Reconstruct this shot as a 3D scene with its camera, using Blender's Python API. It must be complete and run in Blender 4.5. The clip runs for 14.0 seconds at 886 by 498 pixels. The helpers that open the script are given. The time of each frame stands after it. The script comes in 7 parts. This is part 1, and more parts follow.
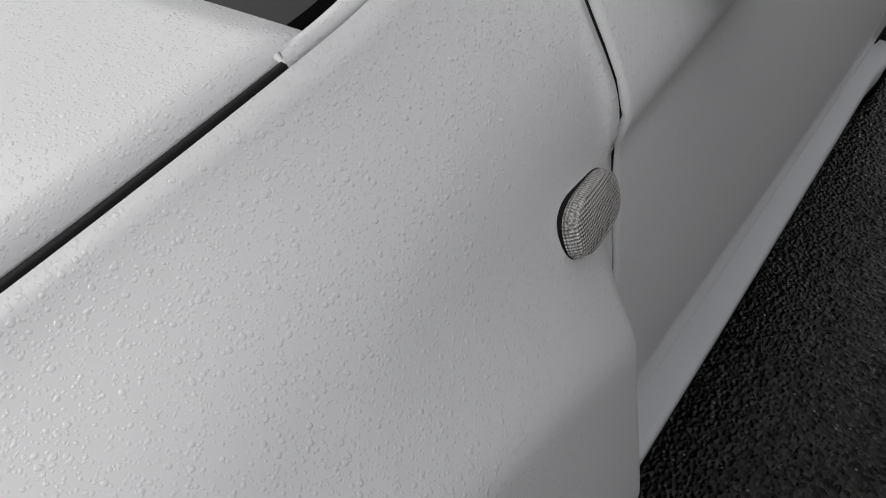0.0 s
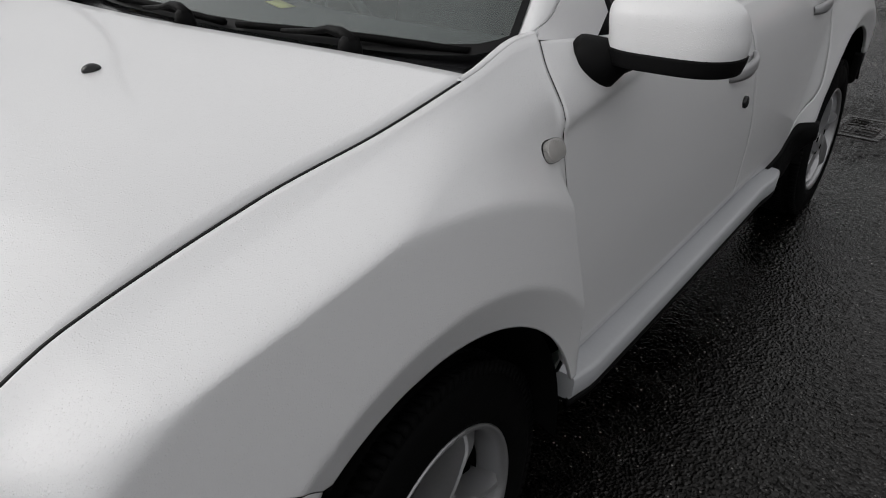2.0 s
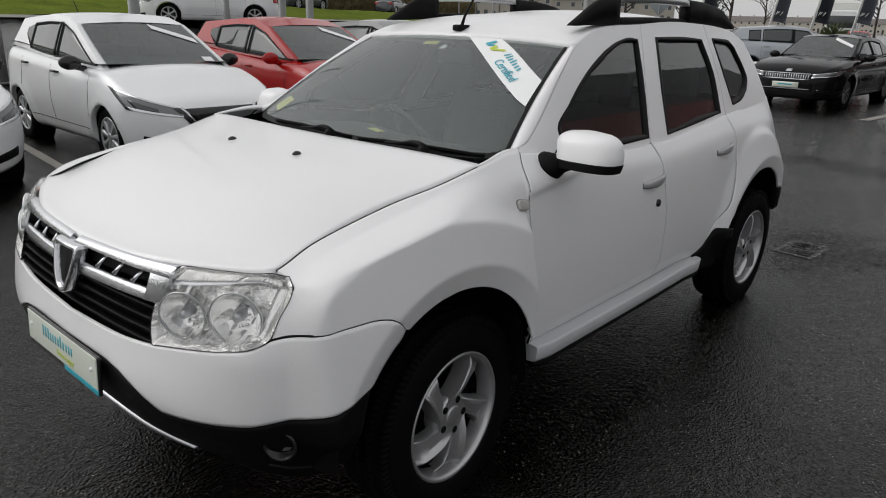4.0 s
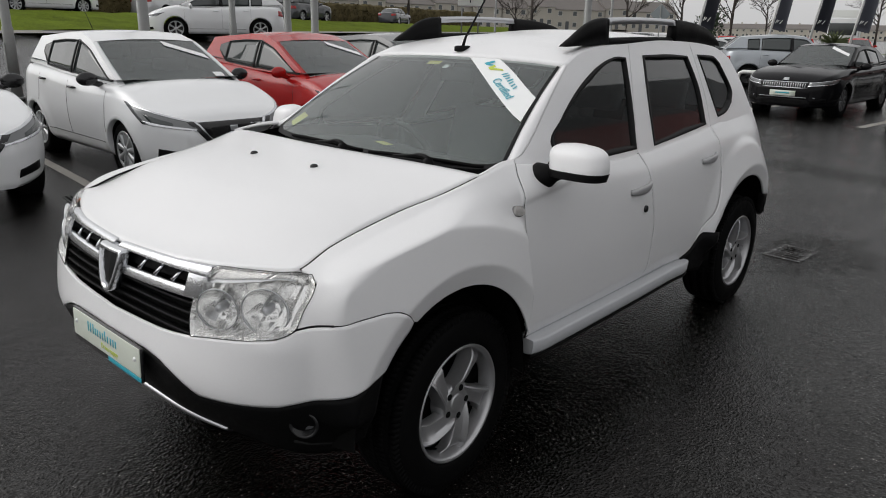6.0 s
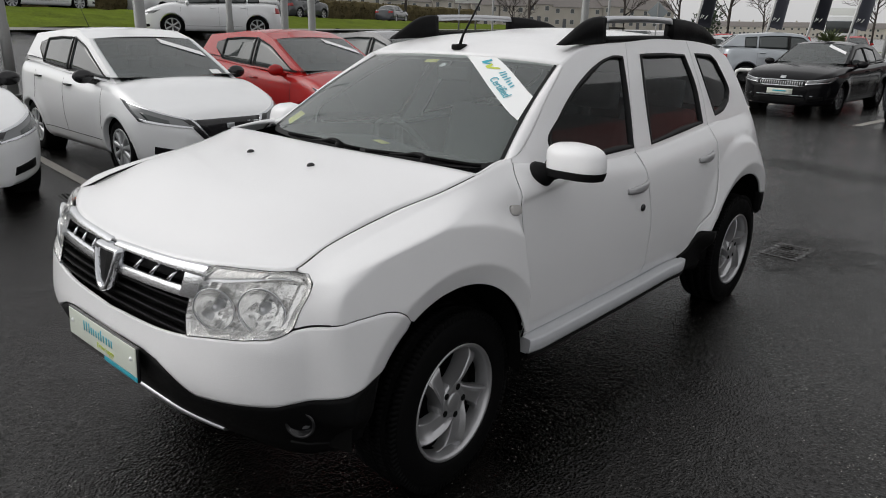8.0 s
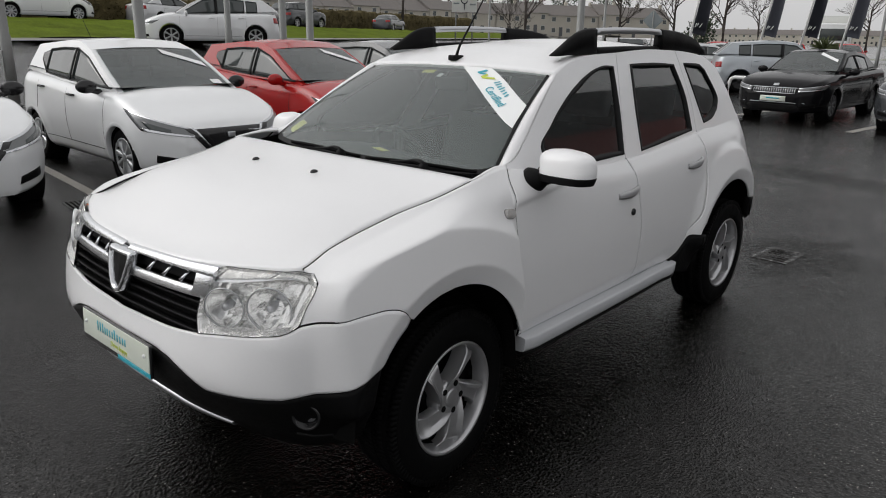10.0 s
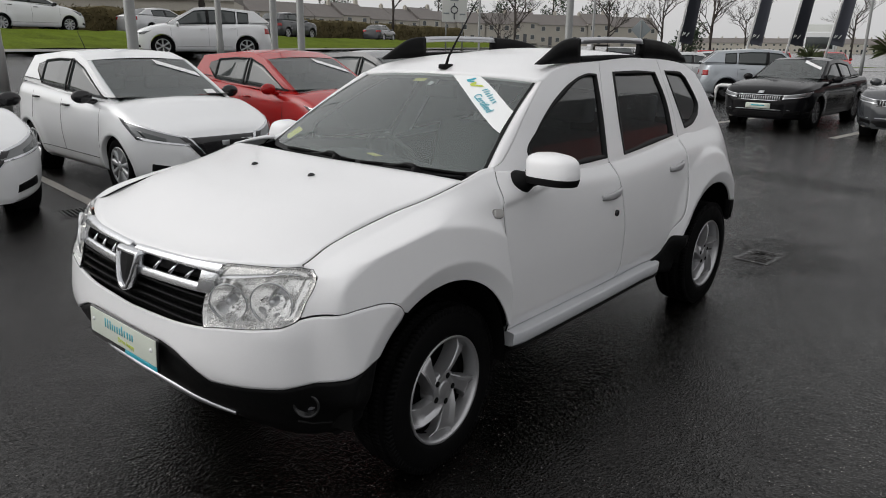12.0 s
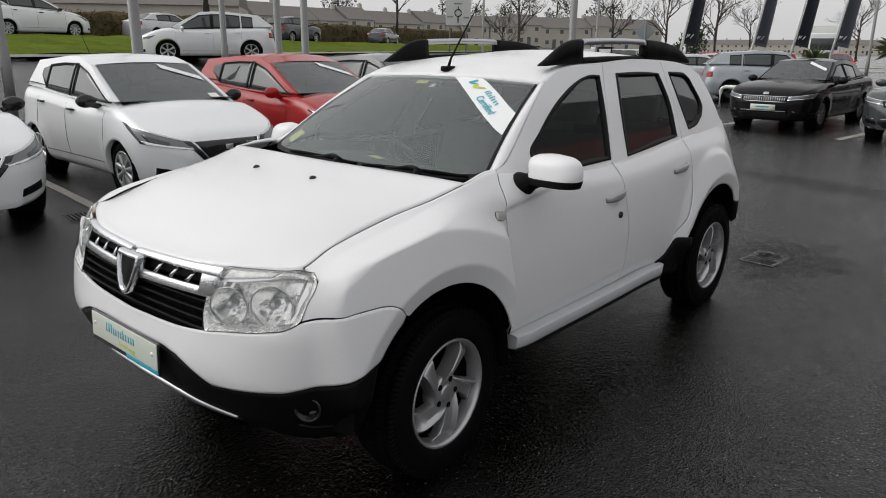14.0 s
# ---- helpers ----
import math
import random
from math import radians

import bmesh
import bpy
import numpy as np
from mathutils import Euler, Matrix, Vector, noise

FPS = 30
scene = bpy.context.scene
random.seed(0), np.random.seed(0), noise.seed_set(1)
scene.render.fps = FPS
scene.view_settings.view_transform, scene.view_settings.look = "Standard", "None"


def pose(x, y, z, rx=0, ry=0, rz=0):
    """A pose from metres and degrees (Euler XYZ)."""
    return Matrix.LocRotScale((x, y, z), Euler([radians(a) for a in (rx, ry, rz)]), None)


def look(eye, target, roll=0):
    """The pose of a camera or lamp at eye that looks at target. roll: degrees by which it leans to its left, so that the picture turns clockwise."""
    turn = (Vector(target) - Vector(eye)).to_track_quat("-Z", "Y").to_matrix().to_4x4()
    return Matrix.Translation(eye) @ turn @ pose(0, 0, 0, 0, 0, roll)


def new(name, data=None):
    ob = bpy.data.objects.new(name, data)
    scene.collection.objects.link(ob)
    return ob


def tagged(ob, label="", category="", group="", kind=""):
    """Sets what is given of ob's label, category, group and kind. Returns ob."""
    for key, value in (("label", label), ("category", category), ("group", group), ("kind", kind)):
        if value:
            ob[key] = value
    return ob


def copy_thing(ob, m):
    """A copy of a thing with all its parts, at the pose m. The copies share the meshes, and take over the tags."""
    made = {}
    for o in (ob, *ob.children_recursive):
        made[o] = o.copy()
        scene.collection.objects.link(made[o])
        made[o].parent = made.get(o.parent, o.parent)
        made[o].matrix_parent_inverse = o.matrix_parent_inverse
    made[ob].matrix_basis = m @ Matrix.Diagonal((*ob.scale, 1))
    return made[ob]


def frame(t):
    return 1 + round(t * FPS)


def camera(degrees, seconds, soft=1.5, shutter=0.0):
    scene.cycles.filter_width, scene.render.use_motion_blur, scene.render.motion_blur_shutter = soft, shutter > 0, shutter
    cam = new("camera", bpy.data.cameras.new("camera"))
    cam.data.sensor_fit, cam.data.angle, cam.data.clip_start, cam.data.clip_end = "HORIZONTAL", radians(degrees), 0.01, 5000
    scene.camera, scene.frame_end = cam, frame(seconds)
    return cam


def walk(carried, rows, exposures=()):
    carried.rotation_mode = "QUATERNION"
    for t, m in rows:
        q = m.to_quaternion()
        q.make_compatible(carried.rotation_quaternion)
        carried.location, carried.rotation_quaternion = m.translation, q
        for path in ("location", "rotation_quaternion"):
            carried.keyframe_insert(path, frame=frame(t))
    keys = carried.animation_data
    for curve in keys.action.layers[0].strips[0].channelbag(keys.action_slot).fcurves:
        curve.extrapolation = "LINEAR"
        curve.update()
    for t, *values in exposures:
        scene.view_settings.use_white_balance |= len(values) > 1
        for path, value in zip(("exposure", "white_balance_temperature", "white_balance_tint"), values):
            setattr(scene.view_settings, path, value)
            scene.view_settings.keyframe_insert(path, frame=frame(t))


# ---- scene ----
cam = camera(64.1, 14.0, soft=1.0)
PATH = [
    (0, (1.006, -0.016, 1.289), (0.078, 1.118, -0.072), -2.5),
    (0.5, (1.055, -0.099, 1.308), (0.076, 1.084, 0.027), -3.1),
    (1, (1.184, -0.262, 1.348), (0.14, 0.974, 0.172), -2.2),
    (1.5, (1.301, -0.456, 1.377), (0.2, 0.849, 0.336), -2.5),
    (2, (1.423, -0.676, 1.428), (0.309, 0.683, 0.473), -1.1),
    (2.5, (1.636, -0.91, 1.476), (0.465, 0.483, 0.647), 0.2),
    (3, (1.814, -1.133, 1.514), (0.608, 0.281, 0.777), 0.1),
    (3.5, (2.0, -1.383, 1.562), (0.772, 0.039, 0.876), 0.1),
    (4, (2.174, -1.565, 1.585), (0.91, -0.143, 0.966), 1.6),
    (6.5, (2.34, -1.748, 1.642), (1.062, -0.328, 1.049), 1.0),
    (7, (2.344, -1.746, 1.641), (1.068, -0.326, 1.045), 0.9),
    (7.5, (2.364, -1.766, 1.649), (1.092, -0.344, 1.049), 1.1),
    (8, (2.336, -1.742, 1.643), (1.065, -0.319, 1.042), 1.2),
    (10.5, (2.452, -1.873, 1.66), (1.182, -0.438, 1.087), 0.7),
    (11, (2.485, -1.912, 1.659), (1.217, -0.474, 1.092), 0.4),
    (11.5, (2.5, -1.931, 1.661), (1.239, -0.483, 1.103), 0.8),
    (12, (2.512, -1.939, 1.659), (1.254, -0.487, 1.104), 0.8),
    (12.5, (2.5, -1.924, 1.653), (1.239, -0.474, 1.099), 0.7),
    (13, (2.508, -1.92, 1.652), (1.244, -0.472, 1.101), 0.8),
    (13.5, (2.509, -1.92, 1.652), (1.239, -0.476, 1.104), 0.6),
    (14, (2.51, -1.921, 1.653), (1.24, -0.476, 1.106), 0.5),
]
walk(cam, [(t, look(eye, target, roll)) for t, eye, target, roll in PATH], [(0, -.40), (1.5, -.37), (3.0, -.37), (3.6, -.25), (4.2, -.17), (6.3, -.12), (8.2, -.10), (10.3, -.10), (12.0, -.09), (14, -.03)])

# ---- sky and light: a wet overcast afternoon ----
world = bpy.data.worlds.new("overcast_sky")
scene.world = world
world.use_nodes = True
wn, wl = world.node_tree.nodes, world.node_tree.links
wn.clear()
w_out = wn.new("ShaderNodeOutputWorld")
w_bg = wn.new("ShaderNodeBackground")
w_sky = wn.new("ShaderNodeTexSky")
w_sky.sky_type, w_sky.sun_disc = "NISHITA", False
w_sky.sun_elevation, w_sky.sun_rotation = radians(34), radians(234)
w_sky.air_density, w_sky.dust_density, w_sky.ozone_density = 1.0, 5.0, 1.0
w_hsv = wn.new("ShaderNodeHueSaturation")
w_hsv.inputs["Saturation"].default_value = 0.12
w_mix = wn.new("ShaderNodeMix")
w_mix.data_type = "RGBA"
w_mix.inputs["Factor"].default_value = 0.63
w_mix.inputs["B"].default_value = (6.52, 6.5, 6.56, 1)
wl.new(w_sky.outputs[0], w_hsv.inputs["Color"])
wl.new(w_hsv.outputs[0], w_mix.inputs["A"])
wl.new(w_mix.outputs["Result"], w_bg.inputs["Color"])
w_bg.inputs["Strength"].default_value = 0.144
wl.new(w_bg.outputs[0], w_out.inputs["Surface"])
sun = new("sun", bpy.data.lights.new("sun", "SUN"))
sun.data.energy, sun.data.angle, sun.data.color = 0.6, radians(40), (1.0, 0.98, 0.95)
sun.matrix_basis = look((0, 0, 0), (-math.sin(radians(234)) * math.cos(radians(48)), -math.cos(radians(234)) * math.cos(radians(48)), -math.sin(radians(48))))

# ---- materials ----


def material(name, colour, rough=0.5, metal=0.0, spec=0.5, vary=0.0, scale=8.0, bump=0.0, bump_scale=200.0, coat=0.0, glow=0.0, rough_vary=0.0):
    """A principled material with colour and relief varied at two scales in object space."""
    m = bpy.data.materials.new(name)
    m.use_nodes = True
    nt, b = m.node_tree, m.node_tree.nodes["Principled BSDF"]
    b.inputs["Base Color"].default_value = (*colour, 1)
    b.inputs["Roughness"].default_value, b.inputs["Metallic"].default_value = rough, metal
    b.inputs["Specular IOR Level"].default_value = spec
    b.inputs["Coat Weight"].default_value = coat
    b.inputs["Coat Roughness"].default_value = 0.03
    if glow:
        b.inputs["Emission Color"].default_value, b.inputs["Emission Strength"].default_value = (*colour, 1), glow
    co = nt.nodes.new("ShaderNodeTexCoord")
    if vary or rough_vary:
        big, small = nt.nodes.new("ShaderNodeTexNoise"), nt.nodes.new("ShaderNodeTexNoise")
        for n, s in ((big, scale), (small, scale * 14)):
            n.inputs["Scale"].default_value, n.inputs["Detail"].default_value = s, 5
            nt.links.new(co.outputs["Object"], n.inputs["Vector"])
        both = nt.nodes.new("ShaderNodeMath")
        both.operation = "ADD"
        nt.links.new(big.outputs[0], both.inputs[0])
        nt.links.new(small.outputs[0], both.inputs[1])
        if vary:
            ramp = nt.nodes.new("ShaderNodeMapRange")
            ramp.inputs["From Min"].default_value, ramp.inputs["From Max"].default_value = 0.6, 1.4
            ramp.inputs["To Min"].default_value, ramp.inputs["To Max"].default_value = 1 - vary, 1 + vary
            mul = nt.nodes.new("ShaderNodeMix")
            mul.data_type, mul.blend_type = "RGBA", "MULTIPLY"
            mul.inputs["Factor"].default_value = 1
            mul.inputs["A"].default_value = (*colour, 1)
            nt.links.new(both.outputs[0], ramp.inputs["Value"])
            nt.links.new(ramp.outputs[0], mul.inputs["B"])
            nt.links.new(mul.outputs["Result"], b.inputs["Base Color"])
        if rough_vary:
            rr = nt.nodes.new("ShaderNodeMapRange")
            rr.inputs["From Min"].default_value, rr.inputs["From Max"].default_value = 0.7, 1.3
            rr.inputs["To Min"].default_value, rr.inputs["To Max"].default_value = max(0.02, rough - rough_vary), rough + rough_vary
            nt.links.new(both.outputs[0], rr.inputs["Value"])
            nt.links.new(rr.outputs[0], b.inputs["Roughness"])
    if bump:
        n, bm = nt.nodes.new("ShaderNodeTexNoise"), nt.nodes.new("ShaderNodeBump")
        n.inputs["Scale"].default_value, n.inputs["Detail"].default_value = bump_scale, 3
        bm.inputs["Strength"].default_value, bm.inputs["Distance"].default_value = bump, 0.01
        nt.links.new(co.outputs["Object"], n.inputs["Vector"])
        nt.links.new(n.outputs[0], bm.inputs["Height"])
        nt.links.new(bm.outputs[0], b.inputs["Normal"])
    return m


def glass_material(name, tint, boost=1.0, film=0.0, drops=0.0):
    """Thin window glass: a tinted clear pane under a sharp reflecting surface, with a film of rain."""
    m = bpy.data.materials.new(name)
    m.use_nodes = True
    nt = m.node_tree
    nt.nodes.clear()
    L, N = nt.links.new, nt.nodes.new
    out, mix, wet = N("ShaderNodeOutputMaterial"), N("ShaderNodeMixShader"), N("ShaderNodeMixShader")
    clear_n, gloss, fres, water, mul = N("ShaderNodeBsdfTransparent"), N("ShaderNodeBsdfGlossy"), N("ShaderNodeFresnel"), N("ShaderNodeBsdfGlossy"), N("ShaderNodeMath")
    clear_n.inputs["Color"].default_value = (*tint, 1)
    gloss.inputs["Roughness"].default_value = 0.0
    water.inputs["Roughness"].default_value = 0.55
    water.inputs["Color"].default_value = (0.74, 0.84, 0.83, 1)
    fres.inputs["IOR"].default_value = 1.52
    mul.operation, mul.inputs[1].default_value = "MULTIPLY", boost
    L(fres.outputs[0], mul.inputs[0])
    L(mul.outputs[0], mix.inputs[0])
    wet.inputs[0].default_value = film
    L(clear_n.outputs[0], wet.inputs[1])
    L(water.outputs[0], wet.inputs[2])
    L(wet.outputs[0], mix.inputs[1])
    L(gloss.outputs[0], mix.inputs[2])
    L(mix.outputs[0], out.inputs["Surface"])
    if drops:
        co, vo, cut, sep, keep, both, bp = N("ShaderNodeTexCoord"), N("ShaderNodeTexVoronoi"), N("ShaderNodeMapRange"), N("ShaderNodeSeparateColor"), N("ShaderNodeMath"), N("ShaderNodeMath"), N("ShaderNodeBump")
        vo.inputs["Scale"].default_value = 130
        L(co.outputs["Object"], vo.inputs["Vector"])
        cut.inputs["From Min"].default_value, cut.inputs["From Max"].default_value = 0.4, 0.1
        L(vo.outputs["Distance"], cut.inputs["Value"])
        L(vo.outputs["Color"], sep.inputs[0])
        keep.operation, keep.inputs[1].default_value = "LESS_THAN", 0.5
        L(sep.outputs[0], keep.inputs[0])
        both.operation = "MULTIPLY"
        L(cut.outputs[0], both.inputs[0])
        L(keep.outputs[0], both.inputs[1])
        bp.inputs["Strength"].default_value, bp.inputs["Distance"].default_value = drops, 0.001
        L(both.outputs[0], bp.inputs["Height"])
        L(bp.outputs[0], gloss.inputs["Normal"])
        L(bp.outputs[0], water.inputs["Normal"])
    return m


def rain_on(m, strength=0.6):
    """Adds the relief of small raindrops to a paint: drops of two sizes, standing off the surface."""
    nt = m.node_tree
    L, N = nt.links.new, nt.nodes.new
    co = N("ShaderNodeTexCoord")
    warp = N("ShaderNodeTexNoise")
    warp.inputs["Scale"].default_value, warp.inputs["Detail"].default_value = 90, 2
    L(co.outputs["Object"], warp.inputs["Vector"])
    add = N("ShaderNodeVectorMath")
    add.operation = "MULTIPLY_ADD"
    add.inputs[1].default_value = (0.0035, 0.0035, 0.0035)
    L(warp.outputs["Color"], add.inputs[0])
    L(co.outputs["Object"], add.inputs[2])
    total = None
    for scale, size, share in ((210, 0.36, 0.40), (330, 0.38, 0.65), (500, 0.40, 0.7)):
        vo, cut, sep, keep, mul = N("ShaderNodeTexVoronoi"), N("ShaderNodeMapRange"), N("ShaderNodeSeparateColor"), N("ShaderNodeMath"), N("ShaderNodeMath")
        vo.inputs["Scale"].default_value = scale
        L(add.outputs[0], vo.inputs["Vector"])
        cut.interpolation_type = "SMOOTHSTEP"
        cut.inputs["From Min"].default_value, cut.inputs["From Max"].default_value = size, size * 0.45
        L(vo.outputs["Distance"], cut.inputs["Value"])
        L(vo.outputs["Color"], sep.inputs[0])
        keep.operation, keep.inputs[1].default_value = "LESS_THAN", share
        L(sep.outputs[0], keep.inputs[0])
        mul.operation = "MULTIPLY"
        L(cut.outputs[0], mul.inputs[0])
        L(keep.outputs[0], mul.inputs[1])
        sc = N("ShaderNodeMath")
        sc.operation, sc.inputs[1].default_value = "MULTIPLY", 100.0 / scale
        L(mul.outputs[0], sc.inputs[0])
        if total is None:
            total = sc
        else:
            s_ = N("ShaderNodeMath")
            s_.operation = "MAXIMUM"
            L(total.outputs[0], s_.inputs[0])
            L(sc.outputs[0], s_.inputs[1])
            total = s_
    bp = N("ShaderNodeBump")
    bp.inputs["Strength"].default_value, bp.inputs["Distance"].default_value = strength, 0.0012
    L(total.outputs[0], bp.inputs["Height"])
    b = nt.nodes["Principled BSDF"]
    L(bp.outputs[0], b.inputs["Normal"])
    L(bp.outputs[0], b.inputs["Coat Normal"])
    return m


WHITE = rain_on(material("white_paint", (0.80, 0.80, 0.81), 0.30, spec=0.4, coat=0.5, vary=0.01))
SILL = material("pale_sill_plastic", (0.50, 0.51, 0.53), 0.3, vary=0.03)
BLACK = material("black_textured_plastic", (0.005, 0.005, 0.0053), 0.55, spec=0.10, vary=0.15, bump=0.08, bump_scale=400, rough_vary=0.1)
GLOSSBLACK = material("wet_black_plastic", (0.012, 0.012, 0.013), 0.22, spec=0.5, rough_vary=0.06)
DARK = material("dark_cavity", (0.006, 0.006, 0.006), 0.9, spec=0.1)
RUBBER = material("tyre_rubber", (0.0036, 0.0036, 0.0038), 0.65, spec=0.06, vary=0.2, scale=20, rough_vary=0.12)
SEAL = material("window_rubber", (0.006, 0.006, 0.0065), 0.5, spec=0.15)
ALLOY = material("silver_alloy", (0.47, 0.47, 0.48), 0.34, metal=0.75, vary=0.06, scale=12, rough_vary=0.06)
CHROME = material("wet_chrome", (0.60, 0.61, 0.63), 0.13, metal=1.0, bump=0.12, bump_scale=160)
SATIN = material("satin_silver_trim", (0.52, 0.53, 0.55), 0.32, metal=0.8)
GREYSILVER = material("grey_silver_paint", (0.42, 0.42, 0.43), 0.35, metal=0.3)
INTERIOR = material("dark_cabin_trim", (0.034, 0.037, 0.038), 0.75, vary=0.1)
SEAT = material("grey_seat_cloth", (0.06, 0.062, 0.066), 0.9, vary=0.2, scale=30)
PALE_CABIN = material("pale_headlining", (0.30, 0.30, 0.29), 0.9, vary=0.04)
GLASS = glass_material("windscreen_glass", (0.80, 0.88, 0.85), 1.35, 0.08, 0.18)
TINTED = glass_material("tinted_side_glass", (0.60, 0.65, 0.65), 1.5, 0.012, 0.15)
CLEARLENS = glass_material("clear_lens", (0.96, 0.96, 0.96), 0.6)
REFLECTOR = material("lamp_reflector", (0.93, 0.93, 0.92), 0.16, metal=0.9, bump=0.35, bump_scale=60, vary=0.06, scale=30)
BOWL = material("lamp_bowl", (0.95, 0.95, 0.94), 0.12, metal=0.85, bump=0.10, bump_scale=28)
AMBER = material("amber_bulb", (0.75, 0.22, 0.06), 0.25)
RED_LENS = material("red_lens", (0.35, 0.02, 0.02), 0.15)
STICKER = material("white_sticker", (0.82, 0.83, 0.83), 0.5)
TEAL = material("teal_ink", (0.03, 0.36, 0.46), 0.5)
LIME = material("lime_ink", (0.50, 0.58, 0.06), 0.5)
YELLOW = material("yellow_paper", (0.65, 0.62, 0.20), 0.7)
PLATE = material("pale_plate", (0.66, 0.70, 0.62), 0.35, vary=0.02)

# ---- mesh helpers ----


def part(name, bm, mat, parent=None, label="", smooth=True, at=None):
    """Links a bmesh as one mesh object, under a thing or a part."""
    me = bpy.data.meshes.new(name)
    bm.to_mesh(me)
    bm.free()
    for m in mat if isinstance(mat, (list, tuple)) else (mat,):
        me.materials.append(m)
    if smooth:
        me.polygons.foreach_set("use_smooth", [True] * len(me.polygons))
    ob = new(name, me)
    if at is not None:
        ob.matrix_basis = at
    if parent:
        ob.parent = parent
    if label:
        ob["label"] = label
    return ob


def thing(name, label, category, group="", kind="", at=None):
    ob = new(name)
    ob.empty_display_size = 0.1
    if at is not None:
        ob.matrix_basis = at
    return tagged(ob, label, category, group, kind)


def box(bm, lo, hi, bevel=0.0, m=None, mat=0):
    """Adds a box between two corners, with rounded edges."""
    lo, hi = Vector(lo), Vector(hi)
    r = bmesh.ops.create_cube(bm, size=1, matrix=Matrix.Translation((lo + hi) / 2) @ Matrix.Diagonal((*(hi - lo), 1)))
    vs = r["verts"]
    fs = {f for v in vs for f in v.link_faces}
    if bevel:
        rb = bmesh.ops.bevel(bm, geom=list({e for v in vs for e in v.link_edges}), offset=bevel, segments=2, profile=0.7, affect="EDGES")
        vs = list({v for f in rb["faces"] for v in f.verts} | {v for v in vs if v.is_valid})
        fs = {f for v in vs for f in v.link_faces}
    for f in fs:
        f.material_index = mat
    if m is not None:
        bmesh.ops.transform(bm, matrix=m, verts=vs)
    return vs


def grid_faces(bm, P, flip=False, closed_u=False):
    """A sheet of quads through an array of places, n x m x 3."""
    n, k = P.shape[:2]
    vs = [[bm.verts.new(P[i, j]) for j in range(k)] for i in range(n)]
    for i in range(n if closed_u else n - 1):
        for j in range(k - 1):
            q = (vs[i][j], vs[(i + 1) % n][j], vs[(i + 1) % n][j + 1], vs[i][j + 1])
            try:
                bm.faces.new(q[::-1] if flip else q)
            except ValueError:
                pass
    return vs


def tube(bm, pts, radius, sides=8, cap=True):
    """A round bar through places; radius one number or one a place."""
    pts = [Vector(p) for p in pts]
    rad = radius if isinstance(radius, (list, tuple)) else [radius] * len(pts)
    rings, up = [], Vector((0, 0, 1))
    for i, p in enumerate(pts):
        d = (pts[min(i + 1, len(pts) - 1)] - pts[max(i - 1, 0)]).normalized()
        a = d.cross(up)
        a = (d.cross(Vector((1, 0, 0))) if a.length < 1e-3 else a).normalized()
        b = d.cross(a)
        rings.append([bm.verts.new(p + rad[i] * (math.cos(t) * a + math.sin(t) * b)) for t in np.arange(sides) * 2 * math.pi / sides])
    for r0, r1 in zip(rings, rings[1:]):
        for k in range(sides):
            bm.faces.new((r0[k], r0[(k + 1) % sides], r1[(k + 1) % sides], r1[k]))
    if cap:
        bm.faces.new(rings[0][::-1])
        bm.faces.new(rings[-1])


def lathe(bm, profile, m=None, steps=48, mat=0):
    """Turns a profile of (radius, along x) about the x axis."""
    rings = []
    for k in range(steps):
        a = 2 * math.pi * k / steps
        rings.append([bm.verts.new(Vector((x, r * math.cos(a), r * math.sin(a)))) for r, x in profile])
    for k in range(steps):
        for j in range(len(profile) - 1):
            f = bm.faces.new((rings[k][j], rings[k][j + 1], rings[(k + 1) % steps][j + 1], rings[(k + 1) % steps][j]))
            f.material_index = mat
    if m is not None:
        bmesh.ops.transform(bm, matrix=m, verts=[v for r in rings for v in r])


def pchip(xs, ys, q):
    """Smooth interpolation that does not overshoot; ys may have several columns."""
    xs, ys, q = np.asarray(xs, float), np.asarray(ys, float), np.asarray(q, float)
    h = np.diff(xs)
    sh = (-1,) + (1,) * (ys.ndim - 1)
    hh = h.reshape(sh)
    d = np.diff(ys, axis=0) / hh
    m = np.zeros_like(ys)
    w1, w2 = 2 * hh[1:] + hh[:-1], hh[1:] + 2 * hh[:-1]
    same = d[1:] * d[:-1] > 0
    safe = np.where(same, d[:-1], 1), np.where(same, d[1:], 1)
    m[1:-1] = np.where(same, (w1 + w2) / (w1 / safe[0] + w2 / safe[1]), 0)
    m[0], m[-1] = d[0], d[-1]
    k = np.clip(np.searchsorted(xs, q, side="right") - 1, 0, len(xs) - 2)
    s = ((q - xs[k]) / h[k]).reshape(q.shape + (1,) * (ys.ndim - 1))
    hk = h[k].reshape(s.shape)
    return (2 * s**3 - 3 * s**2 + 1) * ys[k] + (s**3 - 2 * s**2 + s) * hk * m[k] + (3 * s**2 - 2 * s**3) * ys[k + 1] + (s**3 - s**2) * hk * m[k + 1]


def run(pts, n, smooth=True):
    """A polyline resampled to n places, evenly along its length, rounded between its points."""
    pts = np.array(pts, float)
    if len(pts) > 2 and smooth:
        t = np.r_[0, np.cumsum(np.linalg.norm(np.diff(pts, axis=0), axis=1) + 1e-9)]
        pts = pchip(t, pts, np.linspace(0, t[-1], 12 * len(pts)))
    t = np.r_[0, np.cumsum(np.linalg.norm(np.diff(pts, axis=0), axis=1) + 1e-9)]
    q = np.linspace(0, t[-1], n)
    return np.stack([np.interp(q, t, c) for c in pts.T], -1)


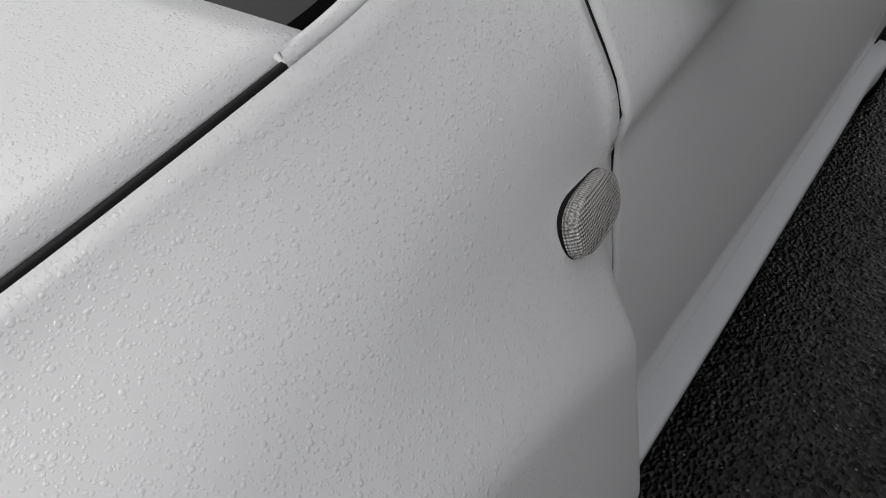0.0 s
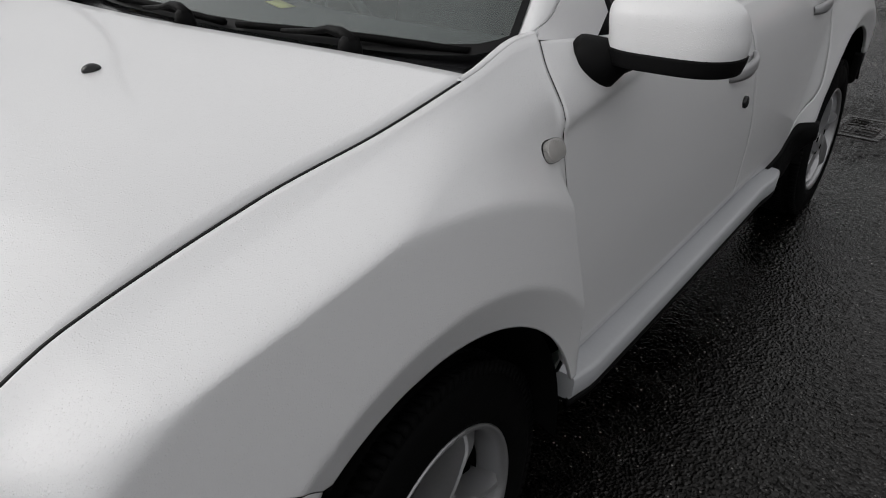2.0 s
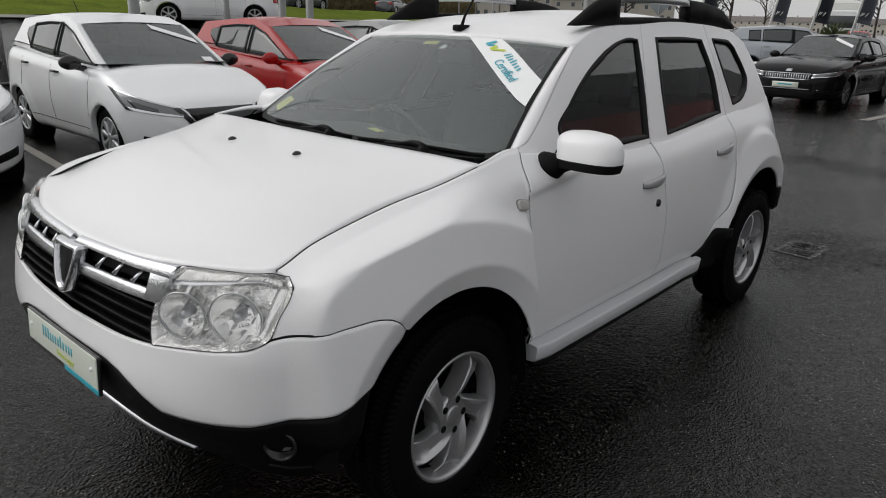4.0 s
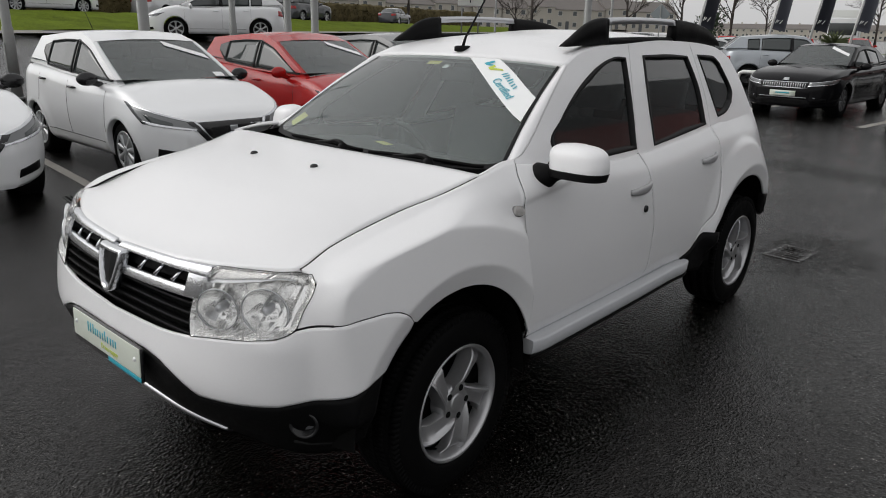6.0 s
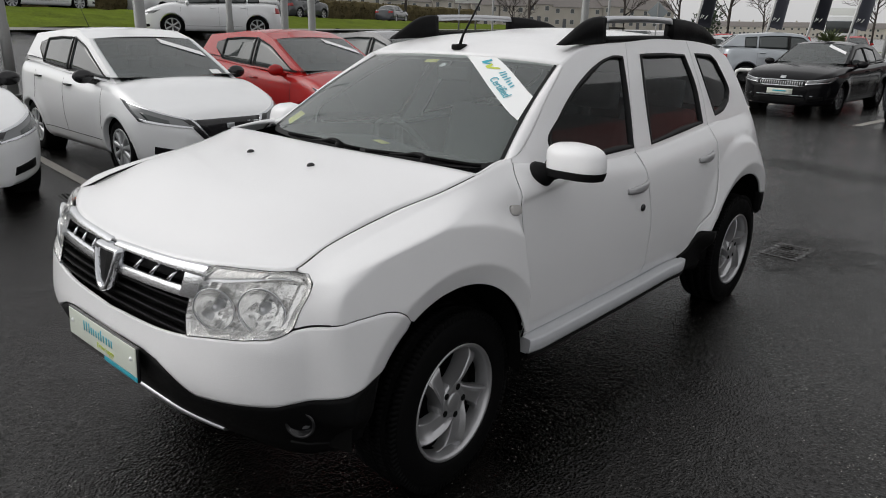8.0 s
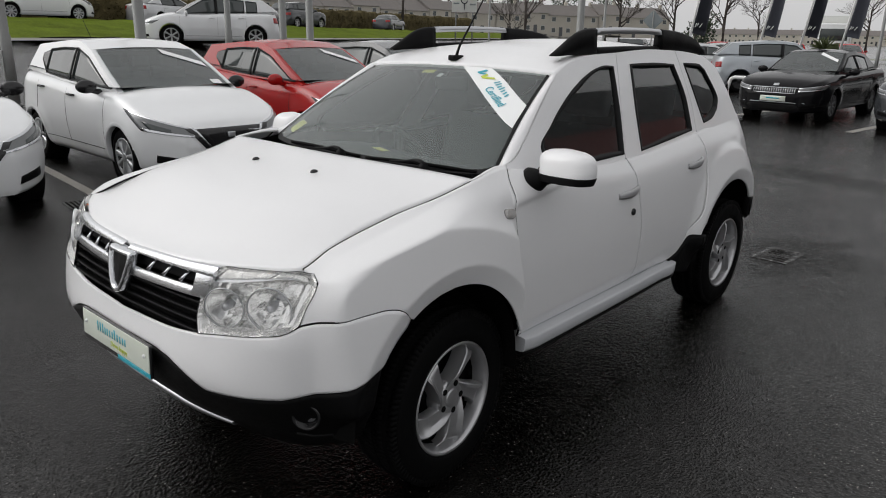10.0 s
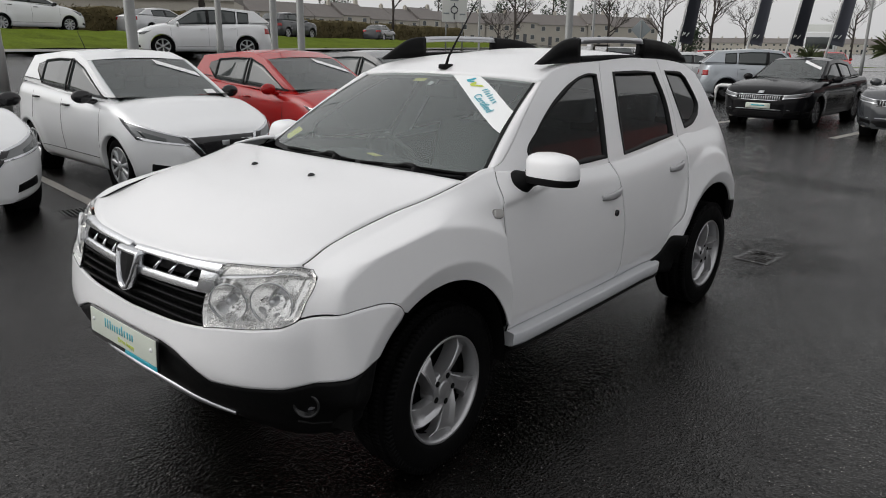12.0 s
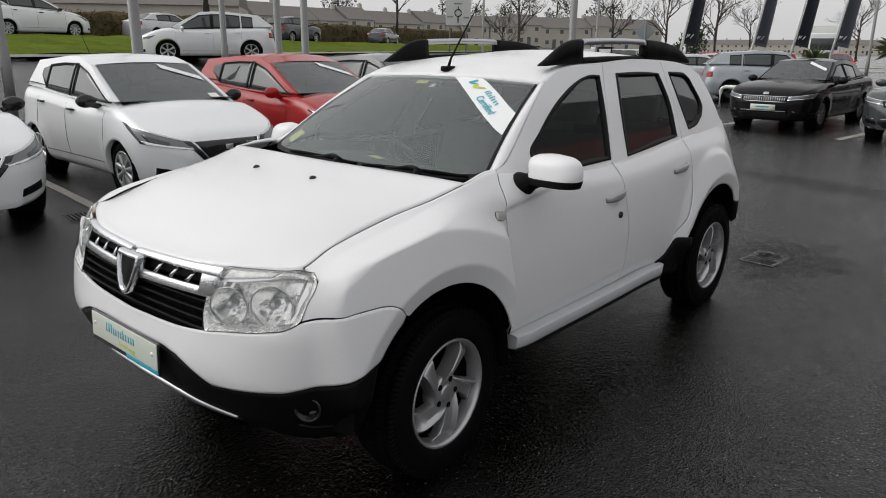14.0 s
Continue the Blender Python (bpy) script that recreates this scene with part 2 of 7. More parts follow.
def coons(bottom, top, left, right):
    """The sheet between four edge runs: bottom and top go left to right, left and right go bottom to top."""
    n, k = len(bottom), len(left)
    s, t = np.linspace(0, 1, n)[:, None, None], np.linspace(0, 1, k)[None, :, None]
    B, T, L, R = bottom[:, None], top[:, None], left[None], right[None]
    return (1 - t) * B + t * T + (1 - s) * L + s * R - ((1 - s) * (1 - t) * bottom[0] + s * (1 - t) * bottom[-1] + (1 - s) * t * top[0] + s * t * top[-1])


def sheet_normals(P):
    a, b = np.gradient(P, axis=0), np.gradient(P, axis=1)
    n = np.cross(a, b)
    return n / (np.linalg.norm(n, axis=-1, keepdims=True) + 1e-12)


def skin(bm, P, depth=0.012, outward=1, lip=0.003):
    """A panel: a sheet whose edges roll in, so that joints between panels read as gaps."""
    N = sheet_normals(P) * outward
    n, k = P.shape[:2]
    flip = outward < 0
    vs = grid_faces(bm, P, flip)
    loop = [(i, 0) for i in range(n)] + [(n - 1, j) for j in range(1, k)] + [(i, k - 1) for i in range(n - 2, -1, -1)] + [(0, j) for j in range(k - 2, 0, -1)]
    inner = [bm.verts.new(P[i, j] - N[i, j] * depth) for i, j in loop]
    outer = [vs[i][j] for i, j in loop]
    for a in range(len(loop)):
        b = (a + 1) % len(loop)
        q = (outer[a], inner[a], inner[b], outer[b])
        try:
            bm.faces.new(q[::-1] if flip else q)
        except ValueError:
            pass
    for e in bm.edges:
        if len(e.link_faces) == 2 and e.calc_face_angle(0) > 0.9:
            e.smooth = False


def mirrored(P):
    Q = P.copy()
    Q[..., 0] *= -1
    return Q

# ---- ground ----


def wet_asphalt():
    """Dark asphalt under a thin, broken film of water: stone grain, pale chips with painted sparkles, wetter and drier
    patches.
    """
    m = bpy.data.materials.new("wet_asphalt")
    m.use_nodes = True
    nt, b = m.node_tree, m.node_tree.nodes["Principled BSDF"]
    L, N = nt.links.new, nt.nodes.new
    co = N("ShaderNodeTexCoord")

    def noise_at(scale, detail, rough=0.5):
        n = N("ShaderNodeTexNoise")
        n.inputs["Scale"].default_value, n.inputs["Detail"].default_value, n.inputs["Roughness"].default_value = scale, detail, rough
        L(co.outputs["Object"], n.inputs["Vector"])
        return n.outputs[0]

    def spread(value, f0, f1, t0, t1):
        r = N("ShaderNodeMapRange")
        r.inputs["From Min"].default_value, r.inputs["From Max"].default_value = f0, f1
        r.inputs["To Min"].default_value, r.inputs["To Max"].default_value = t0, t1
        L(value, r.inputs["Value"])
        return r.outputs[0]

    def both(op, p, q):
        n = N("ShaderNodeMath")
        n.operation = op
        for k, v in enumerate((p, q)):
            if isinstance(v, (int, float)):
                n.inputs[k].default_value = v
            else:
                L(v, n.inputs[k])
        return n.outputs[0]

    grain, patch_n, pool = noise_at(9, 8, 0.65), noise_at(1.3, 7, 0.62), noise_at(0.30, 5)
    stones, chips = N("ShaderNodeTexVoronoi"), N("ShaderNodeTexVoronoi")
    stones.inputs["Scale"].default_value, chips.inputs["Scale"].default_value = 95, 85
    for n in (stones, chips):
        L(co.outputs["Object"], n.inputs["Vector"])
    ramp = N("ShaderNodeValToRGB")
    ramp.color_ramp.elements[0].position, ramp.color_ramp.elements[0].color = 0.3, (0.0012, 0.0011, 0.0010, 1)
    ramp.color_ramp.elements[1].position, ramp.color_ramp.elements[1].color = 0.75, (0.0065, 0.0058, 0.0051, 1)
    L(grain, ramp.inputs[0])
    spot = N("ShaderNodeSeparateColor")
    L(chips.outputs["Color"], spot.inputs[0])
    # pale dots: stone chips, and the wet surface's small sparkles painted as colour
    chip = both("MULTIPLY", both("GREATER_THAN", spot.outputs[0], 0.925), both("LESS_THAN", chips.outputs["Distance"], 0.24))
    mix = N("ShaderNodeMix")
    mix.data_type = "RGBA"
    mix.inputs["B"].default_value = (0.115, 0.110, 0.103, 1)
    L(chip, mix.inputs["Factor"])
    L(ramp.outputs[0], mix.inputs["A"])
    # random tone per stone, also painting the tiny shadows between grains
    tone = N("ShaderNodeSeparateColor")
    L(stones.outputs["Color"], tone.inputs[0])
    shade = N("ShaderNodeMix")
    shade.data_type, shade.blend_type = "RGBA", "MULTIPLY"
    shade.inputs["Factor"].default_value = 1
    L(mix.outputs["Result"], shade.inputs["A"])
    L(spread(tone.outputs[1], 0.0, 1.0, 0.4, 1.9), shade.inputs["B"])
    L(shade.outputs["Result"], b.inputs["Base Color"])
    fine = noise_at(6.5, 5, 0.7)
    wet = both("ADD", both("ADD", spread(patch_n, 0.36, 0.64, 0.0, 0.42), spread(pool, 0.38, 0.62, 0.0, 0.30)), spread(fine, 0.36, 0.64, 0.0, 0.28))
    L(spread(wet, 0.1, 0.9, 0.08, 0.25), b.inputs["Roughness"])
    # coarser, worn asphalt: a ring about the manhole and a seam where two layings meet
    xyz = N("ShaderNodeSeparateXYZ")
    L(co.outputs["Object"], xyz.inputs[0])
    gx, gy = xyz.outputs[0], xyz.outputs[1]
    speck, edge = noise_at(24, 6, 0.75), spread(noise_at(4, 5, 0.65), 0.3, 0.7, -0.5, 0.5)
    ring_d = both("SQRT", both("ADD", both("POWER", both("DIVIDE", both("SUBTRACT", gx, 0.92), 0.46), 2), both("POWER", both("DIVIDE", both("SUBTRACT", gy, 4.12), 0.66), 2)), 0)
    seam_d = both("DIVIDE", both("ABSOLUTE", both("SUBTRACT", both("ADD", gy, both("MULTIPLY", gx, 0.23)), 8.05), 0), 0.36)
    worn = spread(both("ADD", both("MINIMUM", ring_d, seam_d), edge), 0.7, 1.35, 1.0, 0.0)
    worn = both("MULTIPLY", worn, spread(speck, 0.38, 0.60, 1.0, 0.25))
    height = both("ADD", both("MULTIPLY", stones.outputs["Distance"], 0.6), both("MULTIPLY", noise_at(42, 4, 0.6), 0.9))
    bump = N("ShaderNodeBump")
    bump.inputs["Distance"].default_value = 0.0062
    L(both("MAXIMUM", spread(wet, 0.1, 0.9, 0.50, 1.0), worn), bump.inputs["Strength"])
    L(height, bump.inputs["Height"])
    bump2 = N("ShaderNodeBump")
    bump2.inputs["Strength"].default_value, bump2.inputs["Distance"].default_value = 0.25, 0.012
    L(grain, bump2.inputs["Height"])
    L(bump.outputs[0], bump2.inputs["Normal"])
    L(bump2.outputs[0], b.inputs["Normal"])
    L(both("MULTIPLY", spread(tone.outputs[2], 0.0, 1.0, 0.11, 0.46), spread(worn, 0.0, 1.0, 1.0, 0.0)), b.inputs["Specular IOR Level"])
    b.inputs["Specular Tint"].default_value = (1.0, 0.965, 0.935, 1)
    return m


ASPHALT = wet_asphalt()
ALONG, ACROSS = np.array([-.45, .893]), np.array([-.893, -.45])  # along the main road, and across towards it


BANK_N, BANK_Z = (8, 12.5, 14, 19.5), (0, 1.05, 1.3, 1.9)


def land(x, y):
    """Height of the ground: level car park, then a bank up to the main road."""
    n = x * ACROSS[0] + y * ACROSS[1]
    return float(np.interp(n, BANK_N, BANK_Z))


bm = bmesh.new()
sheet = []
for n in (-900, -300, -60, -20, 0, 5, 8, 10, 12.5, 14, 17, 19.5, 26, 30, 40, 80, 200, 900):
    sheet.append([(*(ACROSS * n + ALONG * a), np.interp(n, BANK_N, BANK_Z)) for a in np.linspace(-900, 900, 40)])
grid_faces(bm, np.array(sheet))
bmesh.ops.recalc_face_normals(bm, faces=bm.faces[:])
ground = part("ground", bm, ASPHALT, smooth=False)
tagged(ground, "dark wet asphalt of a car park with pale stone chips and painted sparkles", "ground", kind="structure")

# ---- the white sport utility car: its skin ----
# Stations run from the middle of the nose round the corner and along the flank to the tail; rows run from the sill to the shoulder.
STATIONS = (0.0, 0.30, 0.58, 0.80, 0.92, 1.06, 1.31, 1.50, 1.68, 1.86, 2.90, 3.65, 4.17, 4.68, 5.05, 5.75)
ROWS_V = (0.27, 0.45, 0.60, 0.73, 0.85, 0.95, 1.06)
NET = np.array([
    [(0, -.62, .27), (0, -.805, .45), (0, -.86, .60), (0, -.835, .72), (0, -.815, .84), (0, -.785, .935), (0, -.70, .965)],
    [(.30, -.61, .27), (.30, -.795, .45), (.31, -.85, .60), (.30, -.825, .725), (.30, -.80, .84), (.30, -.765, .943), (.30, -.69, .972)],
    [(.53, -.57, .27), (.56, -.745, .45), (.58, -.805, .60), (.565, -.79, .735), (.55, -.765, .845), (.53, -.715, .953), (.52, -.65, .98)],
    [(.69, -.54, .29), (.735, -.665, .45), (.765, -.715, .60), (.755, -.715, .735), (.74, -.685, .845), (.715, -.645, .945), (.69, -.63, .975)],
    [(.78, -.49, .30), (.82, -.56, .46), (.855, -.60, .60), (.852, -.605, .73), (.838, -.60, .84), (.806, -.585, .935), (.742, -.585, .968)],
    [(.85, -.43, .32), (.875, -.44, .47), (.902, -.455, .60), (.903, -.46, .72), (.895, -.46, .84), (.856, -.46, .968), (.734, -.46, 1.009)],
    [(.84, -.2, .31), (.866, -.2, .46), (.886, -.2, .60), (.893, -.2, .73), (.890, -.2, .86), (.862, -.2, 1.005), (.740, -.2, 1.066)],
    [(.83, .0, .30), (.855, .0, .45), (.87, .0, .60), (.88, .0, .74), (.885, .0, .88), (.862, .0, 1.032), (.764, .0, 1.103)],
    [(.8225, .18, .285), (.8525, .18, .45), (.869, .18, .60), (.878, .18, .75), (.8775, .18, .89), (.856, .18, 1.041), (.782, .18, 1.145)],
    [(.815, .36, .27), (.85, .36, .45), (.868, .36, .60), (.876, .36, .76), (.87, .36, .90), (.848, .36, 1.05), (.764, .36, 1.170)],
    [(.80, 1.40, .27), (.845, 1.40, .45), (.866, 1.40, .60), (.876, 1.40, .76), (.873, 1.40, .88), (.857, 1.40, 1.0), (.796, 1.40, 1.10)],
    [(.80, 2.15, .30), (.84, 2.15, .45), (.858, 2.15, .60), (.868, 2.15, .76), (.865, 2.15, .90), (.845, 2.15, 1.03), (.776, 2.15, 1.145)],
    [(.81, 2.673, .32), (.84, 2.673, .47), (.85, 2.673, .60), (.855, 2.673, .76), (.85, 2.673, .90), (.83, 2.673, 1.04), (.745, 2.673, 1.18)],
    [(.77, 3.10, .33), (.80, 3.13, .47), (.805, 3.13, .60), (.80, 3.11, .76), (.785, 3.08, .90), (.765, 3.02, 1.04), (.728, 2.93, 1.19)],
    [(.62, 3.36, .33), (.64, 3.42, .47), (.65, 3.42, .60), (.64, 3.38, .76), (.63, 3.33, .90), (.61, 3.25, 1.04), (.58, 3.12, 1.20)],
    [(0, 3.42, .33), (0, 3.48, .47), (0, 3.48, .60), (0, 3.44, .76), (0, 3.39, .90), (0, 3.31, 1.04), (0, 3.18, 1.20)],
])
HUB_Z, TYRE_R, AXLES = 0.338, 0.345, (0.0, 2.673)
ARCH_C, ARCH_R = ((-0.072, 0.389), (2.60, 0.40)), 0.43


# wheel flares: centre shift, stretch ahead and behind, outer and inner crease, lip, slopes of face and shelf
FLARES = ((-.098, -.095, 1.05, .86, .742, .505, .943, .20, 1.15, .5), (-.04, -.04, 1.13, 1.0, .672, .497, .913, .385, 1.485, 1.0))


def soft(a, k):
    """The positive part of a, rounded over k."""
    return k * np.logaddexp(0, np.clip(a / k, -60, 60)) + np.maximum(a - 60 * k, 0)


def body(u, v, flare=True):
    """The skin of the car at station u and row v."""
    u, v = np.asarray(u, float), np.asarray(v, float)
    by_u = pchip(STATIONS, NET, u.ravel())
    xs, q = np.array(ROWS_V), v.ravel()
    h = np.diff(xs)[None, :, None]
    d = np.diff(by_u, axis=1) / h
    m = np.zeros_like(by_u)
    w1, w2 = 2 * h[:, 1:] + h[:, :-1], h[:, 1:] + 2 * h[:, :-1]
    same = d[:, 1:] * d[:, :-1] > 0
    m[:, 1:-1] = np.where(same, (w1 + w2) / (w1 / np.where(same, d[:, :-1], 1) + w2 / np.where(same, d[:, 1:], 1)), 0)
    m[:, 0], m[:, -1] = d[:, 0], d[:, -1]
    k, n = np.clip(np.searchsorted(xs, q, side="right") - 1, 0, len(xs) - 2), np.arange(q.size)
    hk = np.diff(xs)[k][:, None]
    s = (q - xs[k])[:, None] / hk
    out = (2 * s**3 - 3 * s**2 + 1) * by_u[n, k] + (s**3 - 2 * s**2 + s) * hk * m[n, k] + (3 * s**2 - 2 * s**3) * by_u[n, k + 1] + (s**3 - s**2) * hk * m[n, k + 1]
    out = out.reshape(u.shape + (3,))
    if flare:
        x, y, z = out[..., 0].copy(), out[..., 1], out[..., 2]
        for (cy, cz), (oy, oz, ahead, behind, r_out, r_in, lip, face, shelf, soften) in zip(ARCH_C, FLARES):
            dy = y - cy - oy
            r = np.hypot(np.where(dy < 0, dy * ahead, dy * behind), z - cz - oz)
            ra = np.hypot(y - cy, z - cz)
            plateau = lip - soft(ra - r_in, 0.004) * face - soft(r - r_out, 0.004) * shelf * np.interp(dy, (.15, .42), (1, soften)) - soft(r_in - ra, 0.003) * 0.35
            k = 0.012
            lifted = k * np.logaddexp(x / k, plateau / k)
            w = np.clip((x - 0.78) / 0.07, 0, 1) * (r < 0.98) * np.clip((z - 0.42) / 0.10, 0, 1) * np.clip((y - cy + 0.575) / 0.10, 0, 1)
            if cy < 1:
                w = w * np.clip((np.interp(z, (.53, .72, .86), (.40, .37, .352)) - y) / 0.06, 0, 1)
            x = x + (lifted - x) * w * w * (3 - 2 * w)
        d = z - (1.037 + 0.10 * (y - 0.33))
        x = x + 0.010 * np.exp(-((d / np.where(d > 0, 0.040, 0.012)) ** 2)) * np.clip((y - 0.334) / 0.014, 0, 1) * np.clip((1.15 - y) / 0.5, 0, 1)
        x = x - 0.30 * soft(0.517 + 0.02 * np.clip(y - 0.8, 0, 2) - z, 0.004) * np.clip((y - 0.40) / 0.04, 0, 1) * np.clip((1.95 - y) / 0.25, 0, 1) * (z < 0.60)
        out[..., 0] = x
    return out


TU, TV = np.meshgrid(np.linspace(0, 5.75, 231), np.linspace(0.27, 1.06, 61), indexing="ij")
TABLE = body(TU, TV, False)


def uv_at(a, z, front=False):
    """Station and row of the skin where it has the given y (or x, in front) and z."""
    ax = 0 if front else 1
    ok = (TU < 1.0) if front else (TU > 0.70)
    d = np.where(ok, (TABLE[..., ax] - a) ** 2 + (TABLE[..., 2] - z) ** 2, 9)
    i = np.unravel_index(np.argmin(d), d.shape)
    p = np.array([TU[i], TV[i]])
    for _ in range(6):
        p = np.clip(p, (0, 0.27), (5.75, 1.06))
        e = 1e-3
        base = body([p[0], min(p[0] + e, 5.75), p[0]], [p[1], p[1], min(p[1] + e, 1.06)], False)[:, [ax, 2]]
        J = np.stack([(base[1] - base[0]) / e, (base[2] - base[0]) / e], -1)
        if abs(np.linalg.det(J)) < 1e-5:
            break
        p = p + np.clip(np.linalg.solve(J, np.array([a, z]) - base[0]), -0.05, 0.05)
    return np.clip(p, (0, 0.27), (5.75, 1.06))


def side_run(pts, n, smooth=True):
    return run([uv_at(y, z) for y, z in pts], n, smooth)


def front_run(pts, n, smooth=True):
    return run([uv_at(x, z, True) for x, z in pts], n, smooth)


def join(*runs):
    out = [runs[0]] + [r[1:] for r in runs[1:]]
    return np.concatenate(out)


def arc(c, r, a0, a1, n=15):
    return [(c[0] + r * math.cos(radians(a)), c[1] + r * math.sin(radians(a))) for a in np.linspace(a0, a1, n)]


def on_body(uv, lift=0.0):
    P = body(uv[..., 0], uv[..., 1])
    return P + lift * sheet_normals(P) if lift else P


def both_sides(name, P, mat, parent, label="", depth=0.012):
    made = []
    for Q, o in ((P, 1), (mirrored(P), -1)):
        bm = bmesh.new()
        skin(bm, Q, depth, o)
        made.append(part(name, bm, mat, parent, label))
    return made


suv = thing("sport_utility_car", "white compact sport utility car with silver alloys, wet from rain", "car")
G = 0.0021  # half a panel gap

# front wings
BSEAM = [(-.60, .830), (-.50, .838), (-.44, .838), (-.378, .829), (-.335, .805), (-.302, .772)]
a_c = ARCH_C[0]
bottom = join(side_run([(-.652 + G, .815 + G), *[(a, b + .5 * G) for a, b in BSEAM]], 40), side_run(arc(a_c, ARCH_R, 120.5, 19), 90), side_run([(.335, .535), (.412 - G, .53)], 7))
top = join(side_run([(-.585, .968), (-.46, 1.009), (-.2, 1.066), (0, 1.098), (.182, 1.138), (.28, 1.15), (.34, 1.155)], len(bottom) - 8), side_run([(.34, 1.155), (.392 - G, 1.158)], 9))
top[:, 1] = 1.06
left = side_run([(-.652 + G, .815 + G), (-.632, .862), (-.602, .912), (-.580, .945), (-.579, .957), (-.585, .968)], 90)
left[-1] = top[0]
right = side_run([(.412 - G, .53), (.379 - G, .72), (.356 - G, .862), (.345 - G, .99), (.346 - G, 1.035), (.353 - G, 1.075), (.364 - G, 1.115), (.392 - G, 1.158)], 90)
right[-1] = top[-1]
both_sides("front_wing", on_body(coons(bottom, top, left, right)), WHITE, suv)

# front doors and rear doors, below the windows
bottom = side_run([(.425 + G, .455), (1.0, .455), (1.425 - G, .458)], 100)
top = side_run([(.392 + G, 1.158), (.50, 1.146), (.65, 1.13), (1.0, 1.10), (1.325 - G, 1.095)], 100)
left = side_run([(.425 + G, .455), (.379 + G, .72), (.356 + G, .862), (.345 + G, .99), (.346 + G, 1.035), (.353 + G, 1.075), (.364 + G, 1.115), (.392 + G, 1.158)], 80)
right = side_run([(1.425 - G, .458), (1.405 - G, .75), (1.355 - G, .95), (1.325 - G, 1.095)], 80)
front_doors = both_sides("front_door", on_body(coons(bottom, top, left, right)), WHITE, suv)
bottom = side_run([(1.425 + G, .458), (1.7, .46), (1.93, .465)], 40)
top = side_run([(1.325 + G, 1.095), (1.7, 1.115), (2.20 - G, 1.148)], 40)
left = side_run([(1.425 + G, .458), (1.405 + G, .75), (1.355 + G, .95), (1.325 + G, 1.095)], 36)
right = side_run([(1.93, .465), (2.03 - G, .60), (2.15 - G, .72), (2.205 - G, .90), (2.215 - G, 1.05), (2.20 - G, 1.148)], 36)
rear_doors = both_sides("rear_door", on_body(coons(bottom, top, left, right)), WHITE, suv)

# rear quarters, to the tail
r_c = ARCH_C[1]
bottom = join(side_run([(1.93 + G, .465), (2.09, .52)], 6), side_run(arc(r_c, ARCH_R, 152, 38), 40), side_run([(2.94, .665), (3.02, .655), (3.12, .65)], 8), run([(4.70, .65), (5.05, .64), (5.75, .64)], 16))
top = join(side_run([(2.20 + G, 1.148), (2.673, 1.18)], len(bottom) - 24), run([(4.17, 1.06), (4.7, 1.06), (5.75, 1.06)], 25))
left = side_run([(1.93 + G, .465), (2.03 + G, .60), (2.15 + G, .72), (2.205 + G, .90), (2.215 + G, 1.05), (2.20 + G, 1.148)], 36)
right = run([(5.75, .64), (5.75, 1.06)], 36)
both_sides("rear_quarter", on_body(coons(bottom, top, left, right)), WHITE, suv)

# front bumper: white upper part, one piece from wheel to wheel
edge = [(0, .715), (.25, .722), (.46, .740), (.60, .763), (.69, .774)]
half_top = join(front_run(edge, 30), side_run([(-.735, .777), (-.70, .785), (-.672, .799), (-.652, .815 - G)], 8), side_run([(-.652, .815 - G), *[(a, b - .5 * G) for a, b in BSEAM]], 26))
half_bot = join(front_run([(0, .646), (.26, .644), (.34, .634), (.41, .608), (.505, .563), (.515, .560), (.60, .566)], 34, False), side_run([(-.715, .574), (-.62, .600), (-.53, .624), (-.424, .640)], 26))
half_top = run(half_top, 90, False)
bot2 = run(half_bot, 90, False)
left = run([half_bot[0], half_top[0]], 22)
right = side_run([(-.424, .642)] + [(p[0], p[1]) for p in arc(a_c, ARCH_R, 143, 124, 5)] + [(-.302, .772 - G)], 22)
H = on_body(coons(bot2, half_top, left, right))
bm = bmesh.new()
skin(bm, np.concatenate([mirrored(H)[::-1], H[1:]]), 0.014)
bumper = part("front_bumper", bm, WHITE, suv)

# black lower bumper
lb_ = join(run([(0, .30), (.30, .30), (.58, .30)], 34), run([(.58, .30), (.80, .31), (.92, .33), (1.04, .37)], 26))
lb = run(lb_, 90, False)
lt = bot2 - np.array([0, 0.004])
left = run([lb[0], lt[0]], 16)
right = run([lb[-1], lt[-1]], 16)
H = on_body(coons(lb, lt, left, right), -0.004)
bm = bmesh.new()
skin(bm, np.concatenate([mirrored(H)[::-1], H[1:]]), 0.02)
low_bumper = part("lower_bumper", bm, BLACK, suv, "black textured plastic lower bumper")

# sills: a flat face under a narrow ledge
line = side_run([(.43, .452), (1.2, .452), (1.88, .460)], 48)
TOP = body(line[:, 0], line[:, 1])
SECTION = ((-.030, .004), (.050, .000), (.058, -.003), (.061, -.009), (.057, -.054), (.052, -.062), (.040, -.066), (-.03, -.068))
P = TOP[:, None] + np.array([(dx, 0, dz) for dx, dz in SECTION])[None]
ends = np.clip(np.minimum(np.arange(48), np.arange(48)[::-1]) / 3, 0, 1)[:, None]
P[..., 0] -= .02 * (1 - ends) ** 2
for side in (1, -1):
    bm = bmesh.new()
    Q = P if side > 0 else mirrored(P)
    vs = grid_faces(bm, Q)
    for row in (vs[0], vs[-1]):
        bm.faces.new(row)
    bmesh.ops.recalc_face_normals(bm, faces=bm.faces[:])
    for e in bm.edges:
        if len(e.link_faces) == 2 and e.calc_face_angle(0) > 0.75:
            e.smooth = False
    part("sill", bm, SILL, suv, "pale grey plastic sill")

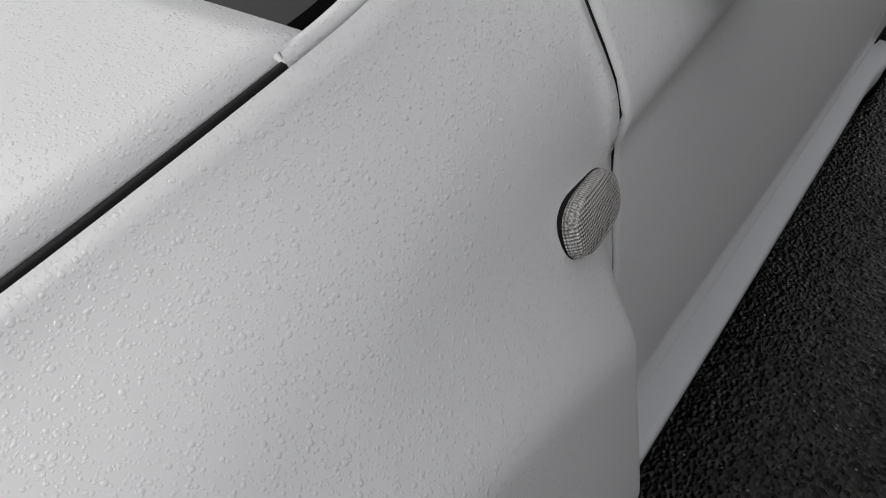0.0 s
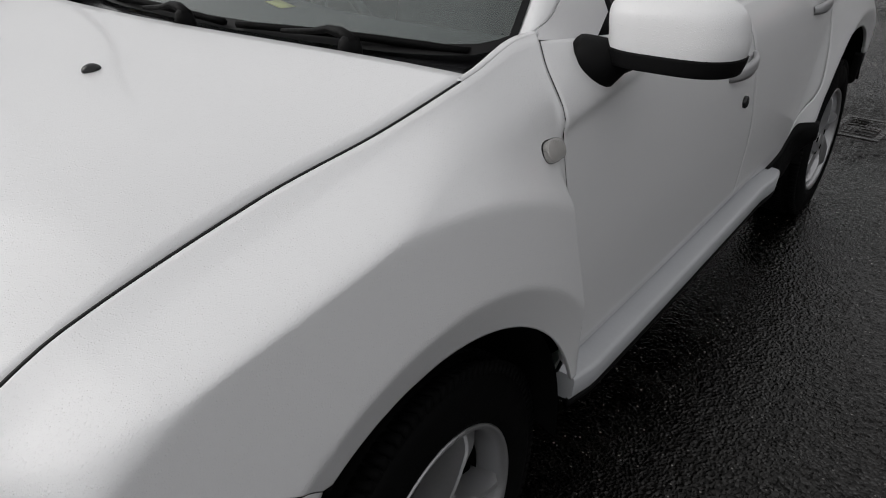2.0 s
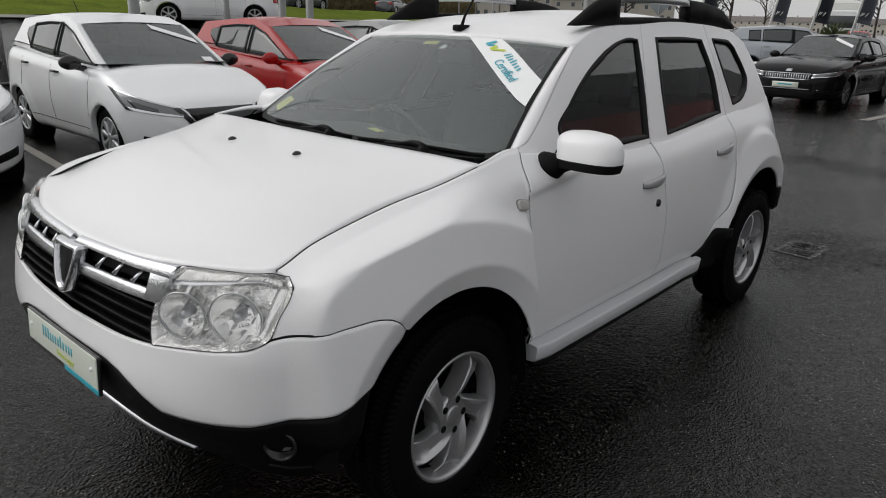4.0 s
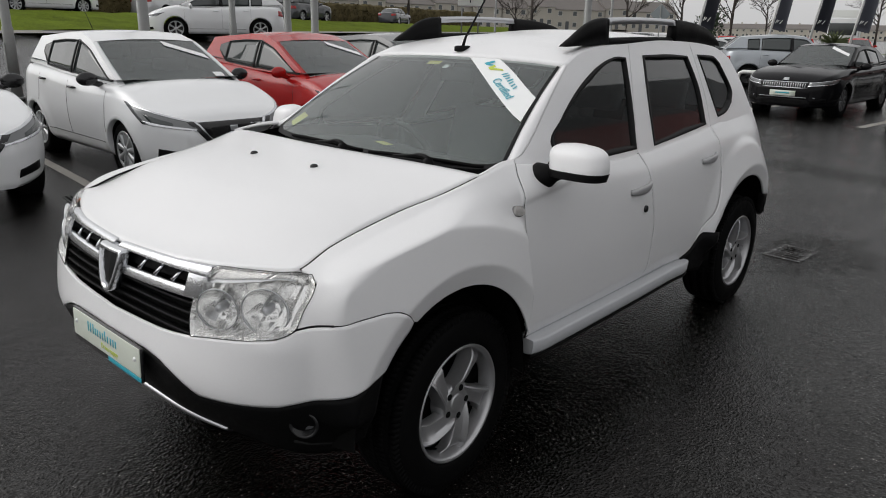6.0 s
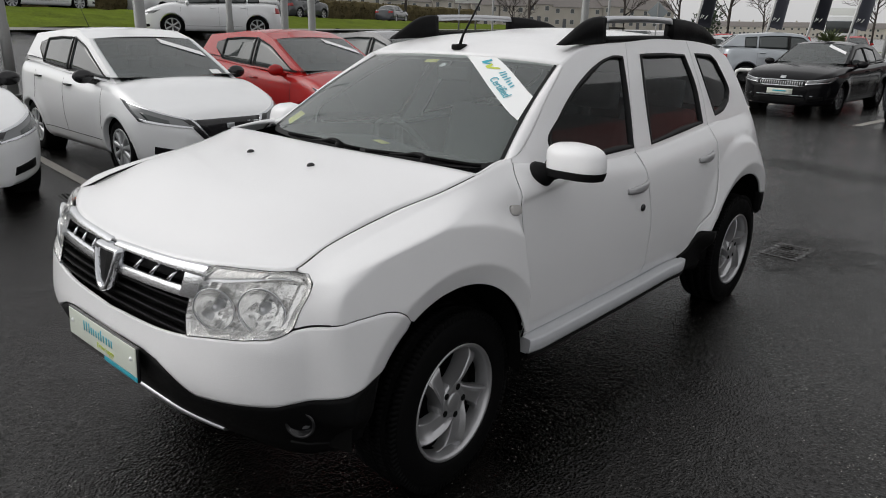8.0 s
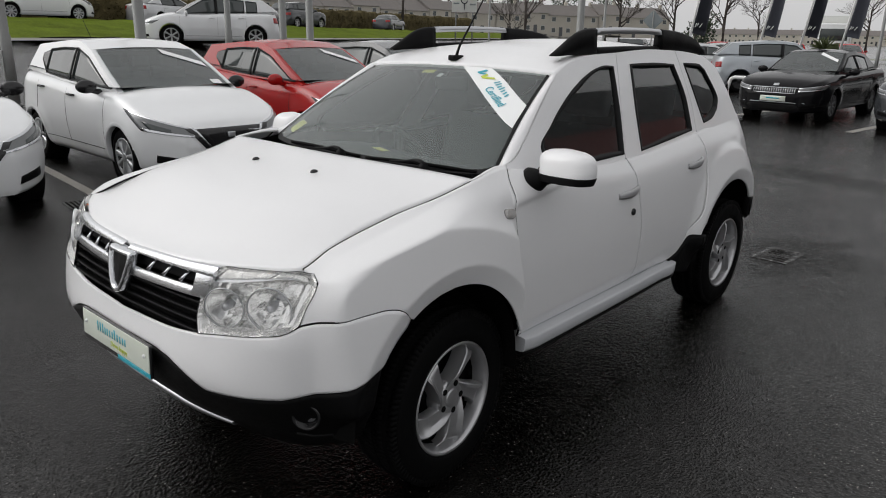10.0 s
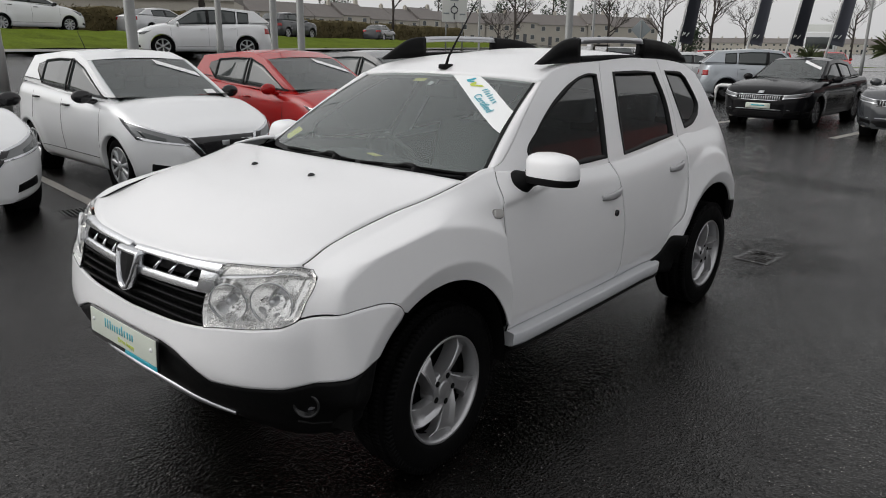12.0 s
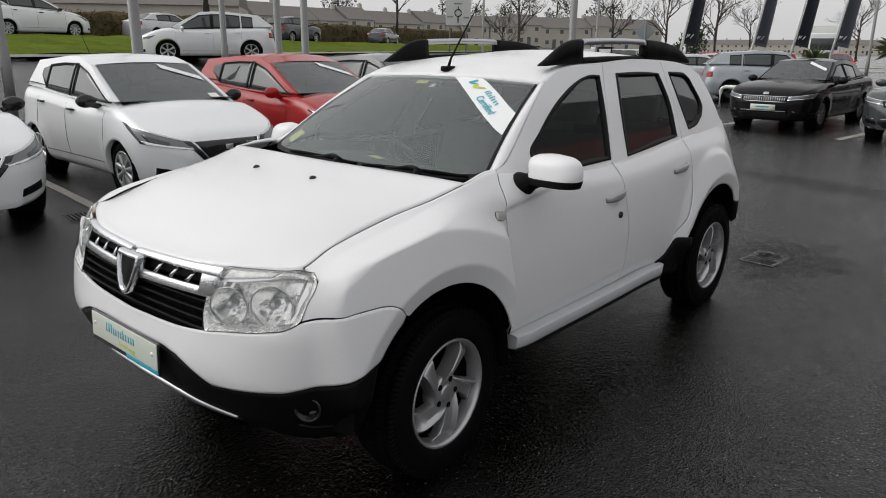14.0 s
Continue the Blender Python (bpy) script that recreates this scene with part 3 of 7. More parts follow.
for side in (1, -1):
    bm = bmesh.new()
    tube(bm, [((p[0] - .008) * side, p[1], p[2] - .010) for p in P[:, 5]], 0.012, 8)
    part("sill_trim", bm, BLACK, suv, "black strip under the sill")

# bonnet
N_S, N_T = 61, 41
seam_p = body(np.linspace(0.85, 1.95, 60), np.full(60, 1.06), False)


def SEAM(y):
    return np.stack([np.interp(y, seam_p[:, 1], seam_p[:, 0]), np.interp(y, seam_p[:, 1], seam_p[:, 2])], -1)


def bonnet(s, t):
    """s across from -1 to 1, t from the nose to the windscreen."""
    y_side = -0.583 + t * (0.182 + 0.583)
    edge_p = SEAM(y_side) - np.array([0.0085, 0.0])
    a = np.abs(s)
    nose = -0.783 + 0.183 * a**2.6 + 0.008
    tail = 0.115 + 0.067 * a**2
    y = nose + t * (tail - nose)
    x = s * edge_p[..., 0]
    crown = 0.008 + 0.038 * np.sin(np.pi * np.clip(t * 0.9 + 0.04, 0, 1))
    z_nose = 0.937 + 0.031 * a**1.6
    z_mid = edge_p[..., 1] + crown * (1 - a**4)
    f = np.clip(t / 0.40, 0, 1)
    z = z_nose + (z_mid - z_nose) * (1 - (1 - f) ** 2.0)
    return np.stack([x, y, z], -1)


SS, TT = np.meshgrid(np.linspace(-1, 1, N_S), np.linspace(0, 1, N_T), indexing="ij")
bm = bmesh.new()
skin(bm, bonnet(SS, TT), 0.016)
part("bonnet", bm, WHITE, suv)

# black strips added in the joints, sunk below the skin, as the gaps' shade
for pts in (
    [(.425, .455), (.379, .72), (.356, .862), (.345, .99), (.346, 1.035), (.353, 1.075), (.364, 1.115), (.390, 1.155)],
    [(1.425, .458), (1.405, .75), (1.355, .95), (1.325, 1.095)],
    [(1.93, .465), (2.03, .60), (2.15, .72), (2.205, .90), (2.215, 1.05), (2.20, 1.148)],
    [(-.652, .815), *BSEAM],
    [(-.585, .968), (-.46, 1.009), (-.2, 1.066), (0, 1.101), (.182, 1.138)],
    [(.43, .4535), (1.2, .4535), (1.92, .461)],
):
    uvs = side_run(pts, 40)
    if pts[0][0] < -.58 and pts[0][1] > .9:
        uvs[:, 1] = 1.06
    line = body(uvs[:, 0], uvs[:, 1])
    sink = np.array([.0048, 0, 0]) if pts[0][1] < .9 else np.array([.0045, 0, .0035])
    for side in (1, -1):
        bm = bmesh.new()
        tube(bm, list((line - sink) * np.array([side, 1, 1])), 0.0042, 6)
        part("joint_seal", bm, SEAL, suv, "black strip standing in for the shade of a panel gap")

# ---- glasshouse ----


def upper(y, z):
    """The side of the glasshouse: leaning in towards the roof."""
    y, z = np.asarray(y, float), np.asarray(z, float)
    x = 0.797 - 0.445 * (z - 1.09) - 0.10 * np.clip(z - 1.40, 0, 1) ** 2 - 0.05 * np.clip(y - 2.3, 0, 2) ** 2 - 0.05 * np.clip(0.7 - y, 0, 1)
    return np.stack([x, y, z], -1)


def ring(outer, inner, rows=7):
    """A frame between an outer and an inner loop of (y, z), each of four runs."""
    o, i = np.concatenate([r[:-1] for r in outer]), np.concatenate([r[:-1] for r in inner])
    t = np.linspace(0, 1, rows)[None, :, None]
    Q = o[:, None] * (1 - t) + i[:, None] * t
    return upper(Q[..., 0], Q[..., 1])


def frame_mesh(bm, P, outward, depth=0.02):
    """A closed frame of sheet P, its two edges rolled in."""
    N = np.cross(np.roll(P, -1, 0) - np.roll(P, 1, 0), np.gradient(P, axis=1))
    N = N / (np.linalg.norm(N, axis=-1, keepdims=True) + 1e-12)
    N *= np.where(np.sign(N[..., :1]) == outward, 1, -1)
    Q = np.concatenate([P[:, :1] - N[:, :1] * depth, P, P[:, -1:] - N[:, -1:] * depth], 1)
    grid_faces(bm, Q, closed_u=True)
    bmesh.ops.recalc_face_normals(bm, faces=bm.faces[:])
    for e in bm.edges:
        if len(e.link_faces) == 2 and e.calc_face_angle(0) > 0.8:
            e.smooth = False


WINDOWS = {
    "front": dict(
        outer=([(.395, 1.166), (.50, 1.150), (.65, 1.132), (1.0, 1.103), (1.325, 1.097)], [(1.325, 1.098), (1.43, 1.34), (1.540, 1.580)], [(1.540, 1.580), (1.30, 1.572), (1.10, 1.548), (.945, 1.498)], [(.945, 1.498), (.72, 1.352), (.56, 1.235), (.46, 1.178), (.395, 1.166)]),
        inner=([(.665, 1.135), (1.0, 1.112), (1.325, 1.115)], [(1.325, 1.115), (1.41, 1.32), (1.475, 1.522)], [(1.475, 1.522), (1.40, 1.527), (1.30, 1.515), (1.15, 1.475)], [(1.15, 1.475), (.99, 1.408), (.78, 1.29), (.66, 1.20), (.665, 1.135)]),
    ),
    "rear": dict(
        outer=([(1.33, 1.10), (1.7, 1.115), (2.205, 1.15)], [(2.205, 1.15), (2.25, 1.34), (2.245, 1.592)], [(2.245, 1.592), (1.9, 1.60), (1.545, 1.582)], [(1.545, 1.582), (1.435, 1.34), (1.33, 1.10)]),
        inner=([(1.50, 1.112), (1.8, 1.132), (2.155, 1.16)], [(2.155, 1.16), (2.20, 1.36), (2.17, 1.52)], [(2.17, 1.52), (1.9, 1.532), (1.65, 1.53)], [(1.65, 1.53), (1.565, 1.31), (1.50, 1.112)]),
    ),
    "quarter": dict(
        outer=([(2.21, 1.15), (2.5, 1.165), (2.92, 1.185)], [(2.92, 1.185), (2.87, 1.36), (2.78, 1.50)], [(2.78, 1.50), (2.6, 1.563), (2.25, 1.592)], [(2.25, 1.592), (2.255, 1.34), (2.21, 1.15)]),
        inner=([(2.335, 1.185), (2.46, 1.20), (2.60, 1.25)], [(2.60, 1.25), (2.665, 1.32), (2.59, 1.48)], [(2.59, 1.48), (2.52, 1.515), (2.30, 1.526)], [(2.30, 1.526), (2.32, 1.34), (2.335, 1.185)]),
    ),
}
FRAME_NAMES = {"front": "front_door_frame", "rear": "rear_door_frame", "quarter": "rear_pillar"}
for key, w in WINDOWS.items():
    outer = [run(r, 26) for r in w["outer"]]
    outer[0][:, 1] -= 0.009  # the frame reaches down behind the door skin
    inner = [run(r, 26) for r in w["inner"]]
    loop = np.concatenate([r[:-1] for r in inner])
    mid = loop.mean(0)
    for side in (1, -1):
        P = ring(outer, inner)
        P[..., 0] *= side
        bm = bmesh.new()
        frame_mesh(bm, P, side)
        frame_ob = part(FRAME_NAMES[key], bm, WHITE, suv)
        # black rubber round the glass
        L0 = upper(loop[:, 0], loop[:, 1])
        shrink = mid + (loop - mid) * np.where(np.abs(loop - mid) > 0, 1 - 0.022 / np.maximum(np.linalg.norm(loop - mid, axis=1, keepdims=True), 0.1), 1)
        L1 = upper(shrink[:, 0], shrink[:, 1])
        S3 = np.stack([L0 + np.array([0.002, 0, 0]), L0 * 0.6 + L1 * 0.4 + np.array([0.005, 0, 0]), L1 + np.array([0.002, 0, 0]), L1 - np.array([0.02, 0, 0])], 1)
        S3[..., 0] *= side
        bm = bmesh.new()
        grid_faces(bm, S3, closed_u=True)
        bmesh.ops.recalc_face_normals(bm, faces=bm.faces[:])
        part("window_seal", bm, SEAL, frame_ob, "black rubber window seal")
        # the pane
        b4, r4, t4, l4 = [np.array(shrink[k * 25 : k * 25 + 26]) for k in range(3)] + [np.concatenate([shrink[75:100], shrink[:1]])]
        Q = coons(b4, t4[::-1], l4[::-1], r4)
        P = upper(Q[..., 0], Q[..., 1]) - np.array([0.010, 0, 0])
        P[..., 0] *= side
        bm = bmesh.new()
        grid_faces(bm, P, side < 0)
        pane = part("window_pane", bm, TINTED, frame_ob, "dark tinted side window")
        pane.visible_shadow = False

# windscreen and its pillars
ws_b = run([(-.722, .39, 1.147), (-.672, .345, 1.128), (-.4, .29, 1.118), (0, .268, 1.118), (.4, .29, 1.118), (.672, .345, 1.128), (.722, .39, 1.147)], 41)
ws_t = run([(-.575, .955, 1.492), (-.54, .945, 1.497), (0, .905, 1.515), (.54, .945, 1.497), (.575, .955, 1.492)], 41)
bulge = lambda t: np.stack([0 * t, -0.02 * np.sin(np.pi * t), 0.02 * np.sin(np.pi * t)], -1)
ws_l = run([ws_b[0], ws_t[0]], 21, False) + bulge(np.linspace(0, 1, 21)) * 0.7
ws_r = run([ws_b[-1], ws_t[-1]], 21, False) + bulge(np.linspace(0, 1, 21)) * 0.7
WS = coons(ws_b, ws_t, ws_l, ws_r)
bm = bmesh.new()
grid_faces(bm, WS)
screen = part("windscreen", bm, GLASS, suv, "rain-spotted windscreen")
screen.visible_shadow = False
for side in (1, -1):
    a_line = run(WINDOWS["front"]["outer"][3][::-1], 21)
    A = upper(a_line[:, 0], a_line[:, 1]) + np.array([-0.001, -0.002, 0.001])
    E = ws_r.copy()
    t = np.linspace(0, 1, 8)[None, :, None]
    P = E[:, None] * (1 - t) + A[:, None] * t
    P = P + (np.sin(np.pi * t) * 0.012) * np.array([0.5, -0.7, 0.3])
    P = P.transpose(1, 0, 2)
    if side < 0:
        P = mirrored(P)
    bm = bmesh.new()
    skin(bm, P, 0.02, side)
    part("windscreen_pillar", bm, WHITE, suv)
    # wide black band printed along the glass edge
    cols = WS[-2:].copy() if side > 0 else WS[:2].copy()
    cols[0 if side > 0 else 1] = cols[0] * (.45 if side > 0 else .55) + cols[1] * (.55 if side > 0 else .45)
    bm = bmesh.new()
    grid_faces(bm, cols + sheet_normals(WS)[-2:] * 0.003 if side > 0 else cols + sheet_normals(WS)[:2] * 0.003)
    part("glass_border", bm, SEAL, screen, "black glass border")

bm = bmesh.new()
foot = WS[:, :2].copy()
foot[:, 1] = foot[:, 0] * .25 + foot[:, 1] * .75
grid_faces(bm, foot + sheet_normals(WS)[:, :2] * 0.003)
part("glass_border", bm, SEAL, screen, "black glass border")

# roof
edge_yz = run([(.945, 1.498), (1.10, 1.548), (1.30, 1.572), (1.540, 1.580), (1.9, 1.60), (2.245, 1.592), (2.6, 1.563), (2.78, 1.50)], 60)
E = upper(edge_yz[:, 0], edge_yz[:, 1])
s = np.linspace(-1, 1, 41)[:, None]
k = np.linspace(0, 1, 60)[None]
X = s * E[None, :, 0]
Yr = E[None, :, 1] + (1 - s**2) * (-0.045 * (1 - k) ** 3 + 0.14 * k**3)
Zr = E[None, :, 2] + (0.020 + 0.028 * np.sin(np.pi * np.clip(k * 1.15, 0, 1))) * (1 - np.abs(s) ** 2.6) + 0.0 * k
P = np.stack([X + 0 * k, Yr, Zr], -1)
bm = bmesh.new()
skin(bm, P, 0.02)
part("roof", bm, WHITE, suv)
# tailgate, seldom seen, closing the cabin behind
back_t = P[:, -1]
back_b = np.stack([s[:, 0] * 0.72, 2.94 + 0.24 * (1 - s[:, 0] ** 2), 1.19 + 0 * s[:, 0]], -1)
tt = np.linspace(0, 1, 12)[None, :, None]
T = back_b[:, None] * (1 - tt) + back_t[:, None] * tt
bm = bmesh.new()
grid_faces(bm, T, True)
part("tailgate", bm, WHITE, suv)
bm = bmesh.new()
grid_faces(bm, T[8:33, 2:10] + np.array([0, 0.006, 0.003]), True)
part("rear_window", bm, TINTED, suv)

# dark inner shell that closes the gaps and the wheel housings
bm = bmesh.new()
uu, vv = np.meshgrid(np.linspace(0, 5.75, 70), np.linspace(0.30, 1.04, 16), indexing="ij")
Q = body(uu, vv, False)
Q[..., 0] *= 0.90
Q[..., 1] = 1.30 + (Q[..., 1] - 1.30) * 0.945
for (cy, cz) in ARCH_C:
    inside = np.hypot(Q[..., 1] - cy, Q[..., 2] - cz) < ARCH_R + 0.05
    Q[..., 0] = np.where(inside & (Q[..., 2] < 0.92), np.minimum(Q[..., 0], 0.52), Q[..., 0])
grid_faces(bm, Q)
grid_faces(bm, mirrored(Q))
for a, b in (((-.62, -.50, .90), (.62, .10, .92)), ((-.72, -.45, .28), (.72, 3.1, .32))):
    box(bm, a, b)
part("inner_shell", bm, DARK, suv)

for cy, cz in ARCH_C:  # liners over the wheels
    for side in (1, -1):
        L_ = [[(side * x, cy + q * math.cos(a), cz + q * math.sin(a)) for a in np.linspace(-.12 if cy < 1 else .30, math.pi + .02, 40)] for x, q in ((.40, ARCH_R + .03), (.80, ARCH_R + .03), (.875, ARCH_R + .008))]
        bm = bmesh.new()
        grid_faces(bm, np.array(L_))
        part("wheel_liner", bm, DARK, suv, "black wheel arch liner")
# tops of the wings, turned in towards the foot of the windscreen
t_ = np.linspace(1.66, 1.90, 20)
edge_o = body(t_, np.full(20, 1.06))
edge_i = edge_o - np.array([[.012 + .020 * f, 0, .001 + .008 * f] for f in np.linspace(0, 1, 20)])
q = np.linspace(0, 1, 8)[None, :, None]
F = edge_o[:, None] * (1 - q) + edge_i[:, None] * q + np.sin(np.pi * q) * np.array([0, 0, .006])
both_sides("wing_top", F, WHITE, suv)
# ---- wheels ----


def wheel(parent, at, spoke_spin=48.0):
    """A road wheel whose outer face looks along +x."""
    hub = part("wheel", bmesh.new(), ALLOY, parent, at=at)
    bm = bmesh.new()
    w = 0.105
    prof = [(0.215, -w), (0.25, -w - 0.004), (0.305, -w), (0.331, -w + 0.018), (0.343, -w + 0.05), (0.345, 0.0), (0.343, w - 0.05), (0.331, w - 0.018), (0.318, w - 0.004), (0.300, w + 0.002), (0.262, w + 0.008), (0.240, w + 0.006), (0.226, w - 0.002), (0.220, w - 0.016)]
    lathe(bm, prof, steps=72)
    bmesh.ops.recalc_face_normals(bm, faces=bm.faces[:])
    tyre = part("tyre", bm, RUBBER, hub, "black wet tyre")
    # tread blocks, cut into the crown
    bm = bmesh.new()
    n = 104
    for k in range(n):
        for row, (x0, x1, r0, r1) in enumerate(((-0.098, -0.056, 0.333, 0.3465), (-0.046, -0.004, 0.341, 0.350), (0.004, 0.046, 0.341, 0.350), (0.056, 0.098, 0.333, 0.3465))):
            a0, a1 = (2 * math.pi * (k + q + 0.5 * (row % 2)) / n for q in (-0.36, 0.36))
            sk = 0.02 * (1 if x0 < 0 else -1)
            c8 = [bm.verts.new((x, r * math.cos(a), r * math.sin(a))) for x, r, a in ((x0, r0 - .012, a0), (x0, r0 - .012, a1), (x1, r0 - .012, a1 + sk), (x1, r0 - .012, a0 + sk), (x0, r0 + .005, a0), (x0, r0 + .005, a1), (x1, r1, a1 + sk), (x1, r1, a0 + sk))]
            for q in ((4, 5, 6, 7), (0, 1, 5, 4), (2, 3, 7, 6), (1, 2, 6, 5), (3, 0, 4, 7)):
                bm.faces.new([c8[t] for t in q])
    bmesh.ops.recalc_face_normals(bm, faces=bm.faces[:])
    tagged(part("tread", bm, RUBBER, tyre), kind="stuff")
    bm = bmesh.new()
    lathe(bm, [(0.224, 0.095), (0.226, 0.104), (0.222, 0.108), (0.214, 0.104), (0.208, 0.090), (0.200, 0.02), (0.196, -0.09), (0.205, -0.10), (0.205, -0.101)], steps=64)
    part("rim", bm, ALLOY, hub, "silver alloy rim")
    # brake disc widened to a near-black dish: shade behind the spokes as colour
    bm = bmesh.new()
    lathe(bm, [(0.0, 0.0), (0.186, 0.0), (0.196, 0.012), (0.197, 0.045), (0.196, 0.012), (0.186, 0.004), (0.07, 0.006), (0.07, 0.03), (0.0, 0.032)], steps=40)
    part("brake_disc", bm, DARK, hub, "near-black dish painting the shade behind the spokes")
    # five broad blades, set off the centre, each with a raised leading edge
    for k in range(5):
        bm = bmesh.new()
        a = radians(spoke_spin + 72 * k)
        out, ccw = np.array([0, math.cos(a), math.sin(a)]), np.array([0, -math.sin(a), math.cos(a)])
        rows = []
        for t in np.linspace(0, 1, 18):
            trail = np.interp(t, [0, .35, .65, .85, 1], [.008, .008, -.004, -.022, -.052])
            lead = np.interp(t, [0, .5, .9, 1], [.066, .064, .064, .069])
            row = []
            for q, h in ((0, -.05), (0, -.012), (.04, -.007), (.35, -.004), (.66, .000), (.84, .010), (.91, .018), (1, .015), (1, -.05)):
                n_ = trail + (lead - trail) * q
                face = 0.080 + 0.016 * math.sin(math.pi * min(1, t * 0.85 + 0.08)) - 0.30 * max(0, t - .80) * (1 if .2 < q < .9 else .4) + (h if h < -.02 else h * min(1, t * 2.5 + .1))
                row.append(ccw * n_ + out * t * math.sqrt(0.2230**2 - n_**2) + np.array([face, 0, 0]))
            rows.append(row)
        grid_faces(bm, np.array(rows))
        bmesh.ops.recalc_face_normals(bm, faces=bm.faces[:])
        for e in bm.edges:
            if len(e.link_faces) == 2 and e.calc_face_angle(0) > 0.5:
                e.smooth = False
        part("spoke", bm, ALLOY, hub)
    bm = bmesh.new()
    lathe(bm, [(0.078, 0.03), (0.078, 0.084), (0.073, 0.0905), (0.042, 0.092), (0.036, 0.090), (0.034, 0.0935), (0.028, 0.0955), (0.0, 0.096)], steps=40)
    part("hub_cap", bm, ALLOY, hub)
    for k in range(5):
        a = 2 * math.pi * k / 5 + radians(spoke_spin)
        bm = bmesh.new()
        lathe(bm, [(0.0125, 0.0895), (0.0125, 0.0932), (0.0105, 0.0938), (0.0, 0.0936)], m=Matrix.Translation((0, -0.057 * math.sin(a), 0.057 * math.cos(a))), steps=14)
        part("bolt_hole", bm, DARK, hub)
    return hub


for side in (1, -1):
    for y, spin in zip(AXLES, (48, 75)):
        m = Matrix.Translation((0.748 * side, y + .004, HUB_Z - 0.006)) @ Matrix.Rotation(radians(3.5 if y < 1 else 0) + (0 if side > 0 else math.pi), 4, "Z")
        wheel(suv, m, spin)
# ---- details of the sport utility car ----


def patch(pts_b, pts_t, pts_l, pts_r, n=24, k=16, front=True):
    f = front_run if front else side_run
    return coons(f(pts_b, n), f(pts_t, n), f(pts_l, k), f(pts_r, k))


def text_mesh(body_text, size):
    """Flat lettering in the built-in typeface, as a mesh in the x-y plane."""
    cu = bpy.data.curves.new("lettering", "FONT")
    cu.body, cu.size, cu.extrude, cu.align_x, cu.align_y = body_text, size, 0.0006, "CENTER", "CENTER"
    ob = bpy.data.objects.new("lettering", cu)
    scene.collection.objects.link(ob)
    bpy.context.view_layer.update()
    me = bpy.data.meshes.new_from_object(ob.evaluated_get(bpy.context.evaluated_depsgraph_get()))
    bpy.data.objects.remove(ob)
    bm = bmesh.new()
    bm.from_mesh(me)
    bpy.data.meshes.remove(me)
    return bm


# headlamps: outline from the inner lower corner round to the outer tip
def lamp_uv(x, z):
    return uv_at(x, z, True)


lamp_b = join(run([lamp_uv(.475, .743), lamp_uv(.60, .764), lamp_uv(.69, .775)], 24), side_run([(-.735, .778), (-.70, .787), (-.670, .801), (-.652, .817)], 8))
lamp_t = join(run([lamp_uv(.515, .955), lamp_uv(.60, .958), lamp_uv(.69, .961)], 18), side_run([(-.635, .962), (-.60, .964), (-.572, .957)], 14))
lamp_l = run([lamp_uv(.475, .743), lamp_uv(.462, .80), lamp_uv(.465, .86), lamp_uv(.515, .955)], 20)
lamp_r = side_run([(-.652, .817), (-.628, .866), (-.599, .914), (-.572, .957)], 20)
LAMP = coons(lamp_b, lamp_t, lamp_l, lamp_r)
LP = on_body(LAMP, 0.0)
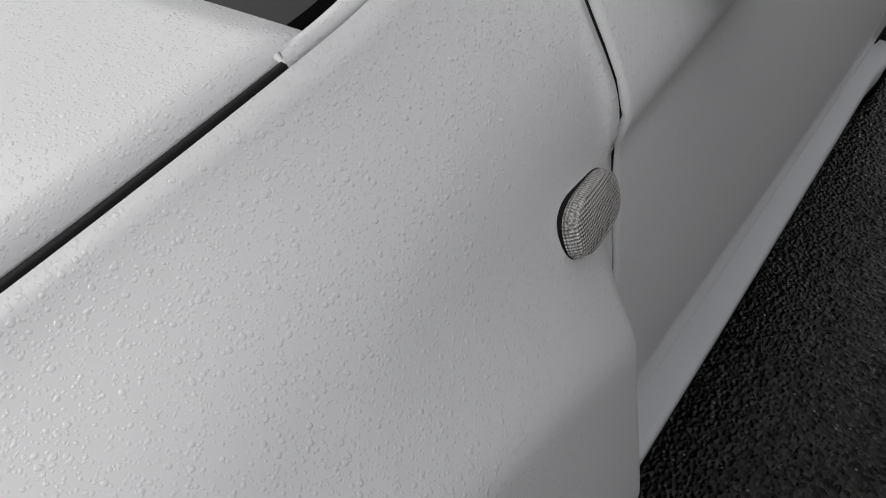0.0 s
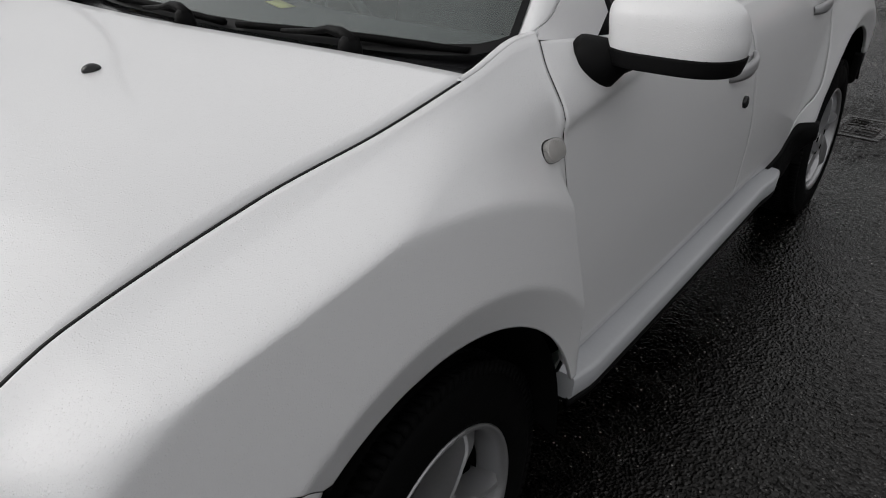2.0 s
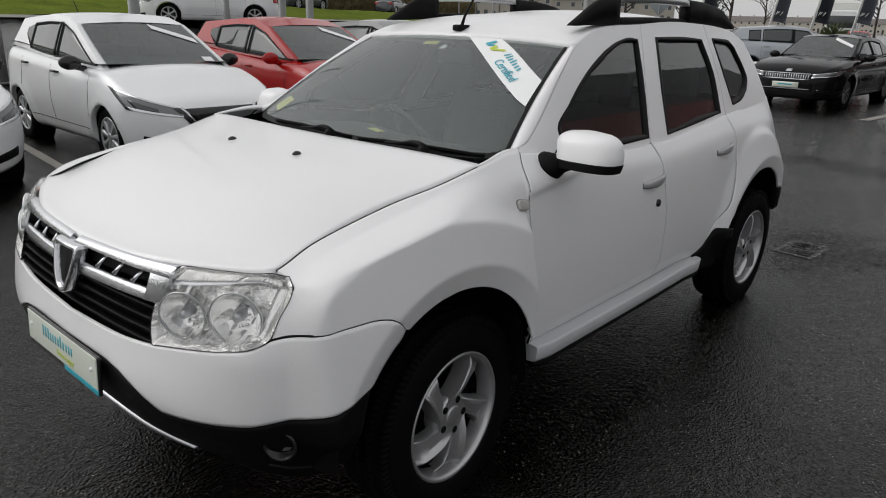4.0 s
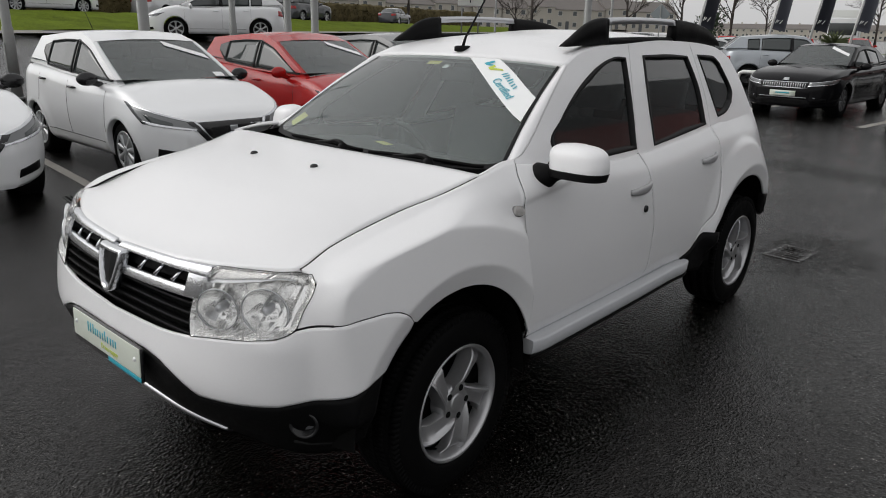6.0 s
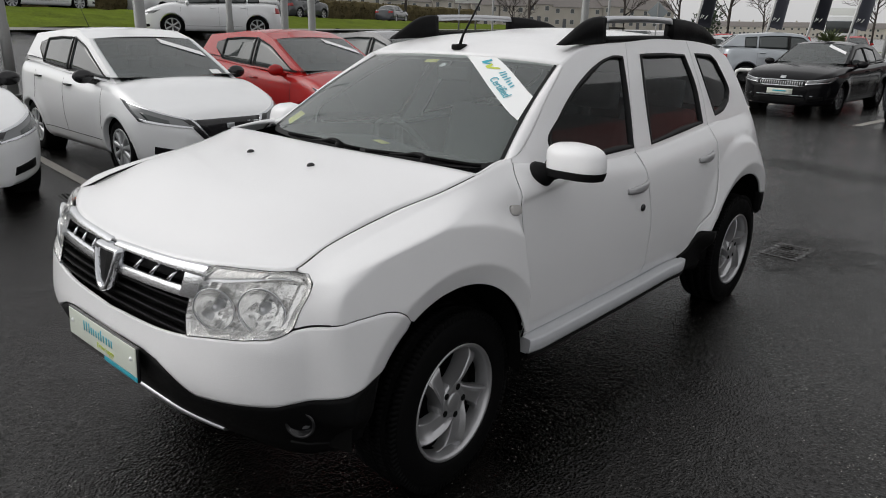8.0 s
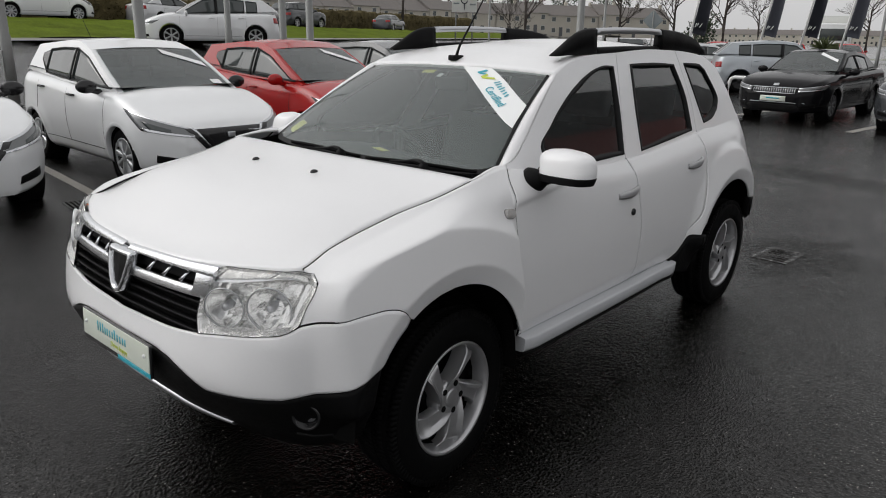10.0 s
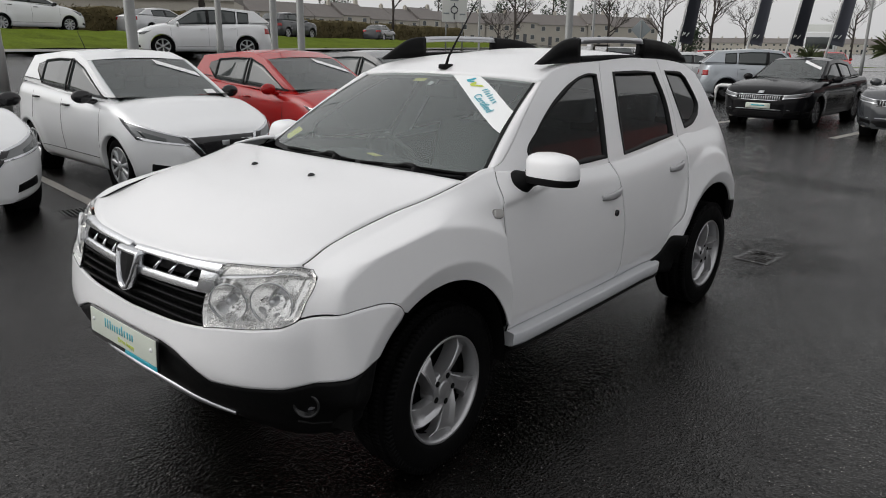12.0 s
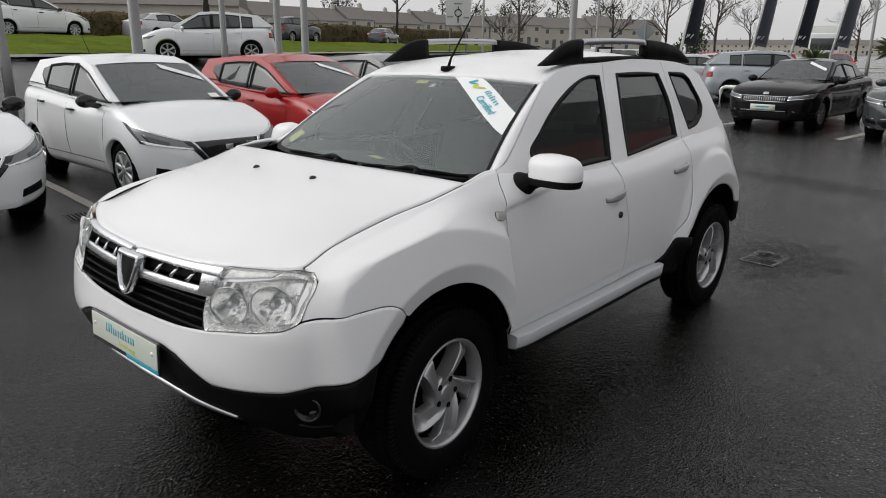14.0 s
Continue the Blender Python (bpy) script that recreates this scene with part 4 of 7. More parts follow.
for side in (1, -1):
    P = LP if side > 0 else mirrored(LP)
    lens_n = sheet_normals(P) * side
    lamp = part("headlamp", bmesh.new(), BLACK, suv)
    lamp["label"] = "clear headlamp with rain on its lens"
    bm = bmesh.new()
    grid_faces(bm, P + lens_n * 0.003, side < 0)
    lens = part("lens", bm, CLEARLENS, lamp, "clear plastic lens")
    lens.visible_shadow = False
    # housing: silvered back, set in, with a black rim
    tt_ = np.linspace(0, 1, P.shape[0])[:, None, None]
    depth = 0.055
    B = P - lens_n * depth * np.minimum(1, 5 * np.minimum(np.minimum(tt_, 1 - tt_), np.minimum(np.linspace(0, 1, P.shape[1])[None, :, None], 1 - np.linspace(0, 1, P.shape[1])[None, :, None])))
    B[2:-2:2, 2:-2] -= lens_n[2:-2:2, 2:-2] * 0.007
    bm = bmesh.new()
    grid_faces(bm, B, side < 0)
    part("housing", bm, REFLECTOR, lamp, "silvered lamp housing", smooth=False)
    rim = np.concatenate([P[:, 0], P[-1, 1:], P[-2::-1, -1], P[0, -2:0:-1]])
    bm = bmesh.new()
    tube(bm, [*rim, rim[0]], 0.0012, 6, False)
    part("lamp_gasket", bm, SEAL, lamp, "black lamp gasket")
    # two round bowls
    for (cx, cz, rad) in ((.553, .836, .064), (.708, .850, .071)):
        u0, v0 = lamp_uv(cx, cz)
        c = body(np.array([u0]), np.array([v0]))[0]
        c[0] *= side
        c[1] += 0.018
        c[0] -= 0.010 * side if cx > .6 else 0
        bm = bmesh.new()
        lathe(bm, [(rad * 0.98, 0.006), (rad, 0.0), (rad * 0.95, -0.004), (rad * 0.80, -0.024), (rad * 0.5, -0.040), (rad * 0.22, -0.048), (rad * 0.2, -0.05)], steps=40)
        turn = Matrix.Translation(c) @ Matrix.Rotation(math.atan2(-1, 0.62 * side), 4, "Z")
        bowl = part("reflector_bowl", bm, BOWL, lamp, "round silvered reflector", at=turn)
        bm = bmesh.new()
        lathe(bm, [(0.0, 0.0), (0.012, -0.002), (0.014, -0.02), (0.013, -0.046)], steps=16)
        part("bulb_cap", bm, SATIN, bowl)
        bm = bmesh.new()
        lathe(bm, [(rad * 1.03, 0.002), (rad * 1.03, 0.006), (rad * 1.0, 0.007), (rad * 0.98, 0.002)], steps=40)
        part("bowl_ring", bm, SATIN, bowl, "bright ring")
    # ridge between the turn signal and the main lamps, and ribs of the turn signal
    bm = bmesh.new()
    ridge = on_body(LAMP, -0.012)[2:-5, 13:15]
    bar = np.concatenate([ridge, ridge[:, ::-1] - np.array([0, -0.03, 0])], 1)
    bar = np.concatenate([bar, bar[:, :1]], 1)
    if side < 0:
        bar = mirrored(bar)
    grid_faces(bm, bar, side < 0)
    part("lamp_ridge", bm, SATIN, lamp)
    strip_p = on_body(LAMP, -0.012)[2:-2, 14:19]
    strip_p = strip_p if side > 0 else mirrored(strip_p)
    n_s = sheet_normals(strip_p) * side
    rows_s = []
    for k in range(len(strip_p) - 1):  # pleats across the signal lens
        rows_s += [strip_p[k], strip_p[k] * .7 + strip_p[k + 1] * .3 + n_s[k] * .004, strip_p[k] * .4 + strip_p[k + 1] * .6]
    bm = bmesh.new()
    grid_faces(bm, np.array(rows_s), side < 0)
    part("signal_reflector", bm, REFLECTOR, lamp, "pleated bright signal reflector", smooth=False)
    u0 = LAMP[15, 16]
    c = body(u0[:1], u0[1:2])[0] * np.array([side, 1, 1])
    bm = bmesh.new()
    bmesh.ops.create_uvsphere(bm, u_segments=14, v_segments=8, radius=0.008, matrix=Matrix.Translation(c + np.array([0, 0.018, -0.012])))
    part("signal_bulb", bm, AMBER, lamp, "amber bulb")

# grille: dark slats under a bright bar with two openings, three fins in each
gx = np.linspace(-.46, .46, 41)
grille = part("grille", bmesh.new(), BLACK, suv)
grille["label"] = "black slatted grille under a bright bar"


def nose(x, z, off=0.0):
    """A place on the nose at height z, off metres out from the skin."""
    u0, v0 = uv_at(abs(x), z, True)
    p = body(np.array([u0]), np.array([v0]))[0]
    return np.array([x, p[1] - off, p[2]])


bm = bmesh.new()
back = np.array([[nose(x, z, -0.05) for z in (.70, .78, .86, .945)] for x in gx])
grid_faces(bm, back)
part("grille_back", bm, DARK, grille)
for z in (.742, .772, .802, .832):
    bm = bmesh.new()
    pts = np.array([nose(x, z, -0.008) for x in gx])
    prof = [(0.002, 0.0045), (-0.003, 0.001), (0.002, -0.004), (0.020, -0.003), (0.020, 0.005)]
    Q = np.stack([pts + np.array([0, dy, dz]) for dy, dz in prof + prof[:1]], 1)
    grid_faces(bm, Q, True)
    part("grille_slat", bm, BLACK, grille, "black slat")


def nose_bar(name, x0, x1, zlo, zhi, mat, off=0.004, thick=0.03, n=24, label=""):
    """A bar that follows the nose between two heights, given at both ends."""
    xs = np.linspace(x0, x1, n)
    f = np.linspace(0, 1, n)
    rows = []
    for x, t in zip(xs, f):
        a, b = zlo[0] * (1 - t) + zlo[1] * t, zhi[0] * (1 - t) + zhi[1] * t
        p, q = nose(x, a, off), nose(x, b, off)
        r = min(0.006, (b - a) * 0.3)
        rows.append([p + (0, thick, 0), p + (0, 0.004, 0), p + (0, 0, r), q + (0, 0, -r), q + (0, 0.004, 0), q + (0, thick, 0), p + (0, thick, 0)])
    bm = bmesh.new()
    A = np.array(rows)
    grid_faces(bm, A)
    for end, fl in ((A[0], False), (A[-1], True)):
        vs = [bm.verts.new(v) for v in end[:-1]]
        bm.faces.new(vs if fl else vs[::-1])
    bmesh.ops.recalc_face_normals(bm, faces=bm.faces[:])
    return part(name, bm, mat, grille, label)


for side in (1, -1):
    nose_bar("bright_bar", side * .02, side * .50, (.920, .922), (.938, .950), CHROME, 0.006, label="wet chrome bar")
    nose_bar("bright_bar", side * .02, side * .47, (.840, .852), (.872, .882), CHROME, 0.006, label="wet chrome bar")
    nose_bar("bright_bar", side * .425, side * .495, (.85, .86), (.925, .946), CHROME, 0.006, n=6)
    nose_bar("grille_recess", side * .05, side * .44, (.874, .884), (.918, .920), BLACK, -0.025, 0.01)
    for x in (.16, .255, .35):
        bm = bmesh.new()
        a, b = nose(side * x, .876 + 0.02 * x, -0.002), nose(side * (x + .015), .912, -0.024)
        tube(bm, [a, (a + b) / 2 + (0, 0.004, 0.004), b], [0.007, 0.006, 0.003], 8)
        part("grille_fin", bm, CHROME, grille, "bright fin")
# shield emblem as a plain shape
shield = [(-.080, .924), (.080, .924), (.076, .885), (.054, .820), (.030, .780), (0, .769), (-.030, .780), (-.054, .820), (-.076, .885)]
sh = run(shield + shield[:1], 60, False)[:-1]
for name, inner_s, mat, off, lab in (("emblem_rim", 0.76, CHROME, 0.020, "chrome shield"), ("emblem_field", 0.0, BLACK, 0.010, "dark shield field")):
    bm = bmesh.new()
    mid = np.array([0, .855])
    rows = []
    for p in sh:
        ring_pts = []
        scales = (1.03, 1.0, 0.94, inner_s + 0.05, inner_s, inner_s) if inner_s else (0.80, 0.5, 0.2, 0.01)
        heights = (-0.03, 0.0, 0.006, 0.006, 0.0, -0.02) if inner_s else (0, 0.002, 0.003, 0.003)
        for sc, hgt in zip(scales, heights):
            q = mid + (p - mid) * sc
            ring_pts.append(nose(q[0], q[1], off + hgt))
        rows.append(ring_pts)
    grid_faces(bm, np.array(rows), closed_u=True)
    bmesh.ops.recalc_face_normals(bm, faces=bm.faces[:])
    part(name, bm, mat, grille, lab)

# number plate with the dealer's mark as plain shapes
plate_at = Matrix.Translation((0.018, -0.873, 0.600)) @ Matrix.Rotation(radians(90), 4, "X") @ Matrix.Rotation(radians(-3), 4, "X")
bm = bmesh.new()
box(bm, (-.262, -.062, -.006), (.262, .058, .004), 0.004)
plate = part("number_plate", bm, GLOSSBLACK, suv, "dealer display plate in a black holder", at=plate_at)
bm = bmesh.new()
box(bm, (-.256, -.043, .0), (.256, .054, .007), 0.002)
part("plate_face", bm, PLATE, plate, "pale plate face")
bm = bmesh.new()
box(bm, (.02, -.061, .001), (.258, -.045, .0065), 0.002)
part("plate_strip", bm, TEAL, plate, "teal strip")
# the mark: upright bars of letter height, in pairs and singles
for x, h1 in ((-.128, .036), (-.108, .036), (-.088, .036), (-.070, .026), (-.052, .026), (-.032, .026), (-.012, .026), (.006, .038), (.026, .026), (.048, .026), (.068, .026), (.086, .026)):
    bm = bmesh.new()
    box(bm, (x - .0045, .002, .0068), (x + .0045, .002 + h1, .0078))
    part("mark_bar", bm, TEAL, plate)
bm = text_mesh("Drive happy", 0.026)
part("plate_lettering", bm, LIME, plate, "lime lettering", False, at=Matrix.Translation((0.035, -0.020, 0.0076)))
for x in (-.225, .225):
    bm = bmesh.new()
    bmesh.ops.create_uvsphere(bm, u_segments=12, v_segments=6, radius=0.008, matrix=Matrix.Translation((x, .012, .006)))
    part("plate_screw", bm, STICKER, plate)

# silver skid strip, fog lamps
bm = bmesh.new()
xs = np.linspace(-.50, .50, 41)
rows = []
for x in xs:
    a = abs(x) / .50
    z0 = .440 - 0.046 * a * a
    p = nose(x, z0, 0.004)
    h = 0.015 * (1 - 0.5 * a**3)
    rows.append([p + (0, .03, h), p + (0, -.006, h), p + (0, -.002, 0), p + (0, 0.006, -h), p + (0, .03, -h)])
grid_faces(bm, np.array(rows), True)
bmesh.ops.recalc_face_normals(bm, faces=bm.faces[:])
part("skid_strip", bm, SATIN, suv, "silver skid strip")
for side in (1, -1):
    u0, v0 = uv_at(-.635, .505)
    c = body(np.array([u0]), np.array([v0]))[0] * np.array([side, 1, 1])
    turn = Matrix.Translation(c + np.array([0.0, -0.006, 0])) @ Matrix.Rotation(math.atan2(-0.80, 0.6 * side), 4, "Z")
    bm = bmesh.new()
    lathe(bm, [(0.046, 0.001), (0.043, 0.005), (0.037, 0.002), (0.035, -0.03), (0.0, -0.04)], steps=28)
    fog = part("fog_lamp", bm, GLOSSBLACK, suv, "round fog lamp in a black surround", at=turn)
    bm = bmesh.new()
    lathe(bm, [(0.033, -0.030), (0.028, -0.022), (0.014, -0.017), (0.0, -0.016)], steps=28)
    part("fog_lens", bm, SATIN, fog, "silvery fog lens")
    bm = bmesh.new()
    tube(bm, [(0.0, 0.085, -.055), (0.004, 0.02, -.062), (0.004, -0.03, -.055)], 0.004, 6)
    part("fog_trim", bm, BLACK, fog)

# door mirrors
for side in (1, -1):
    c = Vector((0.950 if side > 0 else -0.862, 0.562, 1.160))
    mir = part("door_mirror", bmesh.new(), BLACK, suv)
    mir["label"] = "white-capped door mirror on a black arm"

    def shell(n, k, lo, hi, grow=0.0):
        """A rounded mirror case between two heights, flatter behind."""
        rows = []
        for a in np.linspace(0, 2 * math.pi, n, endpoint=False):
            col = []
            for f in np.linspace(lo, hi, k):
                top = math.sqrt(max(0.0, 1 - max(0, f) ** 4.2)) if f > 0 else math.sqrt(max(0, 1 - (abs(f) * 0.62) ** 2))
                ca, sa = math.cos(a), math.sin(a)
                ex = math.copysign(abs(ca) ** 0.62, ca) * ((0.122 if side > 0 else 0.100) + grow)
                ey = math.copysign(abs(sa) ** 0.85, sa) * ((0.080 if sa < 0 else 0.030) + grow)
                col.append((side * (ex * (0.16 + 0.84 * top) - 0.016 * max(f, 0)), ey * (0.10 + 0.90 * top) + 0.012 * f, f * 0.076))
            rows.append(col)
        return np.array(rows)

    bm = bmesh.new()
    A = shell(40, 16, -0.30, 1.0)
    grid_faces(bm, A, closed_u=True)
    vs = [bm.verts.new(p) for p in A[:, -1]]
    bm.faces.new(vs)
    bmesh.ops.remove_doubles(bm, verts=bm.verts[:], dist=1e-5)
    bmesh.ops.recalc_face_normals(bm, faces=bm.faces[:])
    part("mirror_cap", bm, WHITE, mir, "white mirror cap", at=Matrix.Translation(c))
    bm = bmesh.new()
    A = shell(40, 8, -0.66, -0.28, 0.003)
    grid_faces(bm, A, closed_u=True)
    for ring_i in (0, -1):
        bm.faces.new([bm.verts.new(p) for p in A[:, ring_i]])
    bmesh.ops.remove_doubles(bm, verts=bm.verts[:], dist=1e-5)
    bmesh.ops.recalc_face_normals(bm, faces=bm.faces[:])
    part("mirror_base", bm, BLACK, mir, "black lower mirror case", at=Matrix.Translation(c))
    bm = bmesh.new()
    box(bm, (-.085, .026, -.035), (.085, .030, .045), 0.002)
    part("mirror_glass", bm, CHROME, mir, "mirror glass", at=Matrix.Translation(c))
    bm = bmesh.new()
    foot = Vector((0.800 * side, 0.515, 1.095))
    tube(bm, [foot + Vector((-.015 * side, 0.0, 0)), foot + Vector((.012 * side, 0, 0)), foot + Vector((.035 * side, .008, .012)), foot + Vector((.06 * side, .02, .02)), c + Vector((-.06 * side, -.01, -.038)), c + Vector((.02 * side, -.01, -.04))], [.056, .058, .046, .030, .024, .020], 20)
    part("mirror_arm", bm, BLACK, mir, "black mirror foot and arm")
    bm = bmesh.new()
    tri_l = [upper(*p) * np.array([side, 1, 1]) + np.array([.006 * side, 0, 0]) for p in ((.60, 1.13), (.74, 1.118), (.66, 1.165))]
    tri_in = [p - np.array([.02 * side, 0, 0]) for p in tri_l]
    vs = [bm.verts.new(p) for p in tri_l + tri_in]
    bm.faces.new(vs[:3]), bm.faces.new(vs[3:])
    for a in range(3):
        bm.faces.new((vs[a], vs[(a + 1) % 3], vs[3 + (a + 1) % 3], vs[3 + a]))
    bmesh.ops.recalc_face_normals(bm, faces=bm.faces[:])
    part("mirror_corner", bm, BLACK, mir)


def flank(y, z, off=0.0, side=1):
    u0, v0 = uv_at(y, z)
    p = body(np.array([u0]), np.array([v0]))[0]
    return np.array([(p[0] + off) * side, y, p[2]])


# side turn signals
for side in (1, -1):
    c = flank(.294, 1.009, 0.0, 1)
    d_y, d_z = Vector(flank(.304, 1.012) - flank(.274, 1.012)).normalized(), Vector(flank(.289, 1.026) - flank(.289, .998))
    d_n = d_y.cross(d_z).normalized()
    face = Matrix((d_n, d_y, d_n.cross(d_y))).transposed().to_4x4()
    tilt = (Matrix.Identity(4) if side > 0 else Matrix.Diagonal((-1, 1, 1, 1))) @ Matrix.Translation(c) @ face @ Matrix.Rotation(radians(-8), 4, "X")
    for name, hw, hh, x0, x1, mat, lab in (("signal_gasket", .0395, .0212, -.004, .003, SEAL, "black gasket"), ("side_signal", .0375, .0192, -.002, .011, None, "clear ribbed side turn signal")):
        bm = bmesh.new()
        loop = []
        for a in np.linspace(0, 2 * math.pi, 36, endpoint=False):
            ca, sa = math.cos(a), math.sin(a)
            loop.append((math.copysign(abs(ca) ** 0.62, ca) * hw, math.copysign(abs(sa) ** 0.75, sa) * hh))
        rows = [[(x0, y * 1.02, z * 1.02), (x0 + (x1 - x0) * .55, y, z), (x0 + (x1 - x0) * .9, y * .94, z * .9), (x1, y * .80, z * .72), (x1 + .001, y * .4, z * .4), (x1 + .001, 0, 0)] for y, z in loop]
        grid_faces(bm, np.array(rows), closed_u=True)
        bmesh.ops.remove_doubles(bm, verts=bm.verts[:], dist=1e-6)
        bmesh.ops.recalc_face_normals(bm, faces=bm.faces[:])
        if mat is None:
            mat = bpy.data.materials.get("ribbed_signal_lens")
            if mat is None:
                mat = material("ribbed_signal_lens", (0.62, 0.60, 0.58), 0.14, metal=0.55, spec=0.7)
                nt = mat.node_tree
                vo, bp, co = nt.nodes.new("ShaderNodeTexVoronoi"), nt.nodes.new("ShaderNodeBump"), nt.nodes.new("ShaderNodeTexCoord")
                vo.inputs["Scale"].default_value, vo.inputs["Randomness"].default_value = 460, 0.08
                bp.inputs["Strength"].default_value, bp.inputs["Distance"].default_value = 1.0, 0.003
                nt.links.new(co.outputs["Object"], vo.inputs["Vector"])
                nt.links.new(vo.outputs["Distance"], bp.inputs["Height"])
                nt.links.new(bp.outputs[0], nt.nodes["Principled BSDF"].inputs["Normal"])
        part(name, bm, mat, suv, lab, at=tilt)

# door handles and lock
for side, doors in ((1, (front_doors[0], rear_doors[0])), (-1, (front_doors[1], rear_doors[1]))):
    for (y0, z0), door in zip(((1.25, .952), (2.04, .998)), doors):
        rows = []
        for f in np.linspace(0, 1, 15):
            y = y0 - .098 + .196 * f
            bow = math.sin(math.pi * f) ** 0.6
            c = flank(y, z0 + .018 * (f - .5), 0.002 + .030 * bow, side)
            h = .010 + .010 * math.sin(math.pi * (0.12 + 0.76 * f))
            rows.append([c + (-.014 * side, 0, -h * .8), c + (-.003 * side, 0, -h), c + (.002 * side, 0, -h * .4), c + (.002 * side, 0, h * .4), c + (-.003 * side, 0, h), c + (-.014 * side, 0, h * .8), c + (-.014 * side, 0, -h * .8)])
        bm = bmesh.new()
        grid_faces(bm, np.array(rows))
        bmesh.ops.recalc_face_normals(bm, faces=bm.faces[:])
        part("door_handle", bm, GREYSILVER, door, "silver-grey door handle")
        bm = bmesh.new()
        cup = []
        cc = np.array([y0 + .03, z0 - .018])
        for a in np.linspace(0, 2 * math.pi, 24, endpoint=False):
            cup.append([flank(cc[0] + .055 * r * math.cos(a), cc[1] + .034 * r * math.sin(a), .0012 - 0.0 * r, side) for r in (1, .6, .2)])
        grid_faces(bm, np.array(cup), closed_u=True)
        bmesh.ops.recalc_face_normals(bm, faces=bm.faces[:])
        part("handle_cup", bm, WHITE, door)
bm = bmesh.new()
lathe(bm, [(0.017, -.004), (0.017, .006), (0.014, .009), (0.005, .010), (0, .010)], steps=24)
part("door_lock", bm, GLOSSBLACK, front_doors[0], "black door lock", at=Matrix.Translation(flank(1.298, .847)))

# cowl, wipers, washers
bm = bmesh.new()
cow = []
for x in np.linspace(-.70, .70, 41):
    a = abs(x) / .70
    yb = 0.10 + .067 * a * a
    cow.append([(x, yb - .02, 1.085 + .02 * (1 - a * a)), (x, yb + .05, 1.098 + .012 * (1 - a * a)), (x, .275 + .10 * a**2, 1.112), (x, .30 + .11 * a**2.2, 1.128)])
grid_faces(bm, np.array(cow))
bmesh.ops.recalc_face_normals(bm, faces=bm.faces[:])
part("cowl", bm, GLOSSBLACK, suv, "black plastic cowl")
for px, tip in ((.485, .655), (-.01, .05)):
    wiper = part("wiper", bmesh.new(), BLACK, suv)
    y0_ = .205 + .05 * px * px
    bm = bmesh.new()
    lathe(bm, [(0, .022), (.012, .021), (.019, .014), (.022, 0), (.022, -.03)], m=Matrix.Translation((px, y0_, 1.142)) @ Matrix.Rotation(radians(-90), 4, "Y"), steps=16)
    part("wiper_pivot", bm, BLACK, wiper)
    bm = bmesh.new()
    tube(bm, [(px + .015, y0_ - .002, 1.154), (px - .03, y0_ + .010, 1.164), (px - .075, y0_ + .020, 1.164), (px - .13, y0_ + .030, 1.152), (px - .24, y0_ + .045, 1.138)], [.012, .011, .008, .006, .005], 10)
    part("wiper_arm", bm, BLACK, wiper)
    bm = bmesh.new()
    tube(bm, [(tip - .56 * f, .262 + .085 * abs((tip - .56 * f) / .66) ** 2, 1.134 + .008 * math.sin(math.pi * f)) for f in np.linspace(0, 1, 14)], .008, 6)
    part("wiper_blade", bm, RUBBER, wiper)
for x in (-.172, .222):
    bm = bmesh.new()
    bmesh.ops.create_uvsphere(bm, u_segments=16, v_segments=8, radius=1, matrix=Matrix.Translation((x, -.127, bonnet(np.array(x / .745), np.array(.724))[2])) @ Matrix.Diagonal((.013, .017, .011, 1)))
    part("washer_jet", bm, GLOSSBLACK, suv, "black washer jet")

# roof rails and aerial
for side in (1, -1):
    rail = part("roof_rail", bmesh.new(), BLACK, suv)
    rail["label"] = "silver roof rail on black feet"
    ry = np.linspace(1.03, 2.72, 50)
    base = np.array([(0.545 * side - 0.012 * side * abs(f - .5) * 2, y, 1.58 + .030 * math.sin(math.pi * min(1, max(0, (y - .75) / 2.2)))) for f, y in zip(np.linspace(0, 1, 50), ry)])
    top_z = pchip((1.03, 1.07, 1.26, 1.33, 1.8, 2.2, 2.5, 2.72), (1.585, 1.605, 1.690, 1.700, 1.712, 1.705, 1.675, 1.60), ry)

    def rail_piece(name, i0, i1, lo, mat, lab):
        rows = []
        for i in range(i0, i1):
            b, z = base[i], top_z[i]
            zl = b[2] - .02 if lo is None else z - lo
            w = .024
            rows.append([(b[0] - w, b[1], zl), (b[0] - w * .8, b[1], z - .008), (b[0] - w * .3, b[1], z), (b[0] + w * .3, b[1], z), (b[0] + w * .8, b[1], z - .008), (b[0] + w, b[1], zl), (b[0] - w, b[1], zl)])
        bm = bmesh.new()
        A = np.array(rows)
        grid_faces(bm, A)
        for end in (A[0], A[-1]):
            bm.faces.new([bm.verts.new(p) for p in end[:-1]])
        bmesh.ops.remove_doubles(bm, verts=bm.verts[:], dist=1e-5)
        bmesh.ops.recalc_face_normals(bm, faces=bm.faces[:])
        part(name, bm, mat, rail, lab)

    rail_piece("rail_foot", 0, 11, None, BLACK, "black front foot")
    rail_piece("rail_bar", 10, 31, 0.032, SATIN, "silver bar")
    rail_piece("rail_foot", 30, 50, None, BLACK, "black rear foot")
    bm = bmesh.new()
    tube(bm, [tuple(b + np.array([0, 0, -0.012])) for b in base[10:32]], 0.020, 8)
    part("rail_gutter", bm, BLACK, rail)
bm = bmesh.new()
box(bm, (-.022, .925, 1.535), (.022, 1.00, 1.562), 0.010)
aerial = part("aerial", bm, BLACK, suv, "black roof aerial")
bm = bmesh.new()
